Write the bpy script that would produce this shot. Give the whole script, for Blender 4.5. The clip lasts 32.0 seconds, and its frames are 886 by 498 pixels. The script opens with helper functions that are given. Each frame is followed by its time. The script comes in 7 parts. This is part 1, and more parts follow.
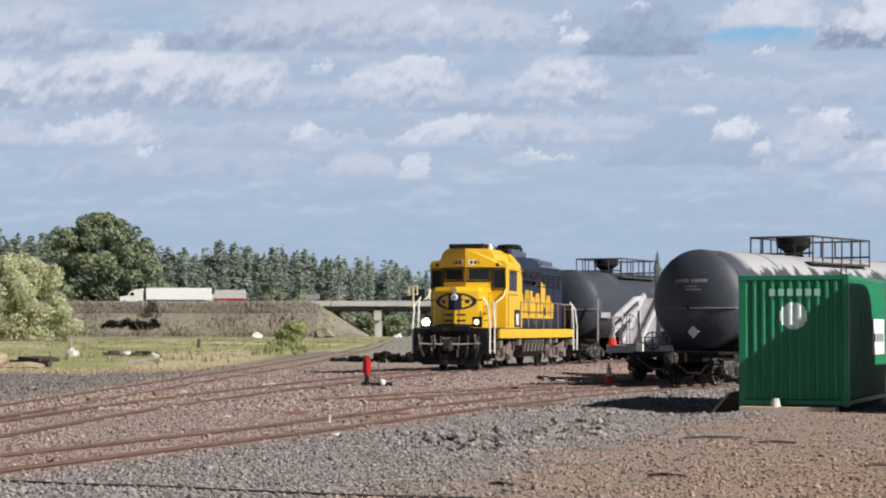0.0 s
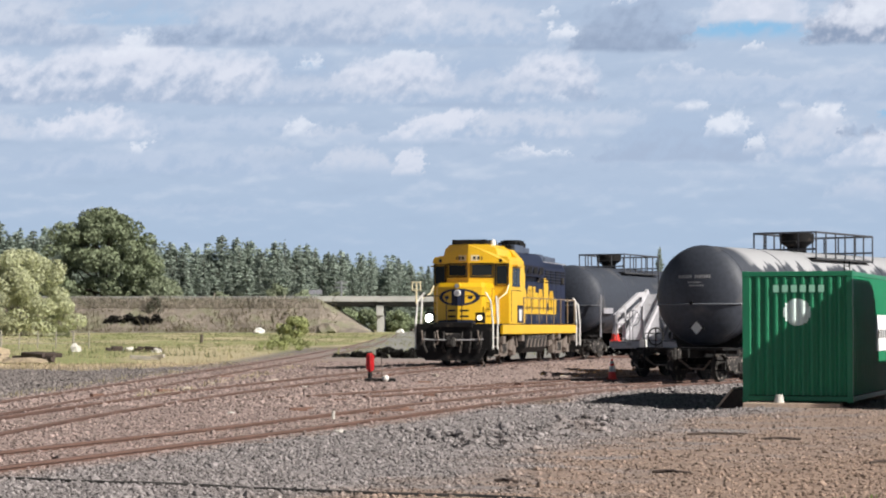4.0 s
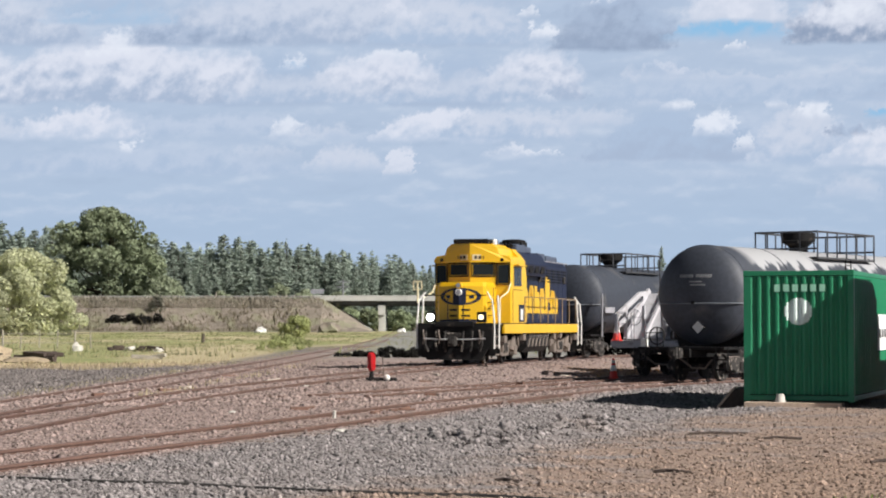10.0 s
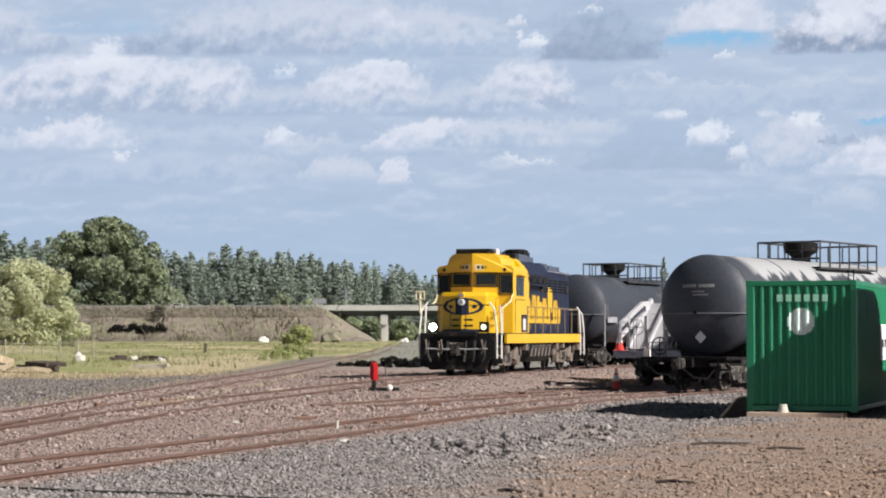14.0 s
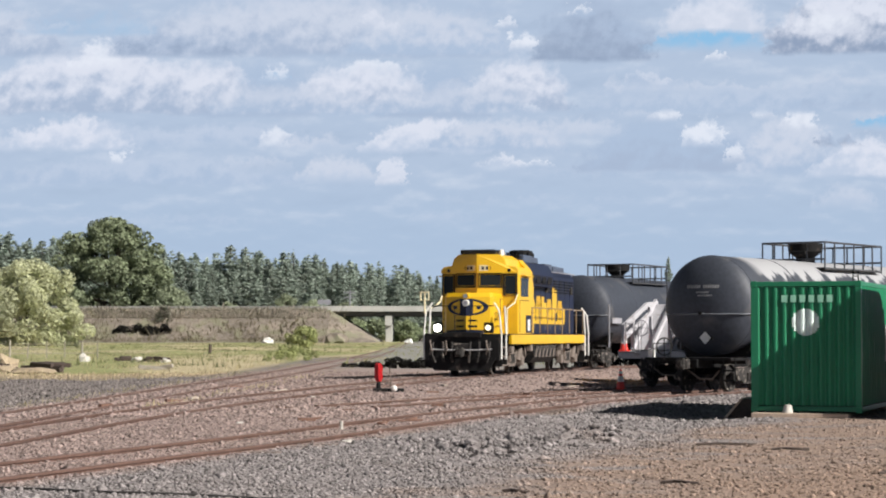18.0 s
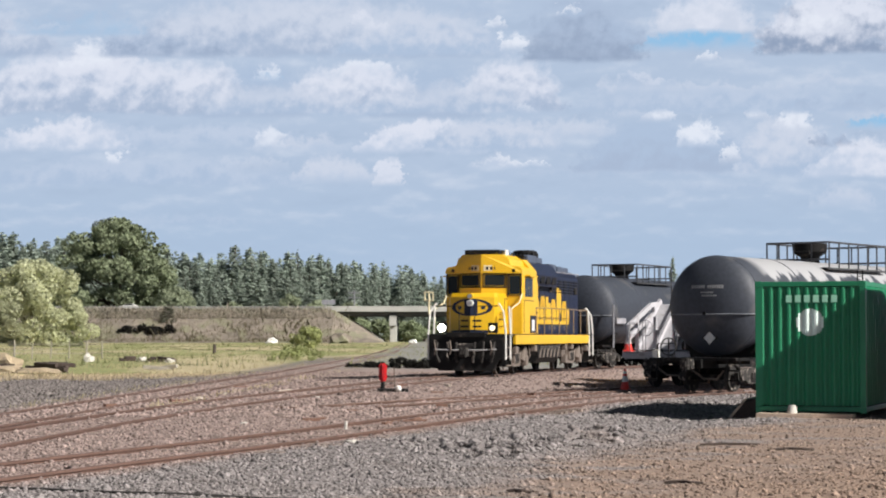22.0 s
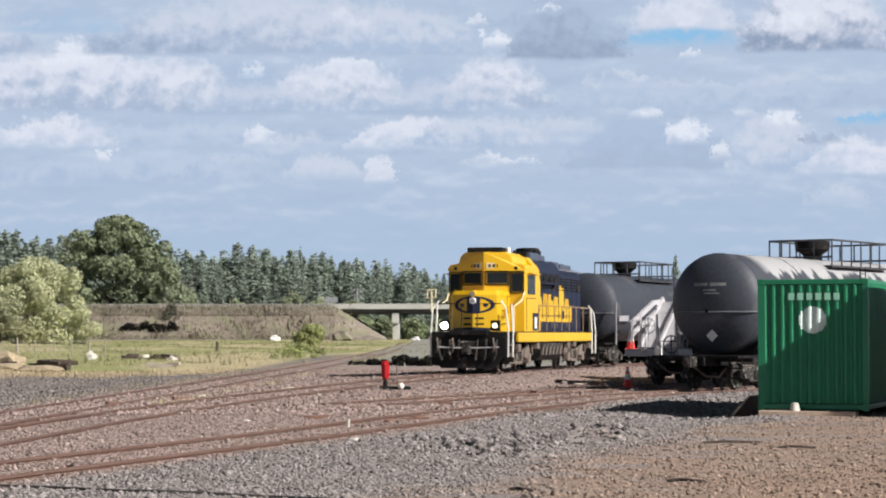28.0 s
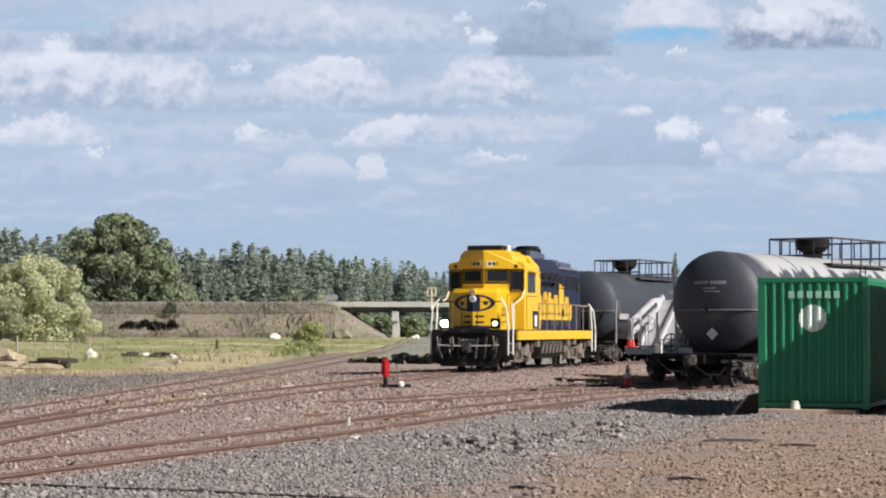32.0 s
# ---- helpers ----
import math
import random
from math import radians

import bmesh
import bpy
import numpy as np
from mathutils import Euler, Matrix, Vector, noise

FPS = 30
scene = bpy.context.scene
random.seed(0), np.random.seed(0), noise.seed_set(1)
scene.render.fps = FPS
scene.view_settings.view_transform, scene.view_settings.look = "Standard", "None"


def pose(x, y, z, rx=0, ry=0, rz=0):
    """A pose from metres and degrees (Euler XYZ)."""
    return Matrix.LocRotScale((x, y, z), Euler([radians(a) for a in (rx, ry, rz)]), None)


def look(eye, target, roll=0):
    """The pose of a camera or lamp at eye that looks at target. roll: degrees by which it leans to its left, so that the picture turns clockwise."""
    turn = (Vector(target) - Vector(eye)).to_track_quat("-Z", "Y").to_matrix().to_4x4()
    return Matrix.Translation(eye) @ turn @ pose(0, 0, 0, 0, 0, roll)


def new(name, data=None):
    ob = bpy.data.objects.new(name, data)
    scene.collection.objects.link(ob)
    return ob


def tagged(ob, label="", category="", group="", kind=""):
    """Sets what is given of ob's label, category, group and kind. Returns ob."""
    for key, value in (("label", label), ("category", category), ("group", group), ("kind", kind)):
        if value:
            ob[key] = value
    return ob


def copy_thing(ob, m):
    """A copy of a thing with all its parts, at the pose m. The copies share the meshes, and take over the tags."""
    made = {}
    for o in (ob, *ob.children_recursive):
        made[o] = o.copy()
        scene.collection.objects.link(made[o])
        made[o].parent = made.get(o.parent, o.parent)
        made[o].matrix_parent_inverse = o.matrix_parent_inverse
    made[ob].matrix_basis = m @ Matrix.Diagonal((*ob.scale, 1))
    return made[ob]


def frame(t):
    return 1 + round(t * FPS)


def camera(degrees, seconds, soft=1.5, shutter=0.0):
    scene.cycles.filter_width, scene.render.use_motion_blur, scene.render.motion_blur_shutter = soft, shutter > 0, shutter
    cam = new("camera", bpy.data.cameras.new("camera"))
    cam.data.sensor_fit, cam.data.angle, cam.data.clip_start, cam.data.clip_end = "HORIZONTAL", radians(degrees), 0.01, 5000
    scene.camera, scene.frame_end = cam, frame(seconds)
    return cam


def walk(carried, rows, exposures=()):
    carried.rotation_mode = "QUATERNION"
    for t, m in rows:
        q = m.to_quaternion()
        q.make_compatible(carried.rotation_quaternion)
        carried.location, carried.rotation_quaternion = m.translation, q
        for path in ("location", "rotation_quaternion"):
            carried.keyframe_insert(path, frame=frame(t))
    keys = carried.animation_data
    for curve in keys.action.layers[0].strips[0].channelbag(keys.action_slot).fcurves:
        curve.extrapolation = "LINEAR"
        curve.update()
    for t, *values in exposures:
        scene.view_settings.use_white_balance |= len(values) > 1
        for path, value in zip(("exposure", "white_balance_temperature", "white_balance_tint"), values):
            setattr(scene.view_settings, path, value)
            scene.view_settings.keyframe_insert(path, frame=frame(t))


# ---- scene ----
cam = camera(24, 32.0, soft=2.0)
walk(cam, [(t, pose(x, 0, z, tilt, 0, turn)) for t, x, z, tilt, turn in [
(0, 0.031, 1.777, 92.228, -0.491), (0.5, 0.013, 1.769, 91.513, -0.485), (1, 0.004, 1.768, 91.370, -0.479),
    (1.5, 0.001, 1.773, 91.735, -0.475), (2, 0.000, 1.779, 91.831, -0.460), (2.5, 0.001, 1.784, 91.834, -0.445),
    (3, 0.002, 1.790, 91.850, -0.437), (3.5, -0.001, 1.795, 91.978, -0.437), (5.5, -0.005, 1.800, 92.197, -0.408),
    (6, -0.005, 1.801, 92.180, -0.414), (6.5, -0.003, 1.800, 92.167, -0.393), (7, -0.001, 1.798, 92.070, -0.397),
    (7.5, 0.003, 1.795, 91.931, -0.436), (8, 0.005, 1.795, 91.909, -0.412), (8.5, 0.006, 1.798, 91.919, -0.408),
    (9, 0.006, 1.800, 91.916, -0.392), (9.5, 0.007, 1.799, 91.954, -0.383), (10, 0.009, 1.798, 92.079, -0.384),
    (10.5, 0.007, 1.799, 92.152, -0.371), (11, 0.000, 1.804, 92.114, -0.361), (11.5, -0.005, 1.810, 92.126, -0.357),
    (12, -0.003, 1.812, 92.176, -0.359), (12.5, 0.001, 1.811, 92.255, -0.336), (13, 0.004, 1.813, 92.268, -0.314),
    (13.5, 0.006, 1.811, 92.291, -0.309), (14, 0.007, 1.807, 92.344, -0.316), (14.5, 0.007, 1.802, 92.329, -0.290),
    (16.5, 0.007, 1.801, 92.355, -0.240), (17, 0.009, 1.801, 92.372, -0.227), (17.5, 0.008, 1.802, 92.385, -0.200),
    (18, 0.005, 1.802, 92.369, -0.194), (18.5, 0.003, 1.804, 92.381, -0.186), (19, 0.002, 1.808, 92.370, -0.169),
    (19.5, 0.004, 1.810, 92.369, -0.148), (20, 0.007, 1.810, 92.381, -0.140), (20.5, 0.008, 1.809, 92.370, -0.119),
    (21, 0.007, 1.807, 92.360, -0.095), (21.5, 0.006, 1.803, 92.378, -0.092), (22, 0.005, 1.801, 92.373, -0.076),
    (22.5, 0.005, 1.803, 92.374, -0.072), (23, 0.005, 1.806, 92.362, -0.050), (23.5, 0.005, 1.807, 92.359, -0.046),
    (24, 0.005, 1.808, 92.366, -0.023), (24.5, 0.008, 1.807, 92.369, -0.020), (25, 0.010, 1.804, 92.375, -0.000),
    (25.5, 0.010, 1.805, 92.361, 0.010), (27.5, 0.010, 1.808, 92.317, -0.002), (28, 0.012, 1.808, 92.303, -0.001),
    (28.5, 0.013, 1.804, 92.336, -0.002), (29, 0.009, 1.801, 92.342, 0.005), (29.5, 0.006, 1.801, 92.313, 0.004),
    (30, 0.005, 1.802, 92.314, -0.002), (30.5, 0.005, 1.803, 92.315, -0.002), (31, 0.004, 1.804, 92.312, -0.003),
    (31.5, 0.004, 1.807, 92.316, -0.012), (32, 0.002, 1.813, 92.246, -0.007)]], exposures=[(0, 0.44), (0.8, 0.54), (32, 0.55)])

# ---- daylight: low sun from the side, broken cloud ----
SUN_AZ, SUN_EL = radians(122), radians(36)   # clockwise from +y
world = bpy.data.worlds.new("world")
scene.world = world
world.use_nodes = True
_n = world.node_tree.nodes
_sky = _n.new("ShaderNodeTexSky")
_sky.sky_type, _sky.sun_disc = "NISHITA", False
_sky.sun_elevation, _sky.sun_rotation = SUN_EL, SUN_AZ
world.node_tree.links.new(_sky.outputs[0], _n["Background"].inputs[0])
_n["Background"].inputs[1].default_value = 0.005
sun = new("sun", bpy.data.lights.new("sun", "SUN"))
sun.data.energy, sun.data.angle, sun.data.color = 5.0, radians(0.55), (1.0, 0.965, 0.915)
SUN_DIR = Vector((math.sin(SUN_AZ) * math.cos(SUN_EL), math.cos(SUN_AZ) * math.cos(SUN_EL), math.sin(SUN_EL)))
sun.matrix_world = look(SUN_DIR * 100, (0, 0, 0))


# ---- materials ----
def nodes_of(name):
    m = bpy.data.materials.new(name)
    m.use_nodes = True
    return m, m.node_tree.nodes, m.node_tree.links, m.node_tree.nodes["Principled BSDF"]


def mat(name, base, rough=0.7, metal=0.0, var=0.18, scale=2.0, fine=25.0, bump=0.15, worn=None, worn_at=0.62, island=0.0, coat=0.0):
    """Painted, rusty or natural surface: blotches at two scales, fine relief, and patches of wear."""
    m, n, l, p = nodes_of(name)
    tc = n.new("ShaderNodeTexCoord")
    big = n.new("ShaderNodeTexNoise")
    big.inputs["Scale"].default_value, big.inputs["Detail"].default_value = scale, 5
    small = n.new("ShaderNodeTexNoise")
    small.inputs["Scale"].default_value, small.inputs["Detail"].default_value = fine, 4
    l.new(tc.outputs["Object"], big.inputs["Vector"]), l.new(tc.outputs["Object"], small.inputs["Vector"])
    add = n.new("ShaderNodeMath")
    add.operation = "ADD"
    l.new(big.outputs["Fac"], add.inputs[0]), l.new(small.outputs["Fac"], add.inputs[1])
    ramp = n.new("ShaderNodeMapRange")
    ramp.inputs["From Min"].default_value, ramp.inputs["From Max"].default_value = 0.65, 1.35
    ramp.inputs["To Min"].default_value, ramp.inputs["To Max"].default_value = 1 - var, 1 + var
    l.new(add.outputs[0], ramp.inputs["Value"])
    value = ramp.outputs[0]
    if island:
        geo, obi = n.new("ShaderNodeNewGeometry"), n.new("ShaderNodeObjectInfo")
        mix = n.new("ShaderNodeMath")
        mix.operation = "ADD"
        l.new(geo.outputs["Random Per Island"], mix.inputs[0]), l.new(obi.outputs["Random"], mix.inputs[1])
        mr = n.new("ShaderNodeMapRange")
        mr.inputs["From Max"].default_value = 2
        mr.inputs["To Min"].default_value, mr.inputs["To Max"].default_value = 1 - island, 1 + island
        l.new(mix.outputs[0], mr.inputs["Value"])
        mu = n.new("ShaderNodeMath")
        mu.operation = "MULTIPLY"
        l.new(value, mu.inputs[0]), l.new(mr.outputs[0], mu.inputs[1])
        value = mu.outputs[0]
    col = n.new("ShaderNodeVectorMath")
    col.operation = "SCALE"
    col.inputs[0].default_value = base
    l.new(value, col.inputs["Scale"])
    colour = col.outputs[0]
    if worn:
        wn = n.new("ShaderNodeTexNoise")
        wn.inputs["Scale"].default_value, wn.inputs["Detail"].default_value = scale * 1.7, 8
        l.new(tc.outputs["Object"], wn.inputs["Vector"])
        wr = n.new("ShaderNodeMapRange")
        wr.inputs["From Min"].default_value, wr.inputs["From Max"].default_value = worn_at, worn_at + 0.1
        l.new(wn.outputs["Fac"], wr.inputs["Value"])
        mc = n.new("ShaderNodeMix")
        mc.data_type = "RGBA"
        l.new(wr.outputs[0], mc.inputs["Factor"]), l.new(colour, mc.inputs["A"])
        mc.inputs["B"].default_value = (*worn, 1)
        colour = mc.outputs["Result"]
    l.new(colour, p.inputs["Base Color"])
    p.inputs["Roughness"].default_value, p.inputs["Metallic"].default_value = rough, metal
    p.inputs["Coat Weight"].default_value = coat
    if bump:
        b = n.new("ShaderNodeBump")
        b.inputs["Strength"].default_value, b.inputs["Distance"].default_value = bump, 0.02
        l.new(small.outputs["Fac"], b.inputs["Height"]), l.new(b.outputs[0], p.inputs["Normal"])
    return m


def leaf_mat(name, base, var=0.45, through_light=0.5):
    m = mat(name, base, 0.65, var=0.25, scale=0.3, fine=3, bump=0, island=var)
    n, l = m.node_tree.nodes, m.node_tree.links
    p = n["Principled BSDF"]
    p.inputs["Specular IOR Level"].default_value = 0.25
    tl, mx = n.new("ShaderNodeBsdfTranslucent"), n.new("ShaderNodeMixShader")
    mx.inputs[0].default_value = through_light   # light that shines through the leaves
    l.new(p.inputs["Base Color"].links[0].from_socket, tl.inputs[0])
    l.new(p.outputs[0], mx.inputs[1]), l.new(tl.outputs[0], mx.inputs[2])
    l.new(mx.outputs[0], n["Material Output"].inputs[0])
    return m


def glow_mat(name, colour, strength):
    m, n, l, p = nodes_of(name)
    p.inputs["Base Color"].default_value = (*colour, 1)
    p.inputs["Emission Color"].default_value, p.inputs["Emission Strength"].default_value = (*colour, 1), strength
    return m


YELLOW = mat("loco_yellow", (0.66, 0.385, 0.008), 0.4, var=0.12, scale=0.8, bump=0.05, worn=(0.4, 0.2, 0.02), worn_at=0.66)
BLUE = mat("loco_blue", (0.009, 0.0135, 0.035), 0.55, var=0.3, scale=0.8, bump=0.05, worn=(0.016, 0.016, 0.022), worn_at=0.62)
BLACK = mat("grimy_black", (0.009, 0.0085, 0.0085), 0.7, var=0.35, scale=2, worn=(0.05, 0.04, 0.034), worn_at=0.6)
GRIME = mat("dusty_running_gear", (0.022, 0.019, 0.017), 0.85, var=0.4, scale=4, worn=(0.25, 0.21, 0.18), worn_at=0.57)
RAILING = mat("grey_railing", (0.05, 0.052, 0.058), 0.6, var=0.2)
DUST = mat("pale_dusty_iron", (0.155, 0.125, 0.105), 0.85, var=0.3, scale=3)
WHITE = mat("white_paint", (0.72, 0.70, 0.66), 0.5, var=0.1, worn=(0.45, 0.38, 0.3), worn_at=0.64)
SILVER = mat("pale_grey_paint", (0.27, 0.265, 0.285), 0.5, var=0.25, scale=0.8, worn=(0.2, 0.18, 0.17), worn_at=0.6)
HOPPERWHITE = mat("chalky_hopper_paint", (0.44, 0.43, 0.45), 0.6, var=0.2, scale=1.5, worn=(0.25, 0.22, 0.2), worn_at=0.6)
GLASS = mat("dark_glass", (0.015, 0.018, 0.02), 0.08, var=0.0, bump=0)
TANKBLACK = mat("tank_black", (0.036, 0.041, 0.054), 0.6, var=0.35, scale=0.45, fine=9, bump=0.06, worn=(0.085, 0.085, 0.09), worn_at=0.6)
RUST = mat("rusty_steel", (0.16, 0.085, 0.06), 0.8, var=0.3, scale=3)
RAILTOP = mat("rail_steel", (0.155, 0.092, 0.072), 0.6, metal=0.2, var=0.25, scale=2)
SLEEPER = mat("weathered_sleeper", (0.2, 0.155, 0.13), 0.95, var=0.35, scale=3, island=0.3)
GREEN = mat("container_green", (0.010, 0.178, 0.08), 0.42, var=0.14, scale=0.7, bump=0.05, worn=(0.02, 0.19, 0.09), worn_at=0.66)
DARKSTEEL = mat("dark_green_steel", (0.01, 0.05, 0.035), 0.6, var=0.2, scale=0.7)
MARKGREEN = mat("faded_marking", (0.3, 0.6, 0.44), 0.6, var=0.1)
LOGOWHITE = mat("sign_white", (0.62, 0.72, 0.68), 0.6, var=0.1)
RED = mat("signal_red", (0.5, 0.01, 0.014), 0.5, var=0.12, scale=6)
ORANGE = mat("cone_red_orange", (0.72, 0.045, 0.03), 0.55, var=0.1, scale=6)
TIMBER = mat("bleached_timber", (0.5, 0.38, 0.29), 0.85, var=0.25, scale=4)
CONCRETE = mat("pale_concrete", (0.42, 0.41, 0.38), 0.9, var=0.15, scale=0.3, fine=4)
GIRDER = mat("weathered_girder", (0.07, 0.068, 0.062), 0.8, var=0.2, scale=0.3)
BARK = mat("bark", (0.09, 0.07, 0.055), 0.95, var=0.3, scale=1)
PINE = leaf_mat("pine_needles", (0.285, 0.33, 0.275), 0.3, 0.35)
YOUNGLEAF = leaf_mat("young_cottonwood_leaves", (0.36, 0.4, 0.27), 0.4)
COTTON = leaf_mat("cottonwood_leaves", (0.25, 0.29, 0.175), 0.5, 0.3)
WILLOW = leaf_mat("willow_leaves", (0.5, 0.51, 0.335), 0.4)
SLOPELEAF = leaf_mat("dull_slope_leaves", (0.15, 0.15, 0.11), 0.4)
SHRUB = leaf_mat("shrub_leaves", (0.27, 0.29, 0.125), 0.6, 0.3)
GRASSM = leaf_mat("grass_blades", (0.36, 0.36, 0.17), 0.35)
PALEROCK = mat("pale_rock", (0.5, 0.47, 0.42), 0.9, var=0.25, scale=3)
TRUCKBLUE = mat("truck_blue", (0.02, 0.05, 0.22), 0.4, var=0.1)
TRUCKRED = mat("truck_red", (0.4, 0.03, 0.03), 0.4, var=0.1)
TYRE = mat("tyre_rubber", (0.02, 0.02, 0.02), 0.9, var=0.2)
TRAILER = mat("white_trailer", (0.8, 0.8, 0.8), 0.45, var=0.05, scale=0.4)
DULL = mat("silver_trailer", (0.5, 0.5, 0.49), 0.4, var=0.12, scale=0.5)
HOSE = mat("dark_hose", (0.025, 0.022, 0.02), 0.7, var=0.3)
for _m, _s in ((GLASS, 0.07), (BLUE, 0.28), (BLACK, 0.2), (TANKBLACK, 0.35)):
    _m.node_tree.nodes["Principled BSDF"].inputs["Specular IOR Level"].default_value = _s
LAMP_WHITE = glow_mat("lit_ditch_light", (1.0, 0.93, 0.86), 14.0)
LAMP_WARM = glow_mat("lit_small_lamp", (1.0, 0.86, 0.55), 1.3)


def spill(m, edge, start):
    """Pale dried residue that ran down from the top of a tank, with an uneven edge."""
    n, l, p = m.node_tree.nodes, m.node_tree.links, m.node_tree.nodes["Principled BSDF"]
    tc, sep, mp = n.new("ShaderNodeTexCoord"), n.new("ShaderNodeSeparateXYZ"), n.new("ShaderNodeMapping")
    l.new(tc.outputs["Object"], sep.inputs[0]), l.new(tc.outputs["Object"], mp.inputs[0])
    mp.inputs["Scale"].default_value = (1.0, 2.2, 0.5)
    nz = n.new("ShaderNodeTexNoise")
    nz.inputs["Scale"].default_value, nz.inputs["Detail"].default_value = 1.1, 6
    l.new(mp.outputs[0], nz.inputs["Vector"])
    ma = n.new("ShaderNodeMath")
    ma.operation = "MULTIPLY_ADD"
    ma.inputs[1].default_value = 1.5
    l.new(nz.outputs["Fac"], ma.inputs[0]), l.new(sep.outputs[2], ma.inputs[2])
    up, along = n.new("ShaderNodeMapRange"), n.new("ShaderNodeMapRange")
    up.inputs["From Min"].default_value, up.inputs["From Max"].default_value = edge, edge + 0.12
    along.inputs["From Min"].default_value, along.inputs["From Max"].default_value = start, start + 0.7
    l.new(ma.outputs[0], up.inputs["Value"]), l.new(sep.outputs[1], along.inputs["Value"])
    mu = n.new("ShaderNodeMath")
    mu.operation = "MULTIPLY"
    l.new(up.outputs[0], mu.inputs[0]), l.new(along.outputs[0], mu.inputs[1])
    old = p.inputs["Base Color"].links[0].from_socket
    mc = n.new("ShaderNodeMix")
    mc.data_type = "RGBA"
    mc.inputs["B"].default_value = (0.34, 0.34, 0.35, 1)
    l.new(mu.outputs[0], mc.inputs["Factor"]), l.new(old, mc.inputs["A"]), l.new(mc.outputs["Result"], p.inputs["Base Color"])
    return m


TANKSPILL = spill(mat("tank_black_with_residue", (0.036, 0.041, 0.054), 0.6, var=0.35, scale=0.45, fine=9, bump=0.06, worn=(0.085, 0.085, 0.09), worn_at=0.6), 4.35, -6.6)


# ---- mesh helpers ----
def quadface(bm, pts):
    return bm.faces.new([bm.verts.new(p) for p in pts])


def box(bm, x0, x1, y0, y1, z0, z1, bevel=0.0):
    v = [bm.verts.new((x, y, z)) for x in (x0, x1) for y in (y0, y1) for z in (z0, z1)]
    fs = [bm.faces.new([v[i] for i in q]) for q in ((0, 1, 3, 2), (4, 6, 7, 5), (0, 4, 5, 1), (2, 3, 7, 6), (0, 2, 6, 4), (1, 5, 7, 3))]
    if bevel:
        bmesh.ops.bevel(bm, geom=list({e for f in fs for e in f.edges}), offset=bevel, segments=2, affect="EDGES", profile=0.6)


def prism(bm, outline, lo, hi, axis="y"):
    """An outline of (a, b) pairs drawn out along an axis: y: (x, z), x: (y, z), z: (x, y)."""
    place = {"y": lambda a, b, c: (a, c, b), "x": lambda a, b, c: (c, a, b), "z": lambda a, b, c: (a, b, c)}[axis]
    lo_v = [bm.verts.new(place(a, b, lo)) for a, b in outline]
    hi_v = [bm.verts.new(place(a, b, hi)) for a, b in outline]
    k = len(outline)
    fs = [bm.faces.new(lo_v), bm.faces.new(hi_v[::-1])]
    fs += [bm.faces.new((lo_v[i], hi_v[i], hi_v[(i + 1) % k], lo_v[(i + 1) % k])) for i in range(k)]
    bmesh.ops.recalc_face_normals(bm, faces=fs)


def rod(bm, p, q, r, r2=None, seg=8):
    p, q = Vector(p), Vector(q)
    r2 = r if r2 is None else r2
    m = Matrix.Translation((p + q) / 2) @ (q - p).to_track_quat("Z", "Y").to_matrix().to_4x4()
    bmesh.ops.create_cone(bm, cap_ends=True, segments=seg, radius1=r, radius2=r2, depth=(q - p).length, matrix=m)


def pipe(bm, pts, r, seg=6):
    """A round bar swept along a line of points, in one piece."""
    pts = [Vector(p) for p in pts]
    closed = (pts[0] - pts[-1]).length < 1e-4 and len(pts) > 3
    rings, up = [], None
    for i, p in enumerate(pts):
        a, b = (pts[i - 1] if i else (pts[-2] if closed else p)), (pts[i + 1] if i < len(pts) - 1 else (pts[1] if closed else p))
        d = (b - a).normalized()
        if up is None or abs(up.dot(d)) > 0.95:
            up = d.orthogonal().normalized()
        side = d.cross(up).normalized()
        up = side.cross(d).normalized()
        rings.append([bm.verts.new(p + r * (math.cos(2 * math.pi * k / seg) * side + math.sin(2 * math.pi * k / seg) * up)) for k in range(seg)])
    fs = []
    for q, s in zip(rings, rings[1:]):
        fs += [bm.faces.new((q[k], q[(k + 1) % seg], s[(k + 1) % seg], s[k])) for k in range(seg)]
    if not closed:
        fs += [bm.faces.new(rings[0][::-1]), bm.faces.new(rings[-1])]
    bmesh.ops.recalc_face_normals(bm, faces=fs)


def lathe(bm, profile, axis_pos=(0, 0, 0), axis="z", seg=24):
    """A profile of (radius, along) turned about an axis."""
    rings = []
    for r, h in profile:
        ring = []
        for i in range(seg):
            a = 2 * math.pi * i / seg
            c, s = r * math.cos(a), r * math.sin(a)
            p = {"z": (c, s, h), "y": (c, h, s), "x": (h, c, s)}[axis]
            ring.append(bm.verts.new(Vector(p) + Vector(axis_pos)))
        rings.append(ring)
    fs = []
    for a, b in zip(rings, rings[1:]):
        fs += [bm.faces.new((a[i], a[(i + 1) % seg], b[(i + 1) % seg], b[i])) for i in range(seg)]
    for ring, (r, h) in ((rings[0], profile[0]), (rings[-1], profile[-1])):
        if r > 1e-6:
            fs.append(bm.faces.new(ring))
    bmesh.ops.recalc_face_normals(bm, faces=fs)


def mesh_of(name, bm, material, smooth=False):
    if smooth:
        for f in bm.faces:
            f.smooth = True
    me = bpy.data.meshes.new(name)
    bm.to_mesh(me)
    bm.free()
    me.materials.append(material)
    if smooth:
        me.set_sharp_from_angle(angle=radians(40))
    return me


def part(name, bm, material, parent, label="", smooth=False):
    ob = new(name, mesh_of(name, bm, material, smooth))
    ob.parent = parent
    return tagged(ob, label)


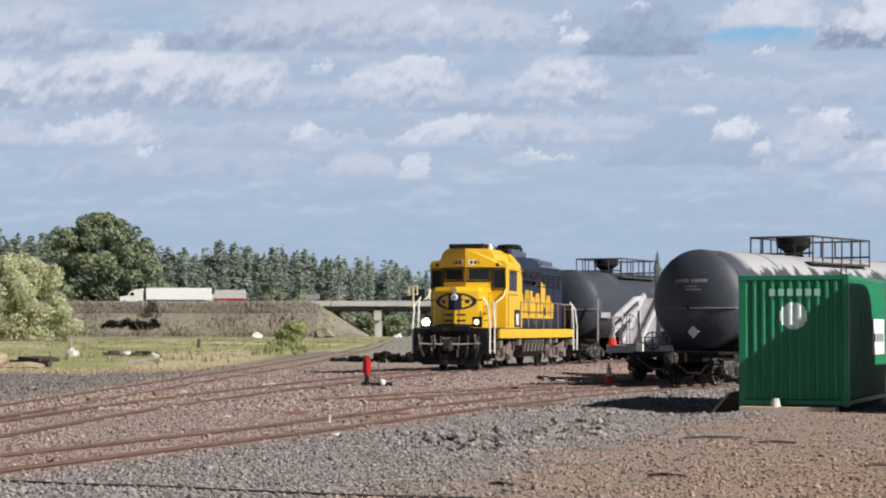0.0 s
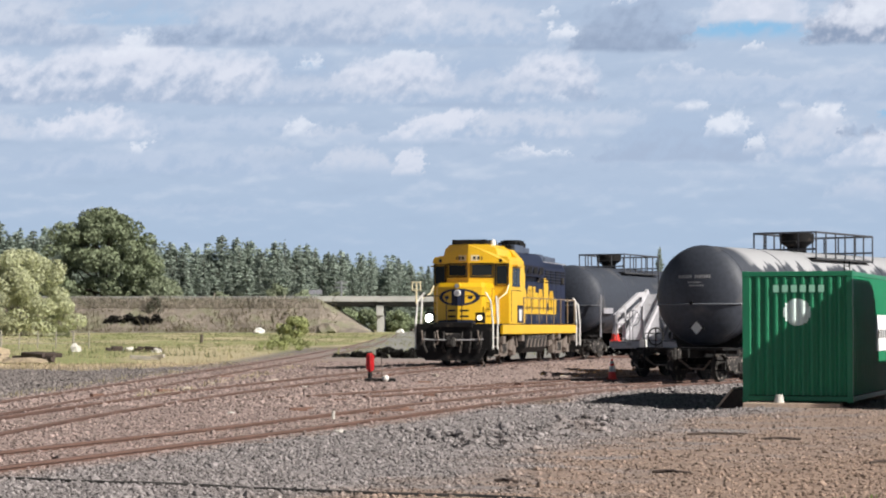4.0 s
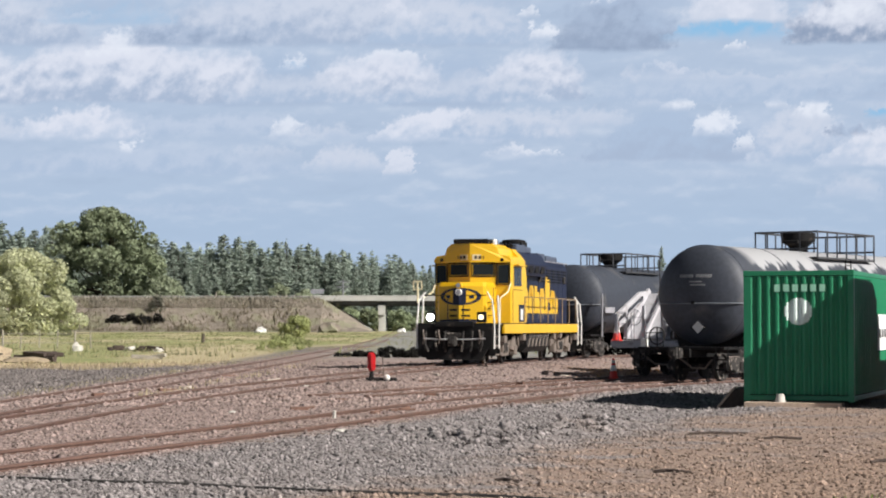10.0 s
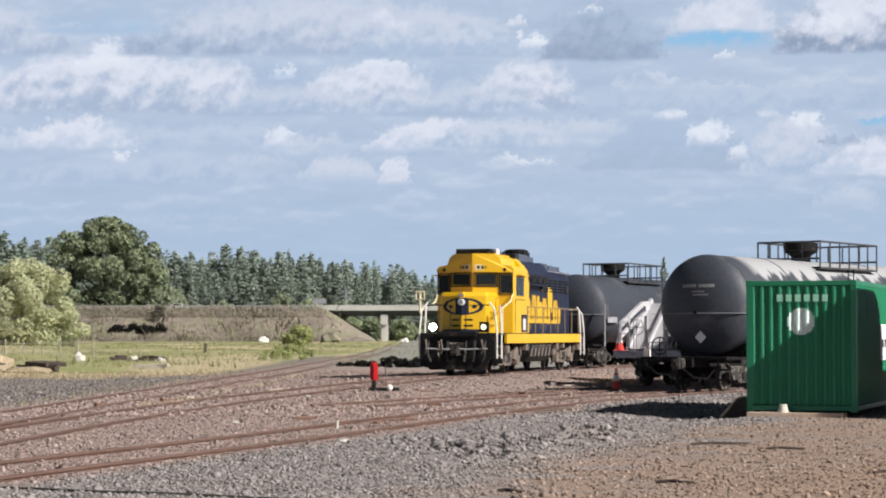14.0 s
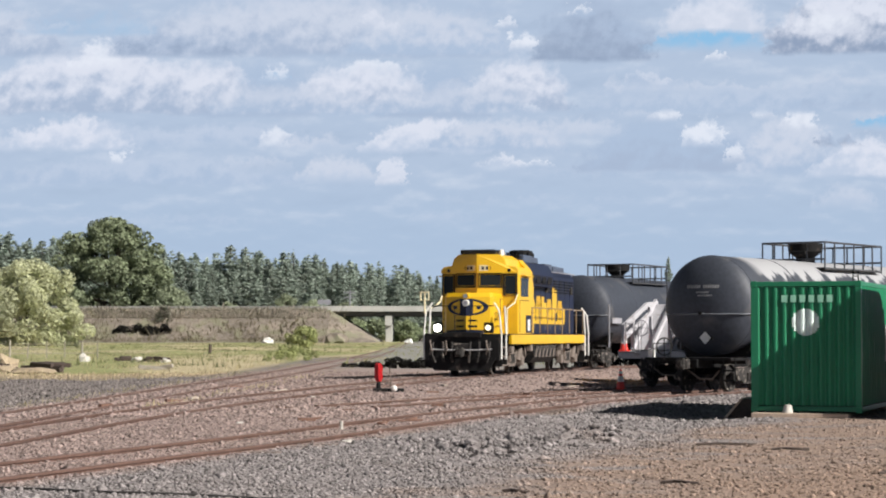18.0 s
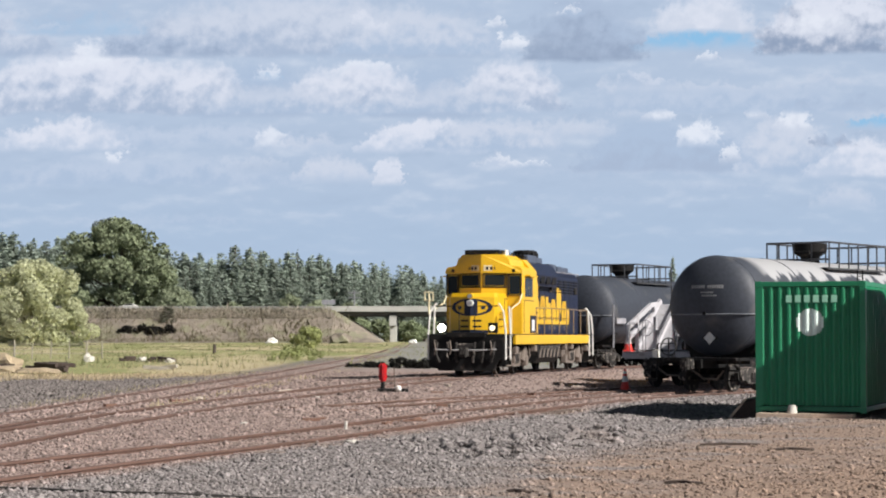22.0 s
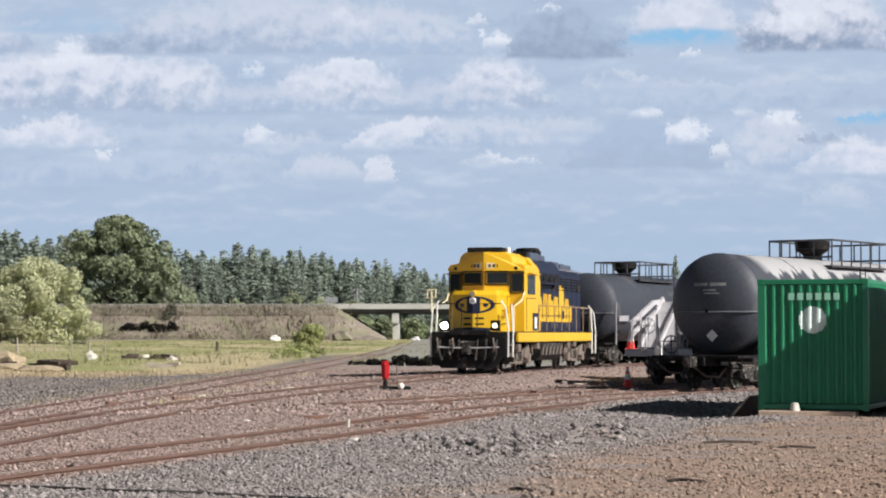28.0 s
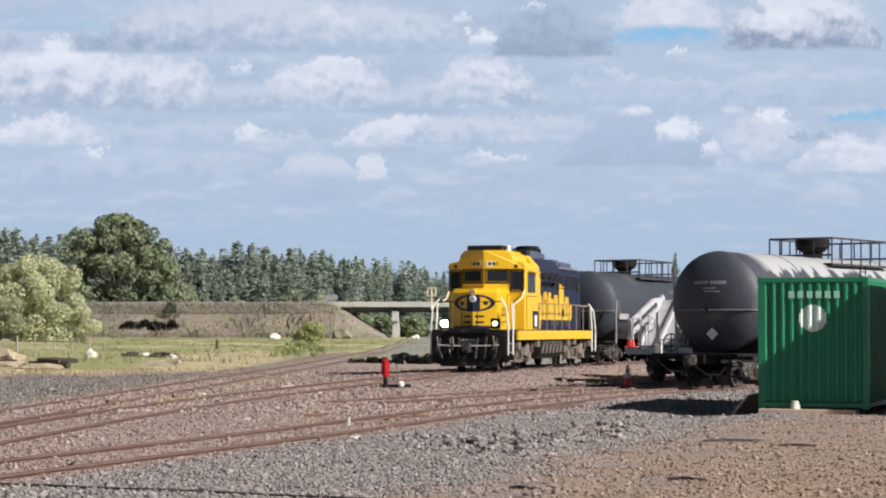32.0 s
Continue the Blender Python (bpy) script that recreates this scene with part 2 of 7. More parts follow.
def thing(name, m, label, category, group="", kind=""):
    ob = new(name)
    ob.matrix_world = m
    return tagged(ob, label, category, group, kind)


def whole(name, bm, material, m, label, category, group="", kind="", smooth=False):
    ob = new(name, mesh_of(name, bm, material, smooth))
    ob.matrix_world = m
    return tagged(ob, label, category, group, kind)


def from_arrays(name, verts, faces, material):
    me = bpy.data.meshes.new(name)
    k = len(faces[0])
    me.vertices.add(len(verts)), me.loops.add(faces.size), me.polygons.add(len(faces))
    me.vertices.foreach_set("co", np.asarray(verts, dtype=np.float32).ravel())
    me.loops.foreach_set("vertex_index", np.asarray(faces, dtype=np.int32).ravel())
    me.polygons.foreach_set("loop_start", np.arange(0, faces.size, k, dtype=np.int32))
    me.update(calc_edges=True)
    me.materials.append(material)
    return me


def bm_new():
    return bmesh.new()


# ---- the plan ----
# centre lines of the tracks: x, y, height of the rail's top
YARD_TRACK = [(-10.5, 10, 0.14), (-5.5, 25.7, 0.14), (-2.65, 34.2, 0.14), (0.0, 43, 0.14), (2.9, 52, 0.12), (5.2, 58.8, 0.08), (7.7, 63.9, 0.05), (13.0, 71.5, 0.05), (25, 88, 0.05), (45, 110, 0.05)]
LOCO_TRACK = [(-9.0, 14, 0.14), (-7.6, 30, 0.14), (-6.6, 42, 0.15), (-4.9, 54, 0.18), (-2.2, 66, 0.25), (0.81, 77.5, 0.3), (5.4, 94, 0.3), (9.8, 102.7, 0.3), (22, 124, 0.3), (50, 160, 0.3)]
HOPPER_TRACK = [(-2.2, 50, 0.12), (0.6, 56.5, 0.1), (3.5, 63, 0.06), (6.5, 69.3, 0.05), (14, 81.3, 0.05), (26, 99, 0.05), (45, 122, 0.05)]
MAIN_TRACK = [(-9.6, 14, 0.14), (-9.2, 30, 0.14), (-8.75, 42, 0.14), (-8.3, 54, 0.14), (-7.6, 75, 0.14), (-6.6, 105, 0.14), (-5.5, 180, 0.14), (-6, 320, 0.14), (-8, 560, 0.14)]


def smooth_line(pts, step=0.6):
    out = []
    P = [Vector(p) for p in pts]
    P = [2 * P[0] - P[1]] + P + [2 * P[-1] - P[-2]]
    for a, b, c, d in zip(P, P[1:], P[2:], P[3:]):
        k = max(2, min(60, int((c - b).length / step)))
        for i in range(k):
            t = i / k
            out.append(0.5 * (2 * b + (c - a) * t + (2 * a - 5 * b + 4 * c - d) * t * t + (3 * b - a - 3 * c + d) * t ** 3))
    return out + [P[-2]]


LINES = [smooth_line(p) for p in (YARD_TRACK, LOCO_TRACK, HOPPER_TRACK, MAIN_TRACK)]
_TRACKPTS = np.array([tuple(p) for line in LINES for p in line])


def wave(x, y, s, seed):
    """Cheap smooth unevenness from a few sines."""
    r = np.random.default_rng(seed)
    z = np.zeros_like(x)
    for k in range(7):
        a, ph, f = r.uniform(0, 6.28), r.uniform(0, 6.28), r.uniform(0.5, 2.2) / s
        z += np.sin((x * np.cos(a) + y * np.sin(a)) * f * 6.28 + ph) / 7
    return z


RIDGE = [(-0.4, 34.0), (0.06, 32.8), (0.69, 30.9), (1.13, 33.3), (1.85, 33.9), (2.65, 35.5), (3.2, 36.8)]


def ridge_gap(x, y):
    """Distance from the churned line of gravel that a machine left before the yard track."""
    best = np.full(np.shape(x), 99.0)
    for (ax, ay), (bx, by) in zip(RIDGE, RIDGE[1:]):
        t = np.clip(((x - ax) * (bx - ax) + (y - ay) * (by - ay)) / ((bx - ax) ** 2 + (by - ay) ** 2), 0, 1)
        best = np.minimum(best, np.hypot(x - ax - t * (bx - ax), y - ay - t * (by - ay)))
    return best


def ground_z(x, y):
    x, y = np.atleast_1d(np.asarray(x, float)), np.atleast_1d(np.asarray(y, float))
    base = 0.04 * wave(x, y, 9, 1) + 0.02 * wave(x, y, 2.3, 2)
    far = np.clip((np.hypot(x, y) - 120) / 150, 0, 1)
    base = base * (1 - far) + far * 0.25 * wave(x, y, 60, 3)
    # a low churned ridge of gravel before the yard track
    base += 0.2 * np.exp(-(ridge_gap(x, y) / 0.55) ** 2) * (0.55 + 0.9 * wave(x, y, 0.8, 4) + 0.8 * wave(x, y, 0.35, 6))
    # a shallow hollow beside the green container
    base -= 0.27 * np.exp(-((x - 4.4) / 2.6) ** 4 - ((y - 47.6) / 2.4) ** 2)
    wsum, zsum = np.full(x.shape, 0.02), 0.02 * base
    near = (np.hypot(x, y) < 190)
    if near.any():
        xn, yn = x[near], y[near]
        w, z = wsum[near], zsum[near]
        for px, py, pz in _TRACKPTS[::2]:
            if py > 190:
                continue
            g = np.exp(-((xn - px) ** 2 + (yn - py) ** 2) / 3.0)
            w = w + g
            z = z + g * (pz - 0.075 + 0.3 * base[near])
        wsum[near], zsum[near] = w, z
    return zsum / wsum


# ---- ground ----
def ground_material(name="yard_ground", loose=False):
    m, n, l, p = nodes_of(name)
    geo = n.new("ShaderNodeNewGeometry")
    sep = n.new("ShaderNodeSeparateXYZ")
    l.new(geo.outputs["Position"], sep.inputs[0])
    X, Y = sep.outputs[0], sep.outputs[1]

    def math_(op, a, b=None, c=None):
        k = n.new("ShaderNodeMath")
        k.operation = op
        for i, v in enumerate((a, b, c)):
            if v is None:
                continue
            if isinstance(v, (int, float)):
                k.inputs[i].default_value = v
            else:
                l.new(v, k.inputs[i])
        return k.outputs[0]

    def noise_(scale, detail=5, stretch=None):
        k = n.new("ShaderNodeTexNoise")
        k.inputs["Scale"].default_value, k.inputs["Detail"].default_value = scale, detail
        if stretch:
            mp = n.new("ShaderNodeMapping")
            mp.inputs["Scale"].default_value = stretch
            l.new(geo.outputs["Position"], mp.inputs[0]), l.new(mp.outputs[0], k.inputs["Vector"])
        else:
            l.new(geo.outputs["Position"], k.inputs["Vector"])
        return k.outputs["Fac"]

    def step(v, lo, hi):
        k = n.new("ShaderNodeMapRange")
        k.interpolation_type = "SMOOTHSTEP"
        k.inputs["From Min"].default_value, k.inputs["From Max"].default_value = lo, hi
        l.new(v, k.inputs["Value"])
        return k.outputs[0]

    def blend(f, a, b):
        k = n.new("ShaderNodeMix")
        k.data_type = "RGBA"
        l.new(f, k.inputs["Factor"])
        for key, v in (("A", a), ("B", b)):
            if isinstance(v, tuple):
                k.inputs[key].default_value = (*v, 1)
            else:
                l.new(v, k.inputs[key])
        return k.outputs["Result"]

    rough_n, mid_n, fine_n = noise_(0.22), noise_(1.3), noise_(14, 6)
    wob = math_("MULTIPLY", math_("SUBTRACT", rough_n, 0.5), 9.0)
    wob = math_("ADD", wob, math_("MULTIPLY", math_("SUBTRACT", mid_n, 0.5), 3.0))
    grey = blend(fine_n, (0.15, 0.133, 0.13), (0.345, 0.31, 0.3))
    red = blend(fine_n, (0.18, 0.135, 0.12), (0.40, 0.308, 0.278))
    dirt = blend(fine_n, (0.168, 0.114, 0.084), (0.42, 0.3, 0.228))
    grass = blend(noise_(0.5, 6), (0.13, 0.15, 0.05), (0.42, 0.42, 0.2))
    dry = blend(noise_(0.9, 6), (0.34, 0.28, 0.16), (0.56, 0.48, 0.32))
    # red ballast between and under the tracks
    d_yard = math_("ADD", math_("SUBTRACT", X, math_("MULTIPLY", math_("SUBTRACT", Y, 43.0), 0.318)), math_("MULTIPLY", wob, 0.12))
    colour = blend(step(d_yard, 1.7, 0.8), grey, red)
    d_left = math_("ADD", math_("ADD", X, math_("MULTIPLY", math_("SUBTRACT", 42.0, Y), 0.028)), math_("MULTIPLY", wob, 0.1))
    colour = blend(step(d_left, -9.6, -10.6), colour, blend(fine_n, (0.115, 0.1, 0.094), (0.28, 0.245, 0.228)))
    # trodden brown dirt
    d_dirt = math_("ADD", math_("SUBTRACT", math_("ADD", X, 0.9), math_("MULTIPLY", math_("SUBTRACT", Y, 22.5), 0.36)), math_("MULTIPLY", wob, 0.6))
    patches = math_("MULTIPLY", step(noise_(0.75, 6, (0.6, 1.0, 1.0)), 0.68, 0.48), 0.8)
    deep = step(d_dirt, 1.0, 4.5)
    colour = blend(math_("MULTIPLY", step(d_dirt, -0.9, 1.3), math_("MAXIMUM", patches, math_("MULTIPLY", deep, 0.9))), colour, dirt)
    # meadow beyond the yard, with dry strips
    far = math_("ADD", math_("ADD", Y, math_("MULTIPLY", X, 3.2)), math_("MULTIPLY", wob, 2.4))
    open_left = math_("ADD", Y, math_("MULTIPLY", wob, 2.2))
    left_ok = step(math_("ADD", X, math_("MULTIPLY", Y, 0.0)), -8.6, -10.4)
    field = math_("MULTIPLY", step(open_left, 84, 96), left_ok)
    field = math_("MAXIMUM", field, math_("MULTIPLY", step(open_left, 150, 190), step(X, -5.0, -7.5)))
    colour = blend(math_("MULTIPLY", step(Y, 100, 125), step(X, -7.0, -5.0)), colour, blend(noise_(1.4, 8), (0.13, 0.125, 0.11), (0.38, 0.37, 0.335)))   # pale gravel lot beyond the yard
    meadow = blend(step(noise_(0.1, 6, (1, 0.22, 1)), 0.46, 0.56), grass, dry)
    meadow = blend(step(math_("MULTIPLY", math_("SUBTRACT", Y, 91), 1.0), 9, 3), meadow, (0.45, 0.35, 0.22))
    colour = blend(field, colour, meadow)
    stain = step(noise_(0.55, 7), 0.55, 0.75)
    colour = blend(math_("MULTIPLY", stain, 0.35), colour, (0.13, 0.105, 0.095))
    if loose:   # each stone its own shade
        mr = n.new("ShaderNodeMapRange")
        mr.inputs["To Min"].default_value, mr.inputs["To Max"].default_value = 0.45, 1.5
        l.new(geo.outputs["Random Per Island"], mr.inputs["Value"])
        sc = n.new("ShaderNodeVectorMath")
        sc.operation = "SCALE"
        l.new(colour, sc.inputs[0]), l.new(mr.outputs[0], sc.inputs["Scale"])
        colour = sc.outputs[0]
    l.new(colour, p.inputs["Base Color"])
    p.inputs["Roughness"].default_value = 0.95
    p.inputs["Specular IOR Level"].default_value = 0.2
    b = n.new("ShaderNodeBump")
    b.inputs["Strength"].default_value, b.inputs["Distance"].default_value = 0.9, 0.05
    l.new(math_("ADD", fine_n, math_("MULTIPLY", noise_(9, 4), 1.2)), b.inputs["Height"]), l.new(b.outputs[0], p.inputs["Normal"])
    return m


def spaced(lo, hi, near, grow, zero):
    """Coordinates from lo to hi, dense about zero and wider outwards."""
    up, v, s = [zero], zero, near
    while v < hi:
        v += s
        s *= grow
        up.append(min(v, hi))
    down, v, s = [], zero, near
    while v > lo:
        v -= s
        s *= grow
        down.append(max(v, lo))
    return np.array(down[::-1] + up)


def build_ground():
    xs = spaced(-4000, 4000, 0.16, 1.025, 0.0)
    ys = spaced(-4000, 4300, 0.16, 1.02, 36.0)
    gx, gy = np.meshgrid(xs, ys)
    z = ground_z(gx.ravel(), gy.ravel())
    verts = np.column_stack([gx.ravel(), gy.ravel(), z])
    w = len(xs)
    i = (np.arange(len(ys) - 1)[:, None] * w + np.arange(w - 1)[None]).ravel()
    faces = np.column_stack([i, i + 1, i + w + 1, i + w])
    me = from_arrays("ground", verts, faces, ground_material())
    me.polygons.foreach_set("use_smooth", np.ones(len(faces), dtype=bool))
    tagged(new("ground", me), "rail yard ground of grey gravel, red ballast and brown dirt", "ground", kind="structure")


def gz(x, y):
    return float(ground_z(x, y)[0])


def build_track(line, label, far=False):
    t = thing("railway_track", Matrix(), label, "railway track", "yard tracks", "structure")
    sides = []
    for i, p in enumerate(line):
        a, b = line[max(i - 1, 0)], line[min(i + 1, len(line) - 1)]
        d = (b - a).normalized()
        sides.append(Vector((d.y, -d.x, 0)).normalized())
    prof = [(-0.036, 0), (0.036, 0), (0.036, -0.035), (0.01, -0.05), (0.01, -0.125), (0.065, -0.15), (-0.065, -0.15), (-0.01, -0.125), (-0.01, -0.05), (-0.036, -0.035)]
    for side in (-0.753, 0.753):
        bm = bm_new()
        rings = [[bm.verts.new(p + s * (side + a) + Vector((0, 0, b))) for a, b in prof] for p, s in zip(line, sides)]
        for r0, r1 in zip(rings, rings[1:]):
            for k in range(len(prof)):
                bm.faces.new((r0[k], r1[k], r1[(k + 1) % len(prof)], r0[(k + 1) % len(prof)]))
        part("rail", bm, RAILTOP, t, "rust-brown steel rail")
    bm = bm_new()
    rnd = random.Random(len(line))
    for p, s in zip(line, sides):
        if p.y > 190 or rnd.random() < 0.12:
            continue
        along = Vector((-s.y, s.x, 0))
        w, dz = rnd.uniform(1.2, 1.32), rnd.uniform(-0.10, -0.062)
        top = [p + s * a + along * b + Vector((0, 0, dz)) for a, b in ((-w, -0.11), (w, -0.11), (w, 0.11), (-w, 0.11))]
        v = [bm.verts.new(q) for q in top] + [bm.verts.new(q - Vector((0, 0, 0.12))) for q in top]
        bm.faces.new(v[:4])
        for k in range(4):
            bm.faces.new((v[k], v[k + 4], v[(k + 1) % 4 + 4], v[(k + 1) % 4]))
    tagged(part("sleepers", bm, SLEEPER, t, "half-buried weathered timber sleepers"), kind="stuff")


build_ground()
for _line, _label in zip(LINES, ("rusty yard track curving past gravel to the tank car", "rusty track under the yellow locomotive", "rusty siding under the covered hopper", "rusty main track with dry grass along its edge")):
    build_track(_line, _label)


# ---- scattered stones: one mesh ----
def scatter(name, n, region, size, material, label, seed, keep=None):
    r = np.random.default_rng(seed)
    x0, x1, y0, y1 = region
    # denser towards the camera
    y = y0 + (y1 - y0) * r.random(n) ** 1.6
    x = (x0 + (x1 - x0) * r.random(n)) * (y / y1)
    if keep is not None:
        k = keep(x, y)
        x, y = x[k], y[k]
    n = len(x)
    z = ground_z(x, y)
    octa = np.array([(1, 0, 0), (-1, 0, 0), (0, 1, 0), (0, -1, 0), (0, 0, 1), (0, 0, -1)], float)
    tri = np.array([(0, 2, 4), (2, 1, 4), (1, 3, 4), (3, 0, 4), (2, 0, 5), (1, 2, 5), (3, 1, 5), (0, 3, 5)])
    s = size * np.exp(r.normal(0, 0.38, n))
    jit = octa[None] * (1 + r.uniform(-0.35, 0.35, (n, 6, 3))) + r.uniform(-0.3, 0.3, (n, 6, 3))
    a = r.uniform(0, 6.28, n)
    c, sn = np.cos(a)[:, None], np.sin(a)[:, None]
    px, py = jit[..., 0] * c - jit[..., 1] * sn, jit[..., 0] * sn + jit[..., 1] * c
    v = np.stack([px, py, jit[..., 2] * 0.7], -1) * s[:, None, None] + np.stack([x, y, z + 0.2 * s], -1)[:, None]
    f = (tri[None] + (np.arange(n) * 6)[:, None, None]).reshape(-1, 3)
    tagged(new(name, from_arrays(name, v.reshape(-1, 3), f, material)), label, "gravel", kind="stuff")


def dirt_side(x, y):
    return (x + 0.9) - 0.36 * (y - 22.5) + 1.2 * wave(x, y, 5, 11) + 0.6 * wave(x, y, 1.4, 12)


PEBBLE = ground_material("loose_stones", True)
scatter("gravel", 95000, (-14.5, 14, 17.5, 60), 0.019, PEBBLE, "loose grey and red crushed gravel over the yard", 1, lambda x, y: dirt_side(x, y) < 0.3)
scatter("dirt_clods", 48000, (-13, 15, 17.5, 50), 0.018, PEBBLE, "small brown stones and clods in trodden dirt", 2, lambda x, y: dirt_side(x, y) > -0.3)
scatter("ballast", 65000, (-32, 16, 44, 100), 0.03, PEBBLE, "coarse reddish ballast between the tracks", 4, lambda x, y: x > -32)
scatter("ridge_stones", 14000, (-2.5, 5, 29.5, 38.5), 0.028, PEBBLE, "churned ridge of larger grey gravel", 3, lambda x, y: ridge_gap(x, y) + 0.5 * wave(x, y, 0.9, 21) < 0.75)

scatter("ridge_clods", 1100, (-2.5, 5, 29.5, 38.5), 0.055, PEBBLE, "large dark clods on the churned gravel ridge", 5, lambda x, y: ridge_gap(x, y) + 0.5 * wave(x, y, 1.3, 22) < 0.45)


def track_scrap():
    r = random.Random(12)
    for k in range(26):
        y = r.uniform(36, 74)
        x = -9.0 + r.random() * (0.17 * y + 2.0)
        t = r.uniform(0, 180)
        bm = bm_new()
        ln = r.uniform(0.12, 0.5)
        box(bm, -ln, ln, -0.05, 0.05, 0.0, r.uniform(0.03, 0.08), 0.01)
        pale = r.random() < 0.35
        whole("timber_scrap" if pale else "iron_scrap", bm, GREYSCRAP if pale else RUST, pose(x, y, gz(x, y), 0, r.uniform(-4, 4), t),
              "splintered pale timber end between the tracks" if pale else "rusty iron plate lying between the tracks", "scrap", "scrap between the tracks")


GREYSCRAP = mat("splintered_timber", (0.42, 0.36, 0.3), 0.9, var=0.3, scale=4)
track_scrap()


# ---- foliage ----
def leaves(r, blobs, n, size, flat=0.35, inner=0.45):
    """Small leaf-clump quads scattered through the outer part of ellipsoids (x, y, z, rx, ry, rz)."""
    blobs = np.array(blobs, float)
    vol = blobs[:, 3] * blobs[:, 5]
    pick = r.choice(len(blobs), n, p=vol / vol.sum())
    b = blobs[pick]
    d = r.normal(size=(n, 3))
    d /= np.linalg.norm(d, axis=1)[:, None]
    rad = inner + (1.06 - inner) * r.random(n) ** 0.5
    c = b[:, :3] + d * b[:, 3:] * rad[:, None]
    nrm = d + r.normal(0, 0.55, (n, 3))
    nrm /= np.linalg.norm(nrm, axis=1)[:, None]
    t = np.cross(nrm, r.normal(size=(n, 3)))
    t /= np.linalg.norm(t, axis=1)[:, None]
    u = np.cross(nrm, t)
    s = size * r.uniform(0.6, 1.5, n)[:, None]
    e = s * r.uniform(0.5, 1.0, n)[:, None]
    q = np.stack([c - t * s, c - u * e, c + t * s * r.uniform(0.7, 1.1, (n, 1)), c + u * e], 1)
    return q.reshape(-1, 3)


def crown(name, verts, material, parent, label=""):
    f = np.arange(len(verts)).reshape(-1, 4)
    ob = new(name, from_arrays(name, verts, f, material))
    ob.parent = parent
    return tagged(ob, label)


def pine(seed, height, spread, m, label="dark green pine in the forest edge"):
    r = np.random.default_rng(seed)
    t = thing("pine_tree", m, label, "tree", "forest edge")
    bm = bm_new()
    rod(bm, (0, 0, -0.5), (0, 0, height * 0.96), height * 0.014, height * 0.003, 7)
    for k in range(10):
        a, h = r.uniform(0, 6.28), height * r.uniform(0.3, 0.85)
        rod(bm, (0, 0, h), (spread * 0.6 * math.cos(a), spread * 0.6 * math.sin(a), h + r.uniform(-0.3, 0.6)), 0.07, 0.02, 5)
    part("trunk", bm, BARK, t)
    blobs = []   # whorls of drooping boughs, shorter towards the tip
    low, f = r.uniform(0.1, 0.25), 0.0
    tiers = 26
    for k in range(tiers):
        f = low + (1 - low) * (k + 0.3 * r.random()) / tiers
        reach = spread * ((1 - f) / (1 - low)) ** 0.85 * r.uniform(0.7, 1.15) + 0.22
        turn = r.uniform(0, 6.28)
        count = 5 if f < 0.8 else 3
        for q in range(count):
            a = turn + 6.28 * q / count + r.uniform(-0.4, 0.4)
            out = reach * r.uniform(0.35, 0.7)
            blobs.append((out * math.cos(a), out * math.sin(a), height * f - 0.12 * out, 0.45 * reach + 0.1, 0.45 * reach + 0.1, height * 0.016 * r.uniform(0.7, 1.4)))
    blobs.append((0, 0, height * 0.985, 0.16, 0.16, height * 0.03))
    crown("crown", leaves(r, blobs, 3600, 0.27, inner=0.1), PINE, t)
    return t


def leafy(name, seed, m, blobs, n, size, material, label, category="tree", trunk=True, group="", inner=0.45):
    r = np.random.default_rng(seed)
    t = thing(name, m, label, category, group)
    if trunk:
        bm = bm_new()
        top = max(b[2] for b in blobs)
        rod(bm, (0, 0, -0.5), (0, 0, top * 0.55), top * 0.035, top * 0.022, 9)
        for b in blobs[:14]:
            rod(bm, (0, 0, top * r.uniform(0.2, 0.5)), b[:3], top * 0.012, top * 0.003, 6)
        part("trunk", bm, BARK, t)
    crown("crown", leaves(r, blobs, n, size, inner=inner), material, t)
    return t


def clump_blobs(seed, n, rx, rz, z0, size, peak=0.3):
    """Ellipsoids heaped into an uneven dome, widest at peak of its height."""
    r = np.random.default_rng(seed)
    out = []
    for k in range(n):
        a, f = r.uniform(0, 6.28), r.random() ** 0.8
        edge = (f - peak) / (1.0 - peak) if f > peak else (peak - f) / (peak + 0.35)
        wid = math.sqrt(max(0.02, 1 - edge ** 2)) * r.uniform(0.35, 1.0)
        s = size * r.uniform(0.6, 1.3)
        out.append((rx * wid * math.cos(a), rx * wid * math.sin(a) * 0.8, z0 + rz * f, s, s, s * 0.8))
    return out


def place(px, depth):
    """Across from the straight-ahead line by hundredths of a radian, at a depth."""
    return px / 100 * depth


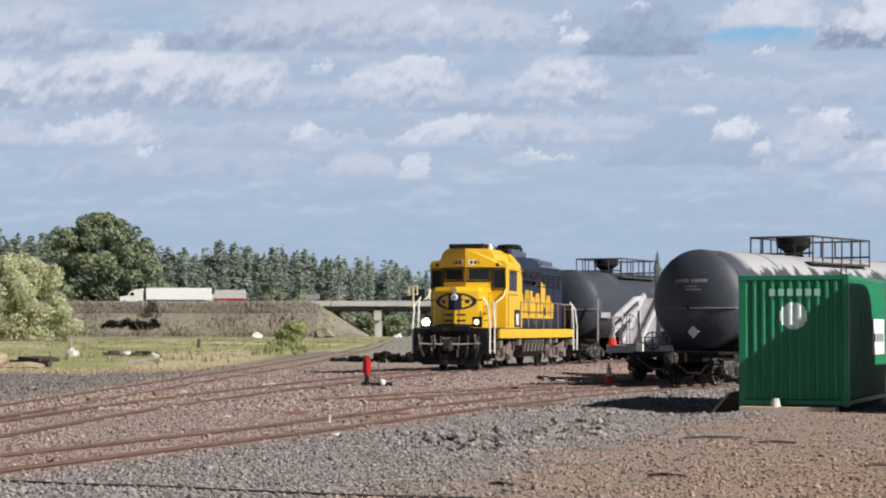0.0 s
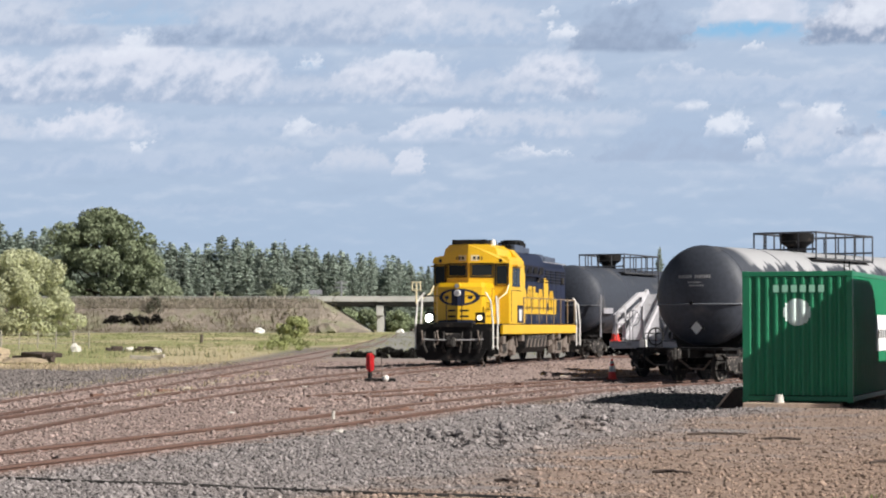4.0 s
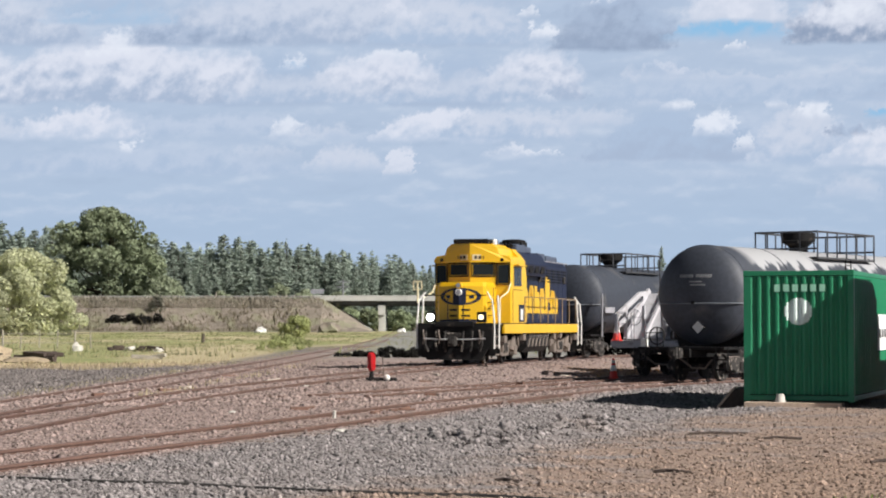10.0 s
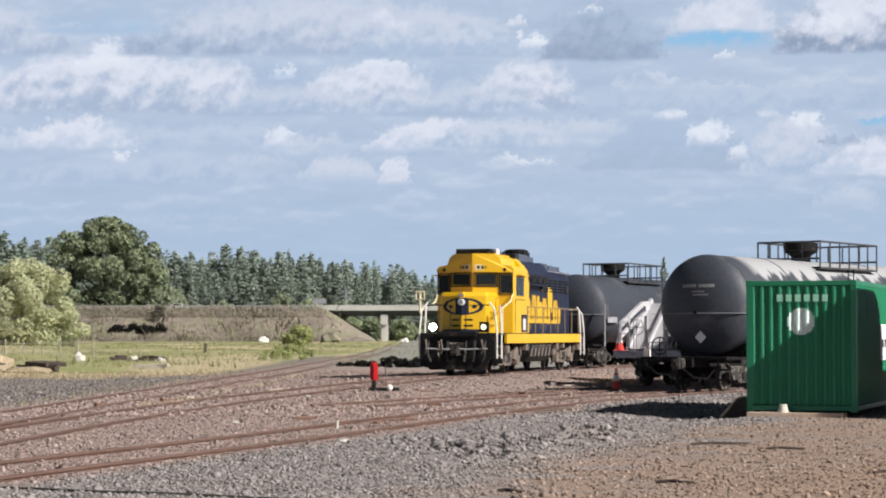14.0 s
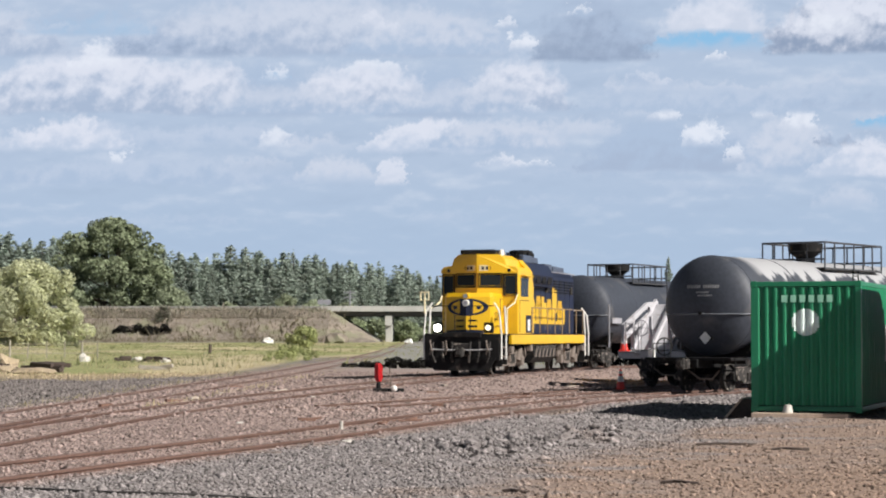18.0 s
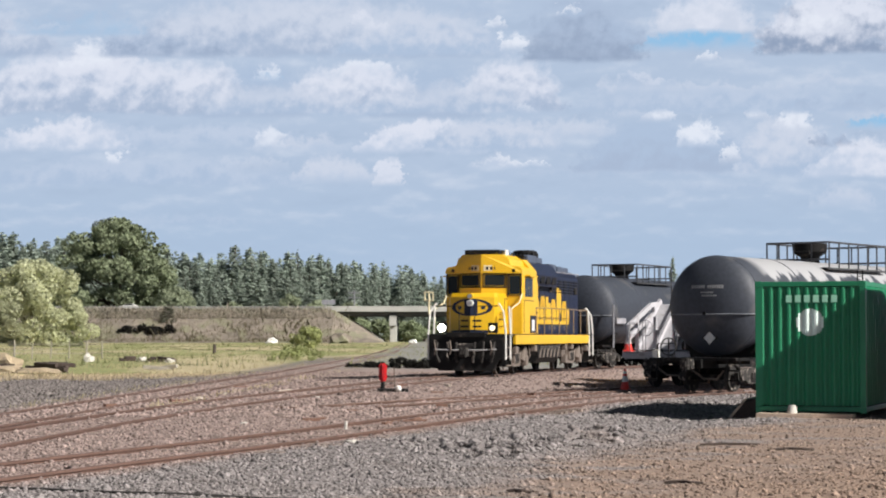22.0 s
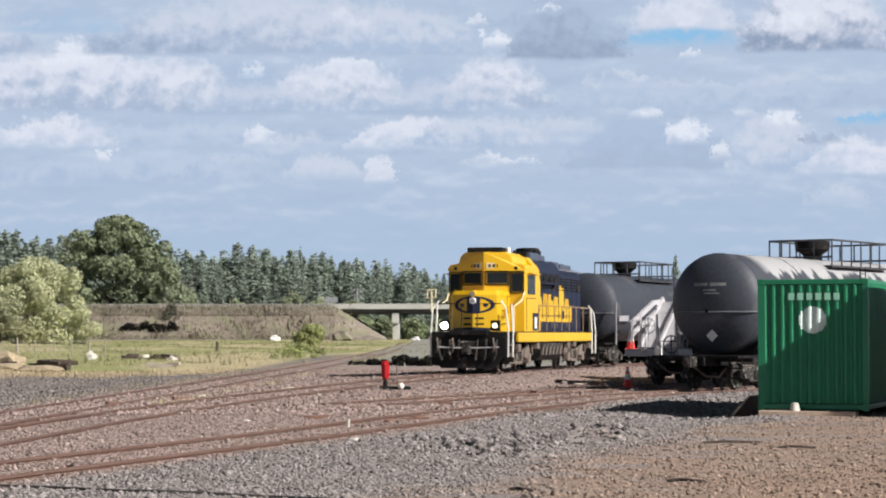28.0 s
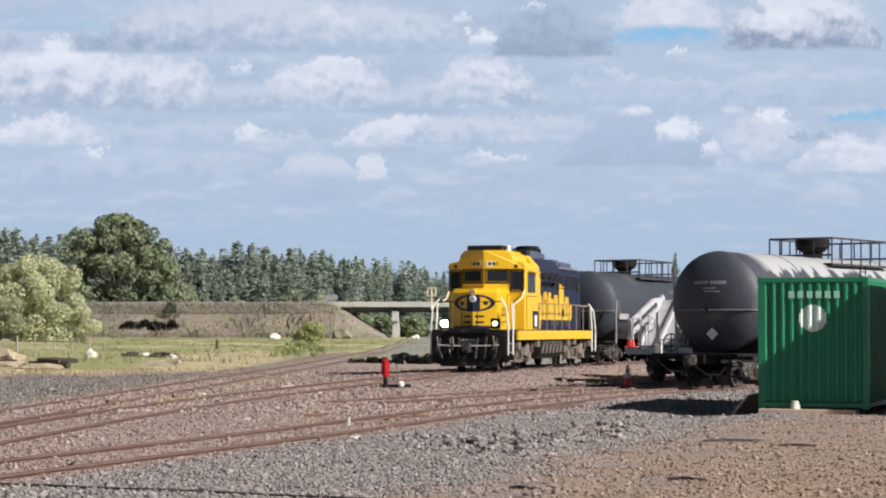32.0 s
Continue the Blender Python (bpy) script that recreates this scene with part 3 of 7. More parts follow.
def build_forest():
    kinds = [pine(20 + k, h, s, Matrix.Translation((x, 615 + 7 * k, 0))) for k, (h, s, x) in enumerate(
        ((22.5, 3.3, -141), (24, 3.8, -134), (20, 4.0, -60), (27.5, 4.6, -43.5), (23, 4.3, -28), (21, 3.2, -9)))]
    r = random.Random(8)
    crowns = []
    for k in kinds:
        me = max((o.data for o in k.children), key=lambda d: len(d.vertices))
        v = np.empty(len(me.vertices) * 3, dtype=np.float32)
        me.vertices.foreach_get("co", v)
        crowns.append(v.reshape(-1, 4, 3)[::2])
    behind = []
    for y0, y1, gap, tall, single in ((588, 606, 4.2, 0.76, True), (610, 632, 2.7, 0.93, True), (640, 670, 2.8, 1.05, True), (676, 700, 1.9, 1.0, False), (705, 740, 2.0, 1.02, False), (750, 800, 2.2, 1.03, False)):
        x = -170.0
        while x < 160:
            y = r.uniform(y0, y1)
            fade = 1.26 if x < -100 else 1.12 if x < -75 else 1.06 if x < -45 else max(0.62, 1.06 - (x + 45) / 165)
            s = 1.1 * r.choice((0.86, 0.9, 0.92, 0.95, 0.98, 1.03)) * r.uniform(0.96, 1.04) * fade * tall * y / 650
            wide, turn, k = r.uniform(1.4, 2.1), r.uniform(0, 360), r.choice((0, 1, 2, 4, 5))
            if single and x < 40:
                ob = copy_thing(kinds[k], pose(x * y / 600, y, 0, 0, 0, turn))
                ob.scale = (s * wide, s * wide, s)
            else:
                q = crowns[k] * np.array((s * wide, s * wide, s))
                ca, sa = math.cos(turn), math.sin(turn)
                behind.append(np.stack([q[..., 0] * ca - q[..., 1] * sa + x * y / 600, q[..., 0] * sa + q[..., 1] * ca + y, q[..., 2]], -1))
            x += r.uniform(0.5, 1.5) * gap
    v = np.concatenate(behind).reshape(-1, 3)
    tagged(new("forest", from_arrays("forest", v, np.arange(len(v)).reshape(-1, 4), PINE)), "dense dark pine forest beyond the highway", "forest", kind="stuff")
    ob = copy_thing(kinds[1], pose(71.5, 640, 0, 0, 0, 40))
    ob.scale = (0.9, 0.9, 1.08)


build_forest()
leafy("cottonwood_tree", 3, Matrix.Translation((-86.3, 556, 0)), clump_blobs(5, 165, 17.3, 26.3, 4.5, 2.6, 0.42), 36000, 0.4, COTTON, "tall broad dark green cottonwood behind the embankment", inner=0.7)
leafy("cottonwood_tree", 4, Matrix.Translation((-70.3, 548, 0)), clump_blobs(7, 34, 5.6, 11, 2.5, 2.2), 6000, 0.34, YOUNGLEAF, "smaller rounded green cottonwood behind the embankment")
for _k, (_x, _y, _w, _h) in enumerate(((-41.5, 572, 3.6, 7.5), (-34.0, 576, 3.0, 5.5), (-57.0, 574, 3.4, 5.0), (-24.5, 578, 3.2, 5.0))):
    leafy("young_tree", 40 + _k, Matrix.Translation((_x, _y, 0)), clump_blobs(44 + _k, 22, _w, _h, 5.0, 1.3), 3000, 0.3, YOUNGLEAF, "pale green young broadleaf tree before the pines", group="young trees")
leafy("willow_tree", 6, Matrix.Translation((-64.5, 330, 0)), clump_blobs(9, 140, 9.6, 12.6, 0.0, 1.5), 36000, 0.2, WILLOW, "pale grey-green rounded willow in the meadow", inner=0.75)
leafy("willow_tree", 7, Matrix.Translation((-67.5, 318, 0)), clump_blobs(10, 30, 4.2, 6.0, 0.6, 1.3), 9000, 0.18, WILLOW, "low pale green willow bush in the meadow")
leafy("small_tree", 8, Matrix.Translation((-67, 512.5, 3)), clump_blobs(11, 16, 2.4, 4.6, 1.0, 0.9), 900, 0.17, SLOPELEAF, "small dark bushy tree on the embankment slope")
leafy("shrub", 9, Matrix.Translation((-19, 300, 0)), clump_blobs(12, 26, 2.7, 2.3, 0.2, 0.75), 4600, 0.13, SHRUB, "yellow-green shrub in the meadow", "shrub", False)
leafy("shrub", 10, Matrix.Translation((-9.9, 145, 0)), clump_blobs(13, 16, 2.1, 0.75, 0.1, 0.35), 3000, 0.05, SHRUB, "low green shrub beside the main track", "shrub", False)


# ---- highway embankment and overpass ----
def build_embankment(x0, x1, end_at_x1, label):
    """A long bank with sloped faces; one end slopes down to the track under the bridge."""
    bm = bm_new()
    xs = np.unique(np.concatenate([np.linspace(x0, x1, 40), np.linspace(-160, 60, 80).clip(x0, x1)]))
    prof = [(500, 0.0), (504, 0.9), (509, 3.6), (515, 7.0), (517.5, 8.15), (520, 8.2), (545, 8.2), (565, 0.0)]
    rows = []
    for x in xs:
        edge = (x1 - x) if end_at_x1 else (x - x0)
        f = min(1.0, max(0.0, edge / 13.0))
        row = []
        for k, (y, z) in enumerate(prof):
            q = z * f
            wob = 0.25 * math.sin(x * 0.9 + k * 2.1) + 0.2 * math.sin(x * 0.37 + k)
            row.append(bm.verts.new((x, y + (wob if 0 < k < 4 else 0), q + (0.25 * wob if 0 < k < 4 and f > 0.1 else -0.3 if k in (0, 7) else 0))))
        rows.append(row)
    for a, b in zip(rows, rows[1:]):
        for k in range(len(prof) - 1):
            bm.faces.new((a[k], b[k], b[k + 1], a[k + 1]))
    bmesh.ops.recalc_face_normals(bm, faces=bm.faces)
    whole("embankment", bm, BANK, Matrix(), label, "embankment", kind="structure")


BANK = mat("dry_bank", (0.195, 0.163, 0.132), 0.95, var=0.5, scale=0.12, fine=0.8, bump=0.5, worn=(0.2, 0.19, 0.125), worn_at=0.5)
ROADM = mat("asphalt", (0.06, 0.06, 0.062), 0.9, var=0.2, scale=0.3)
build_embankment(-1250, -13.5, True, "dry brown grassy highway embankment")
build_embankment(16, 1250, False, "dry brown highway embankment beyond the overpass")


def build_bridge():
    t = thing("highway_overpass", Matrix.Translation((0, 0, 0)), "concrete highway overpass with pale parapet and dark girders", "bridge")
    bm = bm_new()
    box(bm, -27.5, 30, 519, 546, 7.75, 8.2)
    part("deck", bm, CONCRETE, t)
    for y in (518.6, 545.9):
        bm = bm_new()
        box(bm, -28.5, 31, y, y + 0.4, 7.7, 9.05, 0.05)
        part("parapet", bm, CONCRETE, t, "pale concrete parapet")
    for y in (520.6, 525, 530, 535, 540, 545):
        bm = bm_new()
        box(bm, -26, 29, y - 0.25, y + 0.25, 6.6, 7.8)
        part("girder", bm, GIRDER, t, "dark weathered girder")
    bm = bm_new()
    box(bm, -12.7, -10.9, 519.5, 544, 4.2, 6.8, 0.1)
    part("pier_cap", bm, CONCRETE, t)
    for y in (521, 528, 535, 542):
        bm = bm_new()
        box(bm, -12.6, -10.8, y - 0.8, y + 0.8, -1.0, 4.3, 0.15)
        part("pier", bm, CONCRETE, t, "pale square concrete pier")
    bm = bm_new()
    box(bm, 10, 11.8, 519.5, 544, -0.5, 6.8, 0.1)
    part("pier", bm, CONCRETE, t)
    bm = bm_new()   # paved strips down the abutment slope
    prism(bm, [(-26, 6.9), (-14, 0.6), (-14, 0.3), (-26.5, 6.7)], 517.6, 518.2, "y")
    part("slope_curb", bm, CONCRETE, t, "pale curb down the slope")


build_bridge()
bm = bm_new()
for _a, _b in ((-1250, -27.5), (30, 1250)):
    box(bm, _a, _b, 521.5, 543, 8.18, 8.22)
box(bm, -27.5, 30, 519.2, 545.7, 8.2, 8.24)
whole("road", bm, ROADM, Matrix(), "asphalt highway on the embankment", "road", kind="structure")


def guard_rail():
    t = thing("guard_rail", Matrix.Translation((0, 520.2, 8.2)), "low galvanised guard rail along the highway", "guard rail")
    bm = bm_new()
    box(bm, -260, -28.6, -0.05, 0.05, 0.45, 0.8)
    part("beam", bm, GREYPOST, t)
    bm = bm_new()
    for k in range(90):
        box(bm, -259 + k * 2.55, -258.85 + k * 2.55, 0.05, 0.2, -0.3, 0.75)
    tagged(part("posts", bm, GREYPOST, t), kind="stuff")


GREYPOST = mat("weathered_post", (0.3, 0.29, 0.27), 0.9, var=0.3)
guard_rail()


# ---- meadow ----
def tufts(name, n, region, tall, material, label, seed, keep, base=None):
    """Upright blades in one mesh."""
    r = np.random.default_rng(seed)
    x0, x1, y0, y1 = region
    y = y0 + (y1 - y0) * r.random(n) ** 1.4
    x = x0 + (x1 - x0) * r.random(n)
    k = keep(x, y)
    x, y = x[k], y[k]
    n = len(x)
    z = ground_z(x, y) if base is None else base(x, y)
    h = tall * np.exp(r.normal(0, 0.4, n)) * (0.6 + 0.8 * np.clip(0.5 + wave(x, y, 18, seed), 0, 1))
    w = h * r.uniform(0.1, 0.28, n)
    a, lean = r.uniform(0, 3.14, n), r.normal(0, 0.25, (n, 2)) * h[:, None]
    dx, dy = np.cos(a) * w, np.sin(a) * w
    q = np.stack([np.stack([x - dx * 0.5, y - dy * 0.5, z - 0.03], -1), np.stack([x + dx * 0.5, y + dy * 0.5, z - 0.03], -1),
                  np.stack([x + dx * 0.1 + lean[:, 0], y + dy * 0.1 + lean[:, 1], z + h * r.uniform(0.5, 1, n)], -1), np.stack([x - dx * 0.3 + lean[:, 0], y - dy * 0.3 + lean[:, 1], z + h], -1)], 1).reshape(-1, 3)
    tagged(new(name, from_arrays(name, q, np.arange(len(q)).reshape(-1, 4), material)), label, "grass", kind="stuff")


def bank_z(x, y):
    return np.interp(y, [500, 504, 509, 515, 517.5, 520], [0, 0.9, 3.6, 7.0, 8.1, 8.2])


WEEDS = leaf_mat("rough_weeds", (0.25, 0.26, 0.13), 0.5)
DRYGRASS = leaf_mat("dry_grass", (0.52, 0.45, 0.27), 0.4)
BANKGRASS = leaf_mat("bank_weeds", (0.25, 0.215, 0.145), 0.6)
tufts("meadow_grass", 60000, (-95, -3, 92, 470), 0.11, GRASSM, "rough green meadow grass in patches", 31, lambda x, y: ((x < -9.0) | ((y > 175) & (x < -7.5))) & (wave(x, y * 0.5, 22, 41) + 0.004 * (y - 180) > -0.05))
tufts("dry_grass", 40000, (-70, -4, 84, 330), 0.095, DRYGRASS, "dry straw-coloured meadow grass in patches", 32, lambda x, y: ((x < -9.8) | ((y > 190) & (x < -7.5))) & (wave(x, y * 0.5, 22, 41) + 0.004 * (y - 180) < 0.1))
for _off, _m, _s in ((-1.75, DRYGRASS, 33), (1.75, DRYGRASS, 38)):
    tufts("track_grass", 22000, (-12.5, -2.5, 50, 170), 0.055, _m, "dry grass along the edge of the main track", _s, lambda x, y: np.abs(x - np.interp(y, [30, 42, 54, 75, 105, 180], [-9.2, -8.75, -8.3, -7.6, -6.6, -5.5]) - _off + 0.25 * wave(x, y, 6, 44)) < 0.16 + 0.003 * y)
tufts("straw_strip", 9000, (-24, -11, 76, 93), 0.1, leaf_mat("pale_straw", (0.5, 0.41, 0.28), 0.35), "pale flattened straw along the meadow's edge", 39, lambda x, y: np.abs(y - 86 - 0.3 * (x + 18) + 5 * wave(x, y, 7, 45)) < 3.5)
tufts("lot_weeds", 7000, (-5.5, 12, 122, 480), 0.14, GRASSM, "sparse weeds in the gravel beyond the yard", 46, lambda x, y: wave(x, y * 0.4, 14, 47) > 0.05)
tufts("weed_clumps", 70000, (-75, -9, 115, 420), 0.15, WEEDS, "taller rough weed clumps in the meadow", 48, lambda x, y: ((x < -11) | (y > 190)) & (wave(x, y * 0.45, 9, 49) + 0.6 * wave(x, y * 0.5, 3.5, 50) > 0.26))
tufts("bank_weeds", 9000, (-135, -22, 501, 517), 0.5, BANKGRASS, "dry dark weeds on the embankment", 34, lambda x, y: x < -15, bank_z)
tufts("crest_grass", 22000, (-135, -27, 513.0, 519.0), 0.42, leaf_mat("grey_dry_grass", (0.46, 0.41, 0.34), 0.5), "pale dry grass along the crest of the embankment", 37, lambda x, y: x < -15, bank_z)
tufts("grass_patch", 15000, (1.5, 8.0, 15.0, 21.6), 0.04, leaf_mat("fresh_grass", (0.16, 0.24, 0.05), 0.4), "short fresh grass at the yard's edge", 35, lambda x, y: y + 0.4 * wave(x, y, 2.0, 36) < np.minimum(21.2, 19.3 + (x - 2.3) * 1.3))


def fence():
    t = thing("wire_fence", Matrix(), "old pale post and wire fence in the meadow", "fence")
    pts = [(-52 + 1.25 * k, 158 + 1.2 * math.sin(0.7 * k)) for k in range(22)]
    rnd = random.Random(2)
    for k, (x, y) in enumerate(pts):
        bm = bm_new()
        rod(bm, (x, y, gz(x, y) - 0.2), (x + rnd.uniform(-0.08, 0.08), y, gz(x, y) + rnd.uniform(1.05, 1.4)), 0.05 if k % 4 else 0.085, 0.045 if k % 4 else 0.07, 7)
        part("post", bm, GREYWOOD, t)
    for h in (0.4, 0.75, 1.1):
        bm = bm_new()
        pipe(bm, [(x, y, gz(x, y) + h) for x, y in pts], 0.02, 4)
        part("wire", bm, GREYWOOD, t)


GREYWOOD = mat("grey_weathered_wood", (0.3, 0.27, 0.22), 0.9, var=0.3, scale=4)


def rock(x, y, sx, sz, material, label, seed, name="rock", lift=0.0):
    bm = bm_new()
    bmesh.ops.create_icosphere(bm, subdivisions=2, radius=1.0)
    r = random.Random(seed)
    for v in bm.verts:
        k = 1 + 0.55 * noise.noise(v.co * 1.9 + Vector((seed * 3.7, 0, 0)))
        v.co = Vector((v.co.x * sx * k, v.co.y * sx * 0.8 * k, max(-0.3, v.co.z) * sz * k))
    whole(name, bm, material, Matrix.Translation((x, y, gz(x, y) + sz * 0.25 + lift)), label, "rock", "pale rocks")


def beams(x, y, n, length, turn, label, seed, material=None):
    """A loose stack of old sleepers."""
    t = thing("sleeper_pile", pose(x, y, gz(x, y), 0, 0, turn), label, "timber pile")
    r = random.Random(seed)
    for k in range(n):
        bm = bm_new()
        box(bm, -length / 2, length / 2, -0.12, 0.12, 0, 0.18, 0.015)
        b = part("sleeper", bm, material or OLDTIMBER, t)
        b.matrix_local = pose(r.uniform(-0.45, 0.45) * length, (k % 4) * 0.28 - 0.5, (k // 4) * 0.15, r.uniform(-12, 12), r.uniform(-9, 9), r.uniform(-28, 28))


OLDTIMBER = mat("black_old_timber", (0.06, 0.042, 0.034), 0.9, var=0.4, scale=3)
fence()
beams(-21.6, 103, 8, 1.3, 5, "dark pile of broken railway sleepers in the grass", 1)
beams(-18.9, 101, 12, 1.25, -8, "dark pile of broken railway sleepers in the grass", 2)
beams(-21.6, 144, 5, 0.8, 20, "short sleeper ends lying in the meadow", 3)
beams(-19.0, 143, 6, 1.2, -5, "short sleeper ends lying in the meadow", 4)
beams(-14.7, 109, 2, 1.6, -14, "pale weathered sleepers lying in the grass", 5, GREYWOOD)
# black leaf colour for brush, and for clumps that stand in for cast shadows
BRUSHSHADE = leaf_mat("brush_and_shade", (0.02, 0.019, 0.016), 0.5)
# low black heap, in part filling in the locomotive's shadow on the ground
leafy("brush_heap", 81, Matrix.Translation((-1.2, 114, 0)), clump_blobs(82, 16, 1.7, 0.34, 0.0, 0.26), 2600, 0.06, BRUSHSHADE, "black brush heap that also paints the locomotive's shadow beside the track", "brush heap", False)
for _k, (_x, _y) in enumerate(((9.1, 107.5), (10.6, 110.0), (7.9, 108.5))):
    leafy("brush_heap", 85 + _k, Matrix.Translation((_x, _y, 0)), clump_blobs(88 + _k, 14, 1.1, 1.5, 0.0, 0.4), 1800, 0.07, BRUSHSHADE, "dark heap of dead brush behind the tank car", "brush heap", False)
leafy("brush_heap", 86, Matrix.Translation((-2.1, 115, 0)), clump_blobs(87, 9, 0.8, 0.5, 0.0, 0.24), 900, 0.06, BRUSHSHADE, "small black clump beside the track", "brush heap", False)
# flat black heap that carries the painted locomotive shadow further left
leafy("brush_heap", 83, Matrix.Translation((-3.6, 113, 0)), clump_blobs(84, 16, 1.8, 0.22, 0.0, 0.2), 2400, 0.06, BRUSHSHADE, "black brush heap that also paints the locomotive's shadow beside the track", "brush heap", False)
rock(-23.6, 140, 0.34, 0.45, PALEROCK, "pale boulder in the meadow", 1)
rock(-20.4, 143, 0.4, 0.25, PALEROCK, "pale flat boulder in the meadow", 2)
rock(-17.9, 138, 0.3, 0.25, PALEROCK, "small pale boulder in the meadow", 3)
rock(-37.5, 465, 1.3, 1.1, WHITE, "large white boulder at the foot of the embankment", 4)
rock(-22.5, 470, 2.6, 2.0, BANK, "brown earth mound by the embankment", 5)
EARTH = mat("pale_dug_earth", (0.34, 0.27, 0.18), 0.95, var=0.35, scale=2.0, fine=9, bump=0.5, worn=(0.25, 0.19, 0.13), worn_at=0.55)
for _k, (_x, _y, _s, _h) in enumerate(((-22.6, 100.5, 1.5, 0.5), (-20.9, 99.0, 1.3, 0.3), (-19.0, 98.5, 1.2, 0.22), (-21.9, 104.8, 1.0, 0.75))):
    rock(_x, _y, _s, _h, EARTH, "low mound of pale dug earth before the sleeper pile", 20 + _k, "earth_mound")
rock(-6.2, 480, 0.95, 0.7, WHITE, "white boulder under the overpass", 9)
rock(-1.42, 34.0, 0.11, 0.035, PALEROCK, "flat pale stone on the gravel", 6)
rock(-3.85, 41.0, 0.08, 0.03, PALEROCK, "flat pale stone between the tracks", 7)
rock(-3.4, 57.0, 0.12, 0.03, PALEROCK, "flat pale stone between the tracks", 8)
bm = bm_new()
rod(bm, (0, 0, -0.05), (0.01, 0, 0.15), 0.035, 0.03, 8)
whole("marker_stake", bm, PALEROCK, Matrix.Translation((-1.75, 38.7, gz(-1.75, 38.7))), "short white marker stake in the gravel", "stake")
bm = bm_new()
rod(bm, (0, 0, -0.2), (0.03, 0, 0.95), 0.17, 0.15, 8)
whole("fence_post", bm, BARK, Matrix.Translation((-22.3, 206, gz(-22.3, 206))), "lone dark wooden post in the meadow", "post")
bm = bm_new()
pipe(bm, [(x, y + 0.12 * math.sin(2.3 * x), gz(x, y) + 0.012) for x, y in ((-6 + 0.5 * k, 23.9 - 0.33 * 0.5 * k) for k in range(18))], 0.022)
whole("hose", bm, HOSE, Matrix(), "thin dark hose lying across the gravel", "hose")


for _k, (_x, _y, _l, _t) in enumerate(((2.96, 25.4, 0.24, -22), (4.75, 34.2, 0.5, 6), (5.6, 33.0, 0.3, -3), (2.2, 21.4, 0.2, 12), (5.9, 27.0, 0.22, 25), (0.9, 24.0, 0.16, -35))):
    bm = bm_new()
    pipe(bm, [(-_l, 0, 0.02), (-0.3 * _l, 0.03, 0.035), (0.4 * _l, -0.02, 0.03), (_l, 0.02, 0.018)], 0.02, 5)
    whole("stick", bm, OLDTIMBER, pose(_x, _y, gz(_x, _y), 0, 0, _t), "dark broken stick lying in the dirt", "stick", "sticks in the dirt")


def utility_pole():
    t = thing("utility_pole", Matrix.Translation((-22.6, 548, 0)), "wooden utility pole with crossarms beyond the overpass", "utility pole")
    bm = bm_new()
    rod(bm, (0, 0, 0), (0, 0, 13.6), 0.22, 0.16, 8)
    part("pole", bm, SILVER, t)
    for z in (11.6, 12.9):
        bm = bm_new()
        box(bm, -1.6, 1.6, -0.1, 0.1, z, z + 0.22)
        part("crossarm", bm, SILVER, t)


def road_sign():
    t = thing("road_sign", Matrix.Translation((-29.3, 547, 8.2)), "pale twin road sign seen from behind", "road sign")
    for x in (-0.9, 0.9):
        bm = bm_new()
        rod(bm, (x, 0, 0), (x, 0, 3.0), 0.07)
        part("post", bm, SILVER, t)
        bm = bm_new()
        box(bm, x - 0.85, x + 0.85, -0.06, -0.02, 1.7, 2.9)
        part("panel", bm, SILVER, t)


utility_pole()
road_sign()
for _k in range(7):
    leafy("shrub", 60 + _k, Matrix.Translation((-21 + 4.6 * _k, 566 + 3 * (_k % 3), 0)), clump_blobs(70 + _k, 16, 3.2, 5.5 - 0.4 * _k, 0.5, 1.4), 1500, 0.32, COTTON, "dark green shrub beyond the overpass", "shrub", False, "shrubs beyond the overpass")
# dark clumps stand in for the shadow the small tree throws on the bank
for _k, (_x, _w) in enumerate(((-76.0, 2.3), (-72.3, 2.6), (-69.5, 2.0), (-66.0, 2.3))):
    leafy("dark_bush", 90 + _k, Matrix.Translation((_x, 507.2, 1.9)), clump_blobs(95 + _k, 12, _w, 2.0 + 0.25 * (_k % 2), 0.0, 0.8), 900, 0.2, BRUSHSHADE, "low dark clump put in as the small tree's shadow on the slope", "bush", False, "bushes on the embankment")


# ---- rolling stock ----
def wheel(parent, x, y, r, material=GRIME):
    bm = bm_new()
    s = 1 if x > 0 else -1
    lathe(bm, [(0.0, x + s * 0.02), (r * 0.3, x + s * 0.03), (r * 0.36, x - s * 0.02), (r * 0.8, x - s * 0.03), (r * 0.86, x + s * 0.05), (r, x + s * 0.05), (r, x - s * 0.07), (r + 0.03, x - s * 0.08), (r + 0.03, x - s * 0.1), (0, x - s * 0.1)], (0, y, r), "x", 22)
    return part("wheel", bm, material, parent, smooth=True)


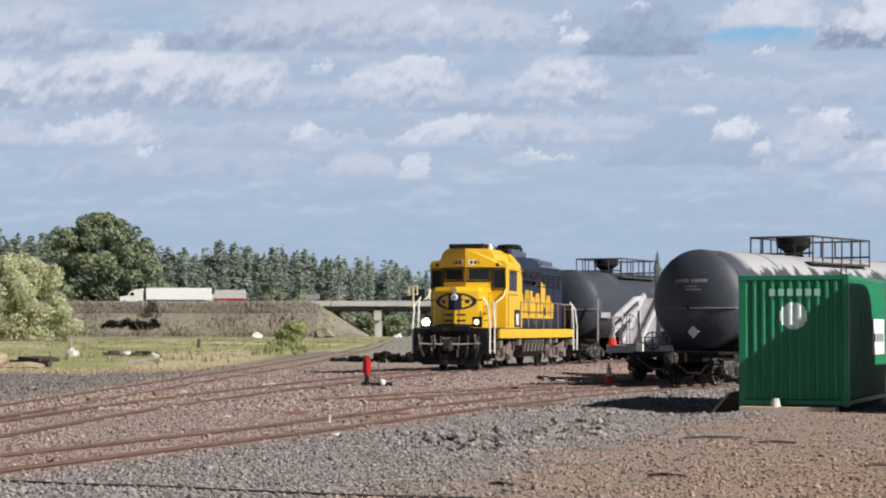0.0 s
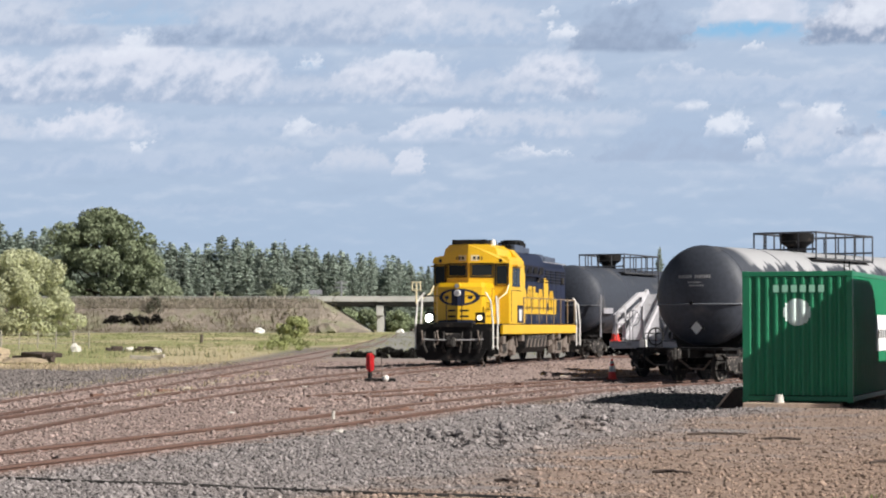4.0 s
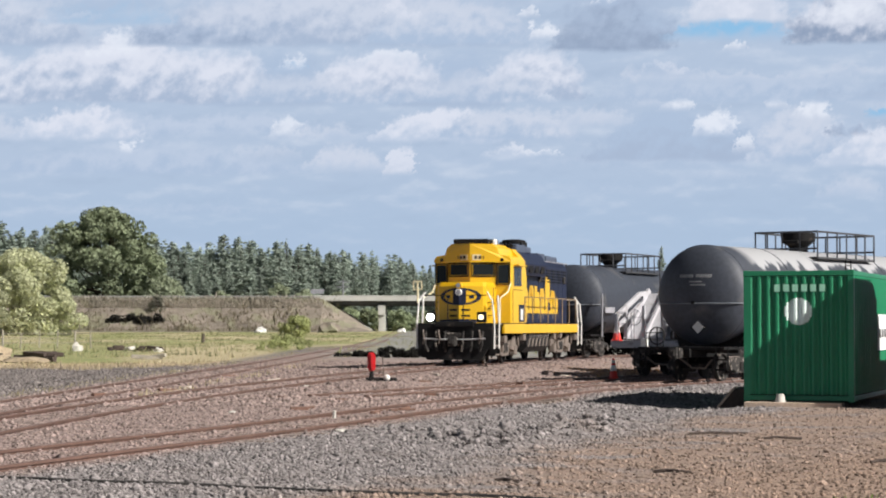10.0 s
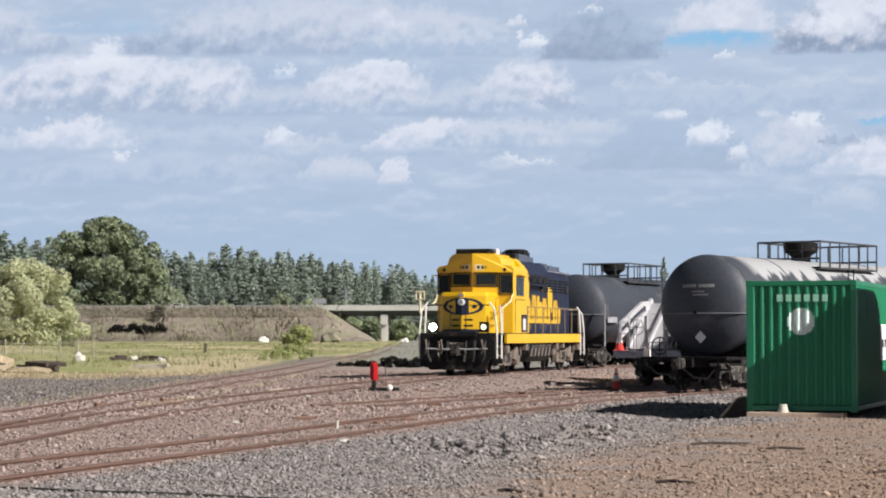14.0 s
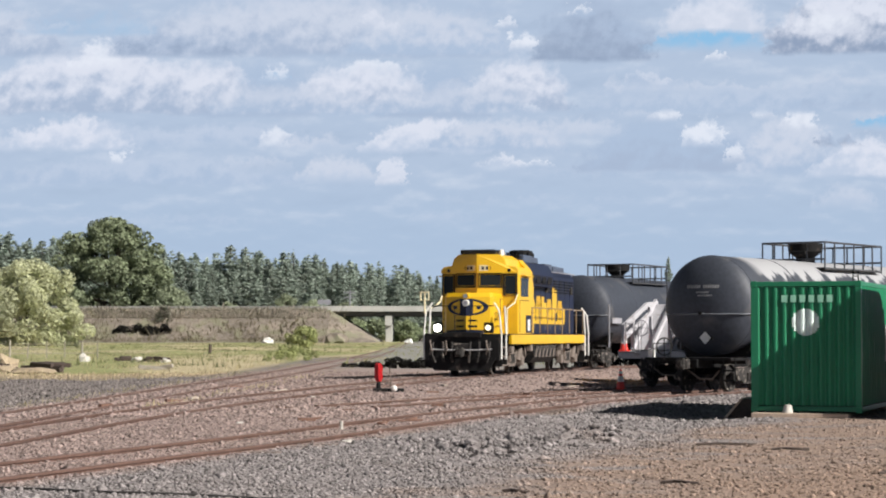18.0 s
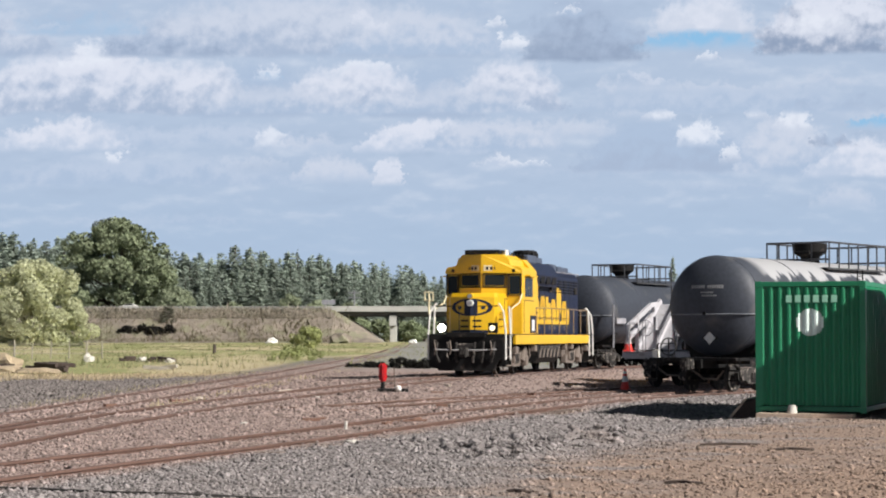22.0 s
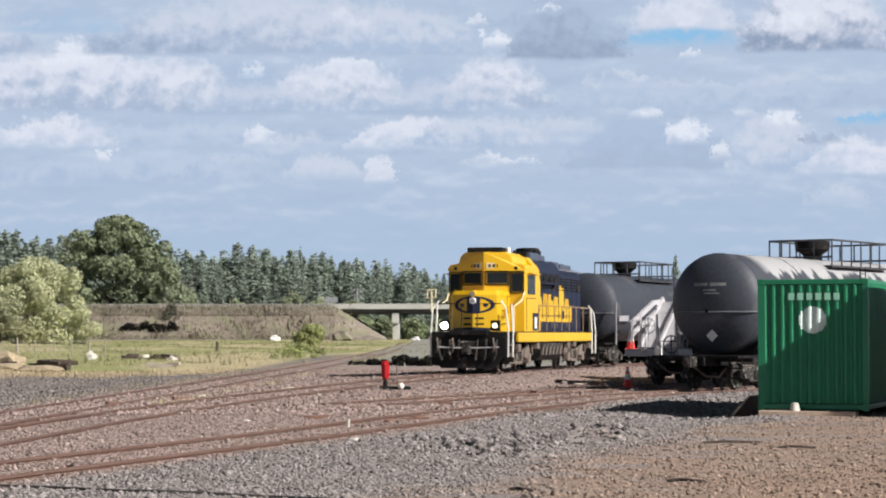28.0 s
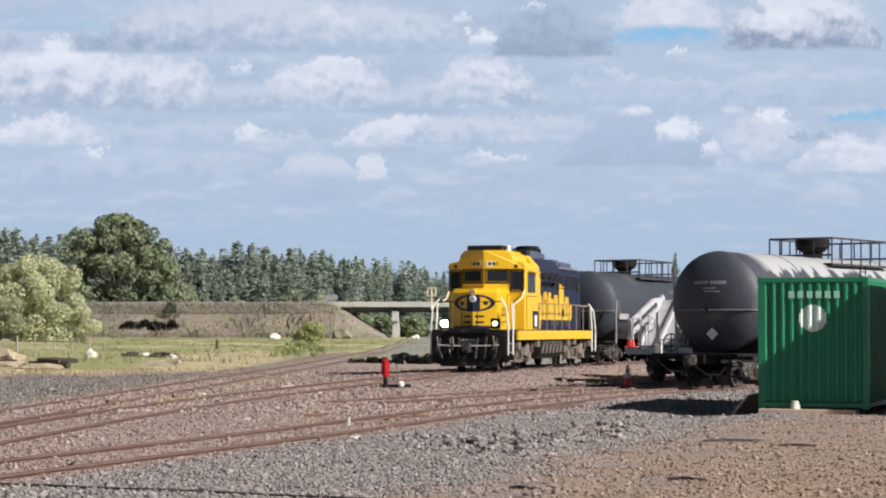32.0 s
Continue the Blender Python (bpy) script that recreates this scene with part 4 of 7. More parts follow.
def freight_truck(parent, yc, base=1.78, r=0.45):
    """A three-piece bogie: side frames with bearings, springs, bolster, axles and wheels."""
    bm = bm_new()
    box(bm, -1.0, 1.0, yc - 0.22, yc + 0.22, 0.42, 0.72, 0.03)
    for y in (-base / 2, base / 2):
        rod(bm, (-0.95, yc + y, r), (0.95, yc + y, r), 0.08, seg=10)
    ob = part("bolster", bm, BLACK, parent)
    for s in (-1, 1):
        bm = bm_new()
        x0, x1 = s * 0.95 - 0.07, s * 0.95 + 0.07
        h = base / 2
        prism(bm, [(yc - h - 0.2, 0.36), (yc - h - 0.2, 0.6), (yc - 0.45, 0.74), (yc + 0.45, 0.74), (yc + h + 0.2, 0.6), (yc + h + 0.2, 0.36), (yc + h - 0.18, 0.44), (yc + 0.42, 0.24), (yc - 0.42, 0.24), (yc - h + 0.18, 0.44)], x0, x1, "x")
        for y in (-h, h):
            rod(bm, (s * 0.9, yc + y, r), (s * 1.12, yc + y, r), 0.13, seg=12)
        for k in (-0.14, 0.0, 0.14):
            rod(bm, (s * 1.04, yc + k, 0.34), (s * 1.04, yc + k, 0.58), 0.055, seg=8)
        part("side_frame", bm, GRIME, parent, "dusty cast side frame")
        for y in (-h, h):
            wheel(parent, s * 0.753, yc + y, r)
    for s in (-1, 1):
        bm = bm_new()
        y = yc + s * (base / 2 + 0.36)
        pipe(bm, [(-0.55, y, 0.72), (-0.1, y, 0.4), (0.35, y, 0.38), (0.6, y, 0.66)], 0.035)
        part("brake_lever", bm, DUST, parent, "pale dusty brake lever")


def coupler(parent, y, out, material=GRIME):
    bm = bm_new()
    box(bm, -0.09, 0.09, min(y, y + out), max(y, y + out), 0.78, 0.98, 0.02)
    box(bm, -0.17, 0.17, y + out * 0.55 - 0.12, y + out * 0.55 + 0.12, 0.72, 1.03, 0.04)
    rod(bm, (0.1, y + out * 0.85, 0.7), (0.1, y + out * 0.85, 1.05), 0.07, seg=10)
    part("coupler", bm, material, parent)


def grab(parent, pts, r, material, label=""):
    bm = bm_new()
    pipe(bm, pts, r)
    return part("grab_iron", bm, material, parent, label)


def tank_car(m, label, half=8.0, rad=1.57, writing=True, shift=0.0):
    t = thing("tank_car", m, label, "tank car", "black tank cars")
    zc = 1.12 + rad
    prof = []
    for k in range(9):
        a = k / 8 * math.pi / 2
        prof.append((rad * math.sin(a), -half - 0.0 + 0.72 * (1 - math.cos(a))))
    body = prof + [(rad, -half * 0.5), (rad, 0.0), (rad, half * 0.5)] + [(r_, -h_) for r_, h_ in prof[::-1]]
    bm = bm_new()
    lathe(bm, body, (0, 0, zc), "y", 64)
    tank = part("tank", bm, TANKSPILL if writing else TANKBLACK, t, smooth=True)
    for y in (-half + 0.74, -half * 0.5, half * 0.5, half - 0.74):
        bm = bm_new()
        lathe(bm, [(rad + 0.001, y - 0.03), (rad + 0.012, y - 0.02), (rad + 0.012, y + 0.02), (rad + 0.001, y + 0.03)], (0, 0, zc), "y", 64)
        part("weld_seam", bm, TANKBLACK, tank, smooth=True)
    # horizontal seam band on the near head
    bm = bm_new()
    for sx in (-1, 1):
        pts = []
        for k in range(13):
            x = sx * rad * 0.985 * k / 12
            pts.append((x, -half + 0.72 * (1 - math.sqrt(max(0, 1 - (x / rad) ** 2))) - 0.012, zc - 0.28))
        pipe(bm, pts, 0.022)
    part("head_seam", bm, PALERAIL, tank)
    for y0, y1 in ((-half - 0.95, -half + 2.6), (half - 2.6, half + 0.95)):
        bm = bm_new()
        box(bm, -0.38, 0.38, y0, y1, 0.74, 1.02, 0.03)
        part("stub_sill", bm, BLACK, t)
    for e in (-1, 1):
        bm = bm_new()
        y = e * (half + 0.35)
        box(bm, -1.5, 1.5, y - 0.5, y + 0.5, 0.98, 1.06)
        box(bm, -1.5, 1.5, y - e * 0.5 - 0.04, y - e * 0.5 + 0.04, 0.86, 1.06)
        part("end_platform", bm, BLACK, t)
        bm = bm_new()
        prism(bm, [(-1.15, 1.05), (1.15, 1.05), (1.3, 1.62), (0.9, 1.36), (0.0, 1.14), (-0.9, 1.36), (-1.3, 1.62)], e * (half - 1.4) - 0.2, e * (half - 1.4) + 0.2, "y")
        part("saddle", bm, BLACK, t)
        yo = e * (half + 0.84)
        coupler(t, e * (half + 0.7), e * 0.75)
        freight_truck(t, e * (half - 1.35))
        for sx in (-1, 1):
            bm = bm_new()
            for zz in (0.35, 0.65):
                box(bm, sx * 1.42 - 0.2, sx * 1.42 + 0.2, yo - 0.05, yo + 0.05, zz, zz + 0.05)
            for q in (-0.2, 0.2):
                rod(bm, (sx * 1.42 + q, yo, 0.35), (sx * 1.42 + q, yo, 1.05), 0.02, seg=6)
            part("step", bm, BLACK, t)
    grab(t, [(-1.2, -half - 0.84, 1.02), (-1.2, -half - 0.84, 1.5), (-0.6, -half - 0.84, 1.5), (-0.6, -half - 0.84, 1.02)], 0.02, BLACK)
    # brake gear on the near end
    bm = bm_new()
    pipe(bm, [(-0.95 + 0.27 * math.cos(k * math.pi / 8), -half - 0.6, 1.4 + 0.27 * math.sin(k * math.pi / 8)) for k in range(17)], 0.022)
    pipe(bm, [(-0.95, -half - 0.6, 1.05), (-0.95, -half - 0.6, 1.67)], 0.02)
    part("brake_wheel", bm, GRIME, t)
    # top platform with railings and manway
    zt = zc + rad
    xw, ya, yb = 1.15, -1.26 + shift, 3.5 + shift
    bm = bm_new()
    for sx in (-1, 1):
        box(bm, sx * 0.92 - 0.24, sx * 0.92 + 0.24, ya, yb, zt - 0.28, zt - 0.23)
    part("walkway", bm, BLACK, t)
    for sx in (-1, 1):
        for zz in (-0.27, 0.62):
            bm = bm_new()
            pipe(bm, [(sx * xw, ya, zt + zz), (sx * xw, yb, zt + zz)], 0.035)
            part("railing", bm, RAILING, t)
        for k in range(7):
            bm = bm_new()
            y = ya + (yb - ya) * k / 6
            rod(bm, (sx * xw, y, zt - 0.3), (sx * xw, y, zt + 0.62), 0.028, seg=6)
            part("post", bm, RAILING, t)
    for y in (ya, yb):
        for zz in (0.05, 0.62):
            bm = bm_new()
            pipe(bm, [(-xw, y, zt + zz), (xw, y, zt + zz)], 0.035)
            part("railing", bm, RAILING, t)
        for x in (-0.7, -0.15, 0.5):
            bm = bm_new()
            rod(bm, (x, y, zt - 0.05), (x, y, zt + 0.62), 0.026, seg=6)
            part("post", bm, RAILING, t)
    bm = bm_new()
    lathe(bm, [(0.42, zt - 0.2), (0.3, zt + 0.1), (0.36, zt + 0.18), (0.58, zt + 0.34), (0.6, zt + 0.62), (0.0, zt + 0.66)], (0, shift - 0.31, 0), "z", 24)
    man = part("manway_housing", bm, BLACK, t, smooth=True)
    bm = bm_new()
    rod(bm, (-0.3, shift - 0.96, zt + 0.3), (0.3, shift - 0.96, zt + 0.3), 0.06)
    rod(bm, (0, shift - 0.96, zt + 0.3), (0, shift - 0.5, zt + 0.3), 0.04)
    part("valve", bm, BLACK, man)
    for sx in (-1, 1):
        bm = bm_new()
        for q in (-0.22, 0.22):
            pipe(bm, [(sx * 1.7, q, 0.5), (sx * 1.7, q, zt - 0.3)], 0.022)
        for k in range(10):
            pipe(bm, [(sx * 1.7, -0.22, 0.6 + 0.35 * k), (sx * 1.7, 0.22, 0.6 + 0.35 * k)], 0.016)
        part("ladder", bm, BLACK, t)
    # stencilled bars and placard on the near head, standing just off the curved plate
    def head_y(x, z):
        return -half + 0.72 * (1 - math.sqrt(max(0.0, 1 - (x * x + (z - zc) ** 2) / rad ** 2)))
    if writing:
        for x0, x1, zz, hh in ((-0.5, 0.0, 0.58, 0.1), (0.08, 0.62, 0.58, 0.1), (-0.15, 0.3, 0.4, 0.05), (-0.1, 0.42, 0.3, 0.05)):
            bm = bm_new()
            k = 7
            for i in range(k):
                a, b = x0 + (x1 - x0) * i / k, x0 + (x1 - x0) * (i + 0.72) / k
                z0, z1 = zc + zz - hh / 2, zc + zz + hh / 2
                quadface(bm, [(a, head_y(a, z0) - 0.008, z0), (b, head_y(b, z0) - 0.008, z0), (b, head_y(b, z1) - 0.008, z1), (a, head_y(a, z1) - 0.008, z1)])
            part("stencil", bm, STENCIL, tank, "worn grey stencilled marking")
        bm = bm_new()
        px, pz, ps = 0.1, zc - 1.02, 0.2
        bmv = [(px - ps, pz), (px, pz - ps), (px + ps, pz), (px, pz + ps)]
        prism(bm, bmv, head_y(px, pz) - 0.06, head_y(px, pz) - 0.045, "y")
        part("placard", bm, WHITE, t, "white diamond placard")
        bm = bm_new()
        box(bm, px - 0.24, px + 0.24, head_y(px, pz) - 0.045, head_y(px, pz) + 0.1, pz - 0.05, pz + 0.05)
        part("placard_bracket", bm, BLACK, t)
        bm = bm_new()
        box(bm, -1.42, -1.24, -half - 0.8, -half - 0.62, 1.06, 1.3, 0.01)
        part("valve_box", bm, WHITE, t, "small white box on the end platform")
        bm = bm_new()
        box(bm, -0.05, 0.05, head_y(0, zc - 0.2) - 0.06, head_y(0, zc - 0.2) + 0.02, zc - 0.3, zc - 0.2)
        part("head_bracket", bm, BLACK, t)
    else:
        bm = bm_new()
        box(bm, 1.5, 1.56, -7.2, -6.0, 2.04, 2.3, 0.01)
        part("notice_board", bm, SILVER, t, "pale grey notice board on the tank side")
        bm = bm_new()
        pipe(bm, [(1.66, -7.9, 0.95), (1.66, -7.9, 2.9)], 0.04)
        part("ladder_post", bm, SILVER, t, "grey post at the tank end")
    return t


PALERAIL = mat("grey_blue_rail", (0.16, 0.17, 0.19), 0.6, var=0.2)
PALEIRON = mat("pale_grey_iron", (0.36, 0.35, 0.35), 0.6, var=0.25)
TANRAIL = mat("dull_tan_railing", (0.24, 0.17, 0.1), 0.6, var=0.25)
HOODGREY = mat("dusty_blue_roof_steel", (0.06, 0.075, 0.11), 0.5, var=0.3, scale=1.5)
BOARD = mat("pale_number_board", (0.6, 0.5, 0.3), 0.6, var=0.1)
CREAM = mat("cream_handrail", (0.72, 0.62, 0.4), 0.5, var=0.12)
STENCIL = mat("worn_stencil", (0.3, 0.3, 0.3), 0.7, var=0.3, scale=6)


def on_track(x, y, z, turn):
    return pose(x, y, z, 0, 0, -turn)


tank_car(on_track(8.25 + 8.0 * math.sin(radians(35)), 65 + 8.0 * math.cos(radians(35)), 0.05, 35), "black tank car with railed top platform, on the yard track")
tank_car(on_track(6.35 + 8.0 * math.sin(radians(26)), 95.5 + 8.0 * math.cos(radians(26)), 0.3, 26), "black tank car coupled behind the yellow locomotive", writing=False, shift=-2.2)


def covered_hopper(m):
    """Pale grey covered hopper; origin at its near coupler."""
    t = thing("covered_hopper", m, "pale grey covered hopper car with a sloped ribbed end", "hopper car")
    bm = bm_new()
    box(bm, -0.35, 0.35, 0.6, 15.2, 0.85, 1.15, 0.02)
    part("centre_sill", bm, SILVER, t)
    bm = bm_new()
    box(bm, -1.5, 1.5, 0.7, 0.86, 0.95, 1.2, 0.02)
    for s in (-1, 1):
        box(bm, s * 1.5 - 0.08, s * 1.5 + 0.08, 0.7, 15.1, 1.0, 1.22)
    part("side_sill", bm, HOPPERWHITE, t)
    bm = bm_new()   # sloped end sheet up to the body
    prism(bm, [(1.55, 1.25), (3.2, 2.85), (7.0, 2.85), (7.0, 4.25), (12.5, 4.25), (12.5, 2.95), (14.3, 1.25), (11.0, 0.7), (8.6, 1.25), (7.9, 1.25), (7.2, 1.25), (4.6, 0.7)], -1.42, 1.42, "x")
    part("body", bm, HOPPERWHITE, t)
    bm = bm_new()
    prism(bm, [(-1.45, 4.2), (1.45, 4.2), (1.2, 4.45), (-1.2, 4.45)], 6.9, 12.6, "y")
    part("roof", bm, SILVER, t)
    for x in (-1.42, -0.72, 0.0, 0.72, 1.42):
        bm = bm_new()
        box(bm, x - 0.05, x + 0.05, 1.45, 1.55, 1.2, 2.4)
        prism(bm, [(1.4, 1.28), (3.22, 3.04), (3.3, 2.95), (1.52, 1.2)], x - 0.05, x + 0.05, "x")
        part("slope_rib", bm, HOPPERWHITE, t)
    for s in (-1, 1):
        bm = bm_new()
        for prof in ([(0.8, 1.2), (0.8, 2.12), (2.55, 2.9), (3.35, 2.95), (3.35, 2.78), (2.6, 2.74), (0.92, 1.98), (0.92, 1.2)],
                     [(0.95, 1.62), (0.95, 1.78), (2.7, 2.55), (2.75, 2.42)], [(2.75, 1.2), (2.75, 2.76), (2.95, 2.76), (2.95, 1.2)]):
            bm = bm_new()
            prism(bm, prof, s * 1.43 - 0.05, s * 1.43 + 0.05, "x")
            part("end_brace", bm, HOPPERWHITE, t, "chalky white end brace")
        bm = bm_new()
        prism(bm, [(1.7, 1.2), (3.3, 2.7), (3.3, 1.2)], s * 1.42 - 0.02, s * 1.42 + 0.02, "x")
        part("side_plate", bm, HOPPERWHITE, t)
        bm = bm_new()
        box(bm, min(s * 0.9, s * 1.5), max(s * 0.9, s * 1.5), 0.66, 1.25, 1.14, 1.19)
        part("crossover_step", bm, SILVER, t)
        for k in range(7):
            bm = bm_new()
            y = 7.1 + k * 0.85
            box(bm, s * 1.44 - 0.05, s * 1.44 + 0.05, y, y + 0.1, 1.3, 4.2)
            part("side_rib", bm, SILVER, t)
    bm = bm_new()
    pipe(bm, [(-0.6 + 0.27 * math.cos(k * math.pi / 8), 0.55, 2.0 + 0.27 * math.sin(k * math.pi / 8)) for k in range(17)], 0.016)
    pipe(bm, [(-0.87, 0.55, 2.0), (-0.33, 0.55, 2.0)], 0.012)
    pipe(bm, [(-0.6, 0.55, 1.2), (-0.6, 0.55, 2.27)], 0.014)
    part("brake_wheel", bm, SILVER, t)
    for x in (-1.3, -0.8, 0.8, 1.3):
        grab(t, [(x, 0.72, 1.2), (x, 0.72, 2.2), (x, 1.3, 2.2)], 0.02, SILVER)
    freight_truck(t, 2.4)
    freight_truck(t, 13.4)
    coupler(t, 0.75, -0.75)
    bm = bm_new()
    rod(bm, (-0.9, 1.15, 0.75), (-0.9, 1.9, 0.75), 0.18, seg=12)
    part("brake_cylinder", bm, GRIME, t)
    bm = bm_new()
    rod(bm, (0.5, 1.2, 1.4), (1.1, 1.2, 1.4), 0.15, seg=12)
    part("brake_cylinder", bm, GRIME, t)


covered_hopper(on_track(7.22, 70.4, 0.05, 33))


def cone(m, label):
    t = thing("traffic_cone", m, label, "cone", "traffic cones")
    bm = bm_new()
    box(bm, -0.19, 0.19, -0.19, 0.19, 0, 0.04, 0.01)
    part("base", bm, ORANGE, t)
    bm = bm_new()
    lathe(bm, [(0.15, 0.04), (0.03, 0.7), (0.0, 0.7)], seg=20)
    part("cone_body", bm, ORANGE, t, smooth=True)
    for a, b in ((0.27, 0.46), (0.54, 0.62)):
        bm = bm_new()
        lathe(bm, [(0.155 - 0.18 * (a - 0.04), a), (0.155 - 0.18 * (b - 0.04), b)], seg=20)
        part("white_band", bm, WHITE, t, "white reflective band", smooth=True)


cone(pose(6.2, 70.0, gz(6.2, 70.0)), "red and white traffic cone on the ballast")
cone(pose(6.49, 71.95, 1.245), "red and white traffic cone on the hopper's end sill")


def arch(y, w, top, foot=2.1):
    """A rounded arch of paint, as a line of (along, up)."""
    return [(y, foot), (y, top - 0.25), (y + 0.25 * w, top), (y + 0.75 * w, top), (y + w, top - 0.25), (y + w, foot)]


# bold paint shapes along the hood: tall posts at both ends, low arches between
LETTER_SHAPES = [
    [[(6.8, 3.45), (6.7, 3.0), (6.95, 2.6), (6.8, 2.15)], [(7.3, 3.2), (7.2, 2.7), (7.45, 2.15)]],
    [arch(7.85, 0.5, 2.85)], [arch(8.85, 0.5, 3.0)], [[(9.85, 3.05), (9.85, 2.15)], [(10.3, 2.8), (10.3, 2.15)]],
    [arch(10.75, 0.5, 2.9)], [[(11.8, 2.15), (11.8, 3.45)], [(12.25, 3.4), (12.25, 2.5)]], [arch(12.75, 0.55, 2.85)], [[(13.8, 2.15), (13.8, 2.6)]]]


# ---- locomotive: y runs from the nose to the rear, x to its far side's right ----
def locomotive(m):
    t = thing("locomotive", m, "yellow and dark blue diesel locomotive with lit ditch lights", "locomotive")
    P = lambda name, bm, mt, label="", parent=None, smooth=False: part(name, bm, mt, parent or t, label, smooth)
    # frame
    bm = bm_new()
    box(bm, -1.35, 1.35, 0.75, 16.5, 1.12, 1.5, 0.02)
    P("frame", bm, BLACK)
    for s in (-1, 1):
        bm = bm_new()
        box(bm, s * 1.5 - 0.06, s * 1.5 + 0.06, 2.1, 15.4, 1.16, 1.52, 0.02)
        P("side_sill", bm, YELLOW, "yellow side sill")
        bm = bm_new()
        box(bm, min(s * 0.95, s * 1.52), max(s * 0.95, s * 1.52), 0.75, 16.5, 1.5, 1.56)
        P("walkway", bm, BLACK)
    # pilot, plow and steps
    bm = bm_new()
    box(bm, -1.45, 1.45, 0.62, 0.8, 0.55, 1.56, 0.03)
    prism(bm, [(-1.05, 0.18), (1.05, 0.18), (1.3, 0.62), (-1.3, 0.62)], 0.5, 0.66, "y")
    pil = P("pilot", bm, BLACK, "grimy black pilot plate")
    for x in (-1.1, -0.7, -0.35, 0.35, 0.7, 1.1):
        bm = bm_new()
        rod(bm, (x, 0.55, 1.25), (x, 0.4, 0.75), 0.045)
        rod(bm, (x, 0.4, 0.75), (x * 0.9, 0.45, 0.5), 0.05)
        P("brake_hose", bm, GRIME, "", pil)
    for x in (-1.22, -0.62, 0.95):
        bm = bm_new()
        pipe(bm, [(x, 0.6, 1.3), (x + 0.05, 0.42, 1.22), (x + 0.1, 0.38, 0.95), (x + 0.02, 0.45, 0.78)], 0.03)
        P("air_hose", bm, DUST, "pale dusty air hose", pil)
    bm = bm_new()
    pipe(bm, [(-1.2, 0.45, 0.98), (-0.6, 0.42, 0.95), (0.6, 0.42, 0.95), (1.2, 0.45, 0.98)], 0.03)
    P("uncoupling_lever", bm, PALEIRON, "pale grey uncoupling lever", pil)
    bm = bm_new()
    box(bm, -0.3, 0.3, 0.5, 0.72, 0.7, 1.2, 0.05)
    P("coupler_pocket", bm, GRIME, "", pil)
    coupler(t, 0.6, -0.6)
    bm = bm_new()
    box(bm, -0.75, 0.75, 0.5, 0.72, 1.42, 1.62, 0.03)
    P("anticlimber", bm, BLACK)
    for e, y0 in ((-1, 0.8), (1, 15.5)):
        for s in (-1, 1):
            for k, zz in enumerate((0.35, 0.68, 1.02, 1.32)):
                bm = bm_new()
                box(bm, min(s * 1.0, s * 1.5), max(s * 1.0, s * 1.5), y0 + 0.1, y0 + 0.75, zz, zz + 0.05)
                P("step", bm, DUST if k < 3 else BLACK)
            for yy in (y0 + 0.05, y0 + 0.8):
                bm = bm_new()
                box(bm, min(s * 1.05, s * 1.5), max(s * 1.05, s * 1.5), yy - 0.02, yy + 0.02, 0.33, 1.5)
                P("step_side", bm, BLACK)
    # nose with a shallow prow
    bm = bm_new()
    nose = [(0, 1.22), (0.86, 1.54), (0.95, 1.66), (0.95, 3.3), (-0.95, 3.3), (-0.95, 1.66), (-0.86, 1.54)]
    prism(bm, nose, 1.56, 2.95, "z")
    nose_ob = P("nose", bm, YELLOW, "yellow low nose")
    bm = bm_new()
    prism(bm, nose, 2.95, 3.02, "z")
    for v in bm.verts:
        if v.co.z > 3.0:
            v.co.x *= 0.93
            v.co.y = 3.3 - (3.3 - v.co.y) * 0.94
            v.co.z += 0.09
    P("nose_top", bm, YELLOW, "", nose_ob)

    def front_y(x, y0=1.22, w=0.86, d=0.32):
        return y0 + d * abs(x) / w

    # emblem: dark oval outline with a cross, as plain shapes on both prow faces
    for s in (-1, 1):
        bm = bm_new()
        for k in range(12):
            a0, a1 = math.pi * (k / 12 - 0.5), math.pi * ((k + 1) / 12 - 0.5)
            pts = []
            for a, rr in ((a0, 1.0), (a1, 1.0), (a1, 0.8), (a0, 0.8)):
                x, z = s * 0.8 * rr * math.cos(a), 2.56 + 0.33 * rr * math.sin(a)
                pts.append((x, front_y(x) - 0.008, z))
            quadface(bm, pts)
        P("emblem_ring", bm, BLUE, "dark blue oval emblem ring", nose_ob)
        bm = bm_new()   # dark field at the centre and a dark dot on each side
        for k in range(4):
            x0, x1 = s * 0.065 * k, s * 0.065 * (k + 1)
            h0, h1 = (0.3 * math.sqrt(1 - (x / 0.76) ** 2) for x in (abs(x0), abs(x1)))
            quadface(bm, [(x0, front_y(x0) - 0.007, 2.56 - h0), (x1, front_y(x1) - 0.007, 2.56 - h1), (x1, front_y(x1) - 0.007, 2.56 + h1), (x0, front_y(x0) - 0.007, 2.56 + h0)])
        P("emblem_field", bm, BLUE, "dark blue emblem field", nose_ob)
        for cx, cz, rx, rz in ((0.46, 2.55, 0.09, 0.07),):
            bm = bm_new()
            for k in range(12):
                pts = []
                for a, rr in ((k, 1.0), (k + 1, 1.0), (k + 1, 0.05), (k, 0.05)):
                    x = s * (cx + rx * rr * math.cos(a * math.pi / 6))
                    pts.append((x, front_y(x) - 0.012, cz + rz * rr * math.sin(a * math.pi / 6)))
                quadface(bm, pts)
            P("emblem_dot", bm, BLUE, "", nose_ob)
        bm = bm_new()   # lower dark band over the walkway
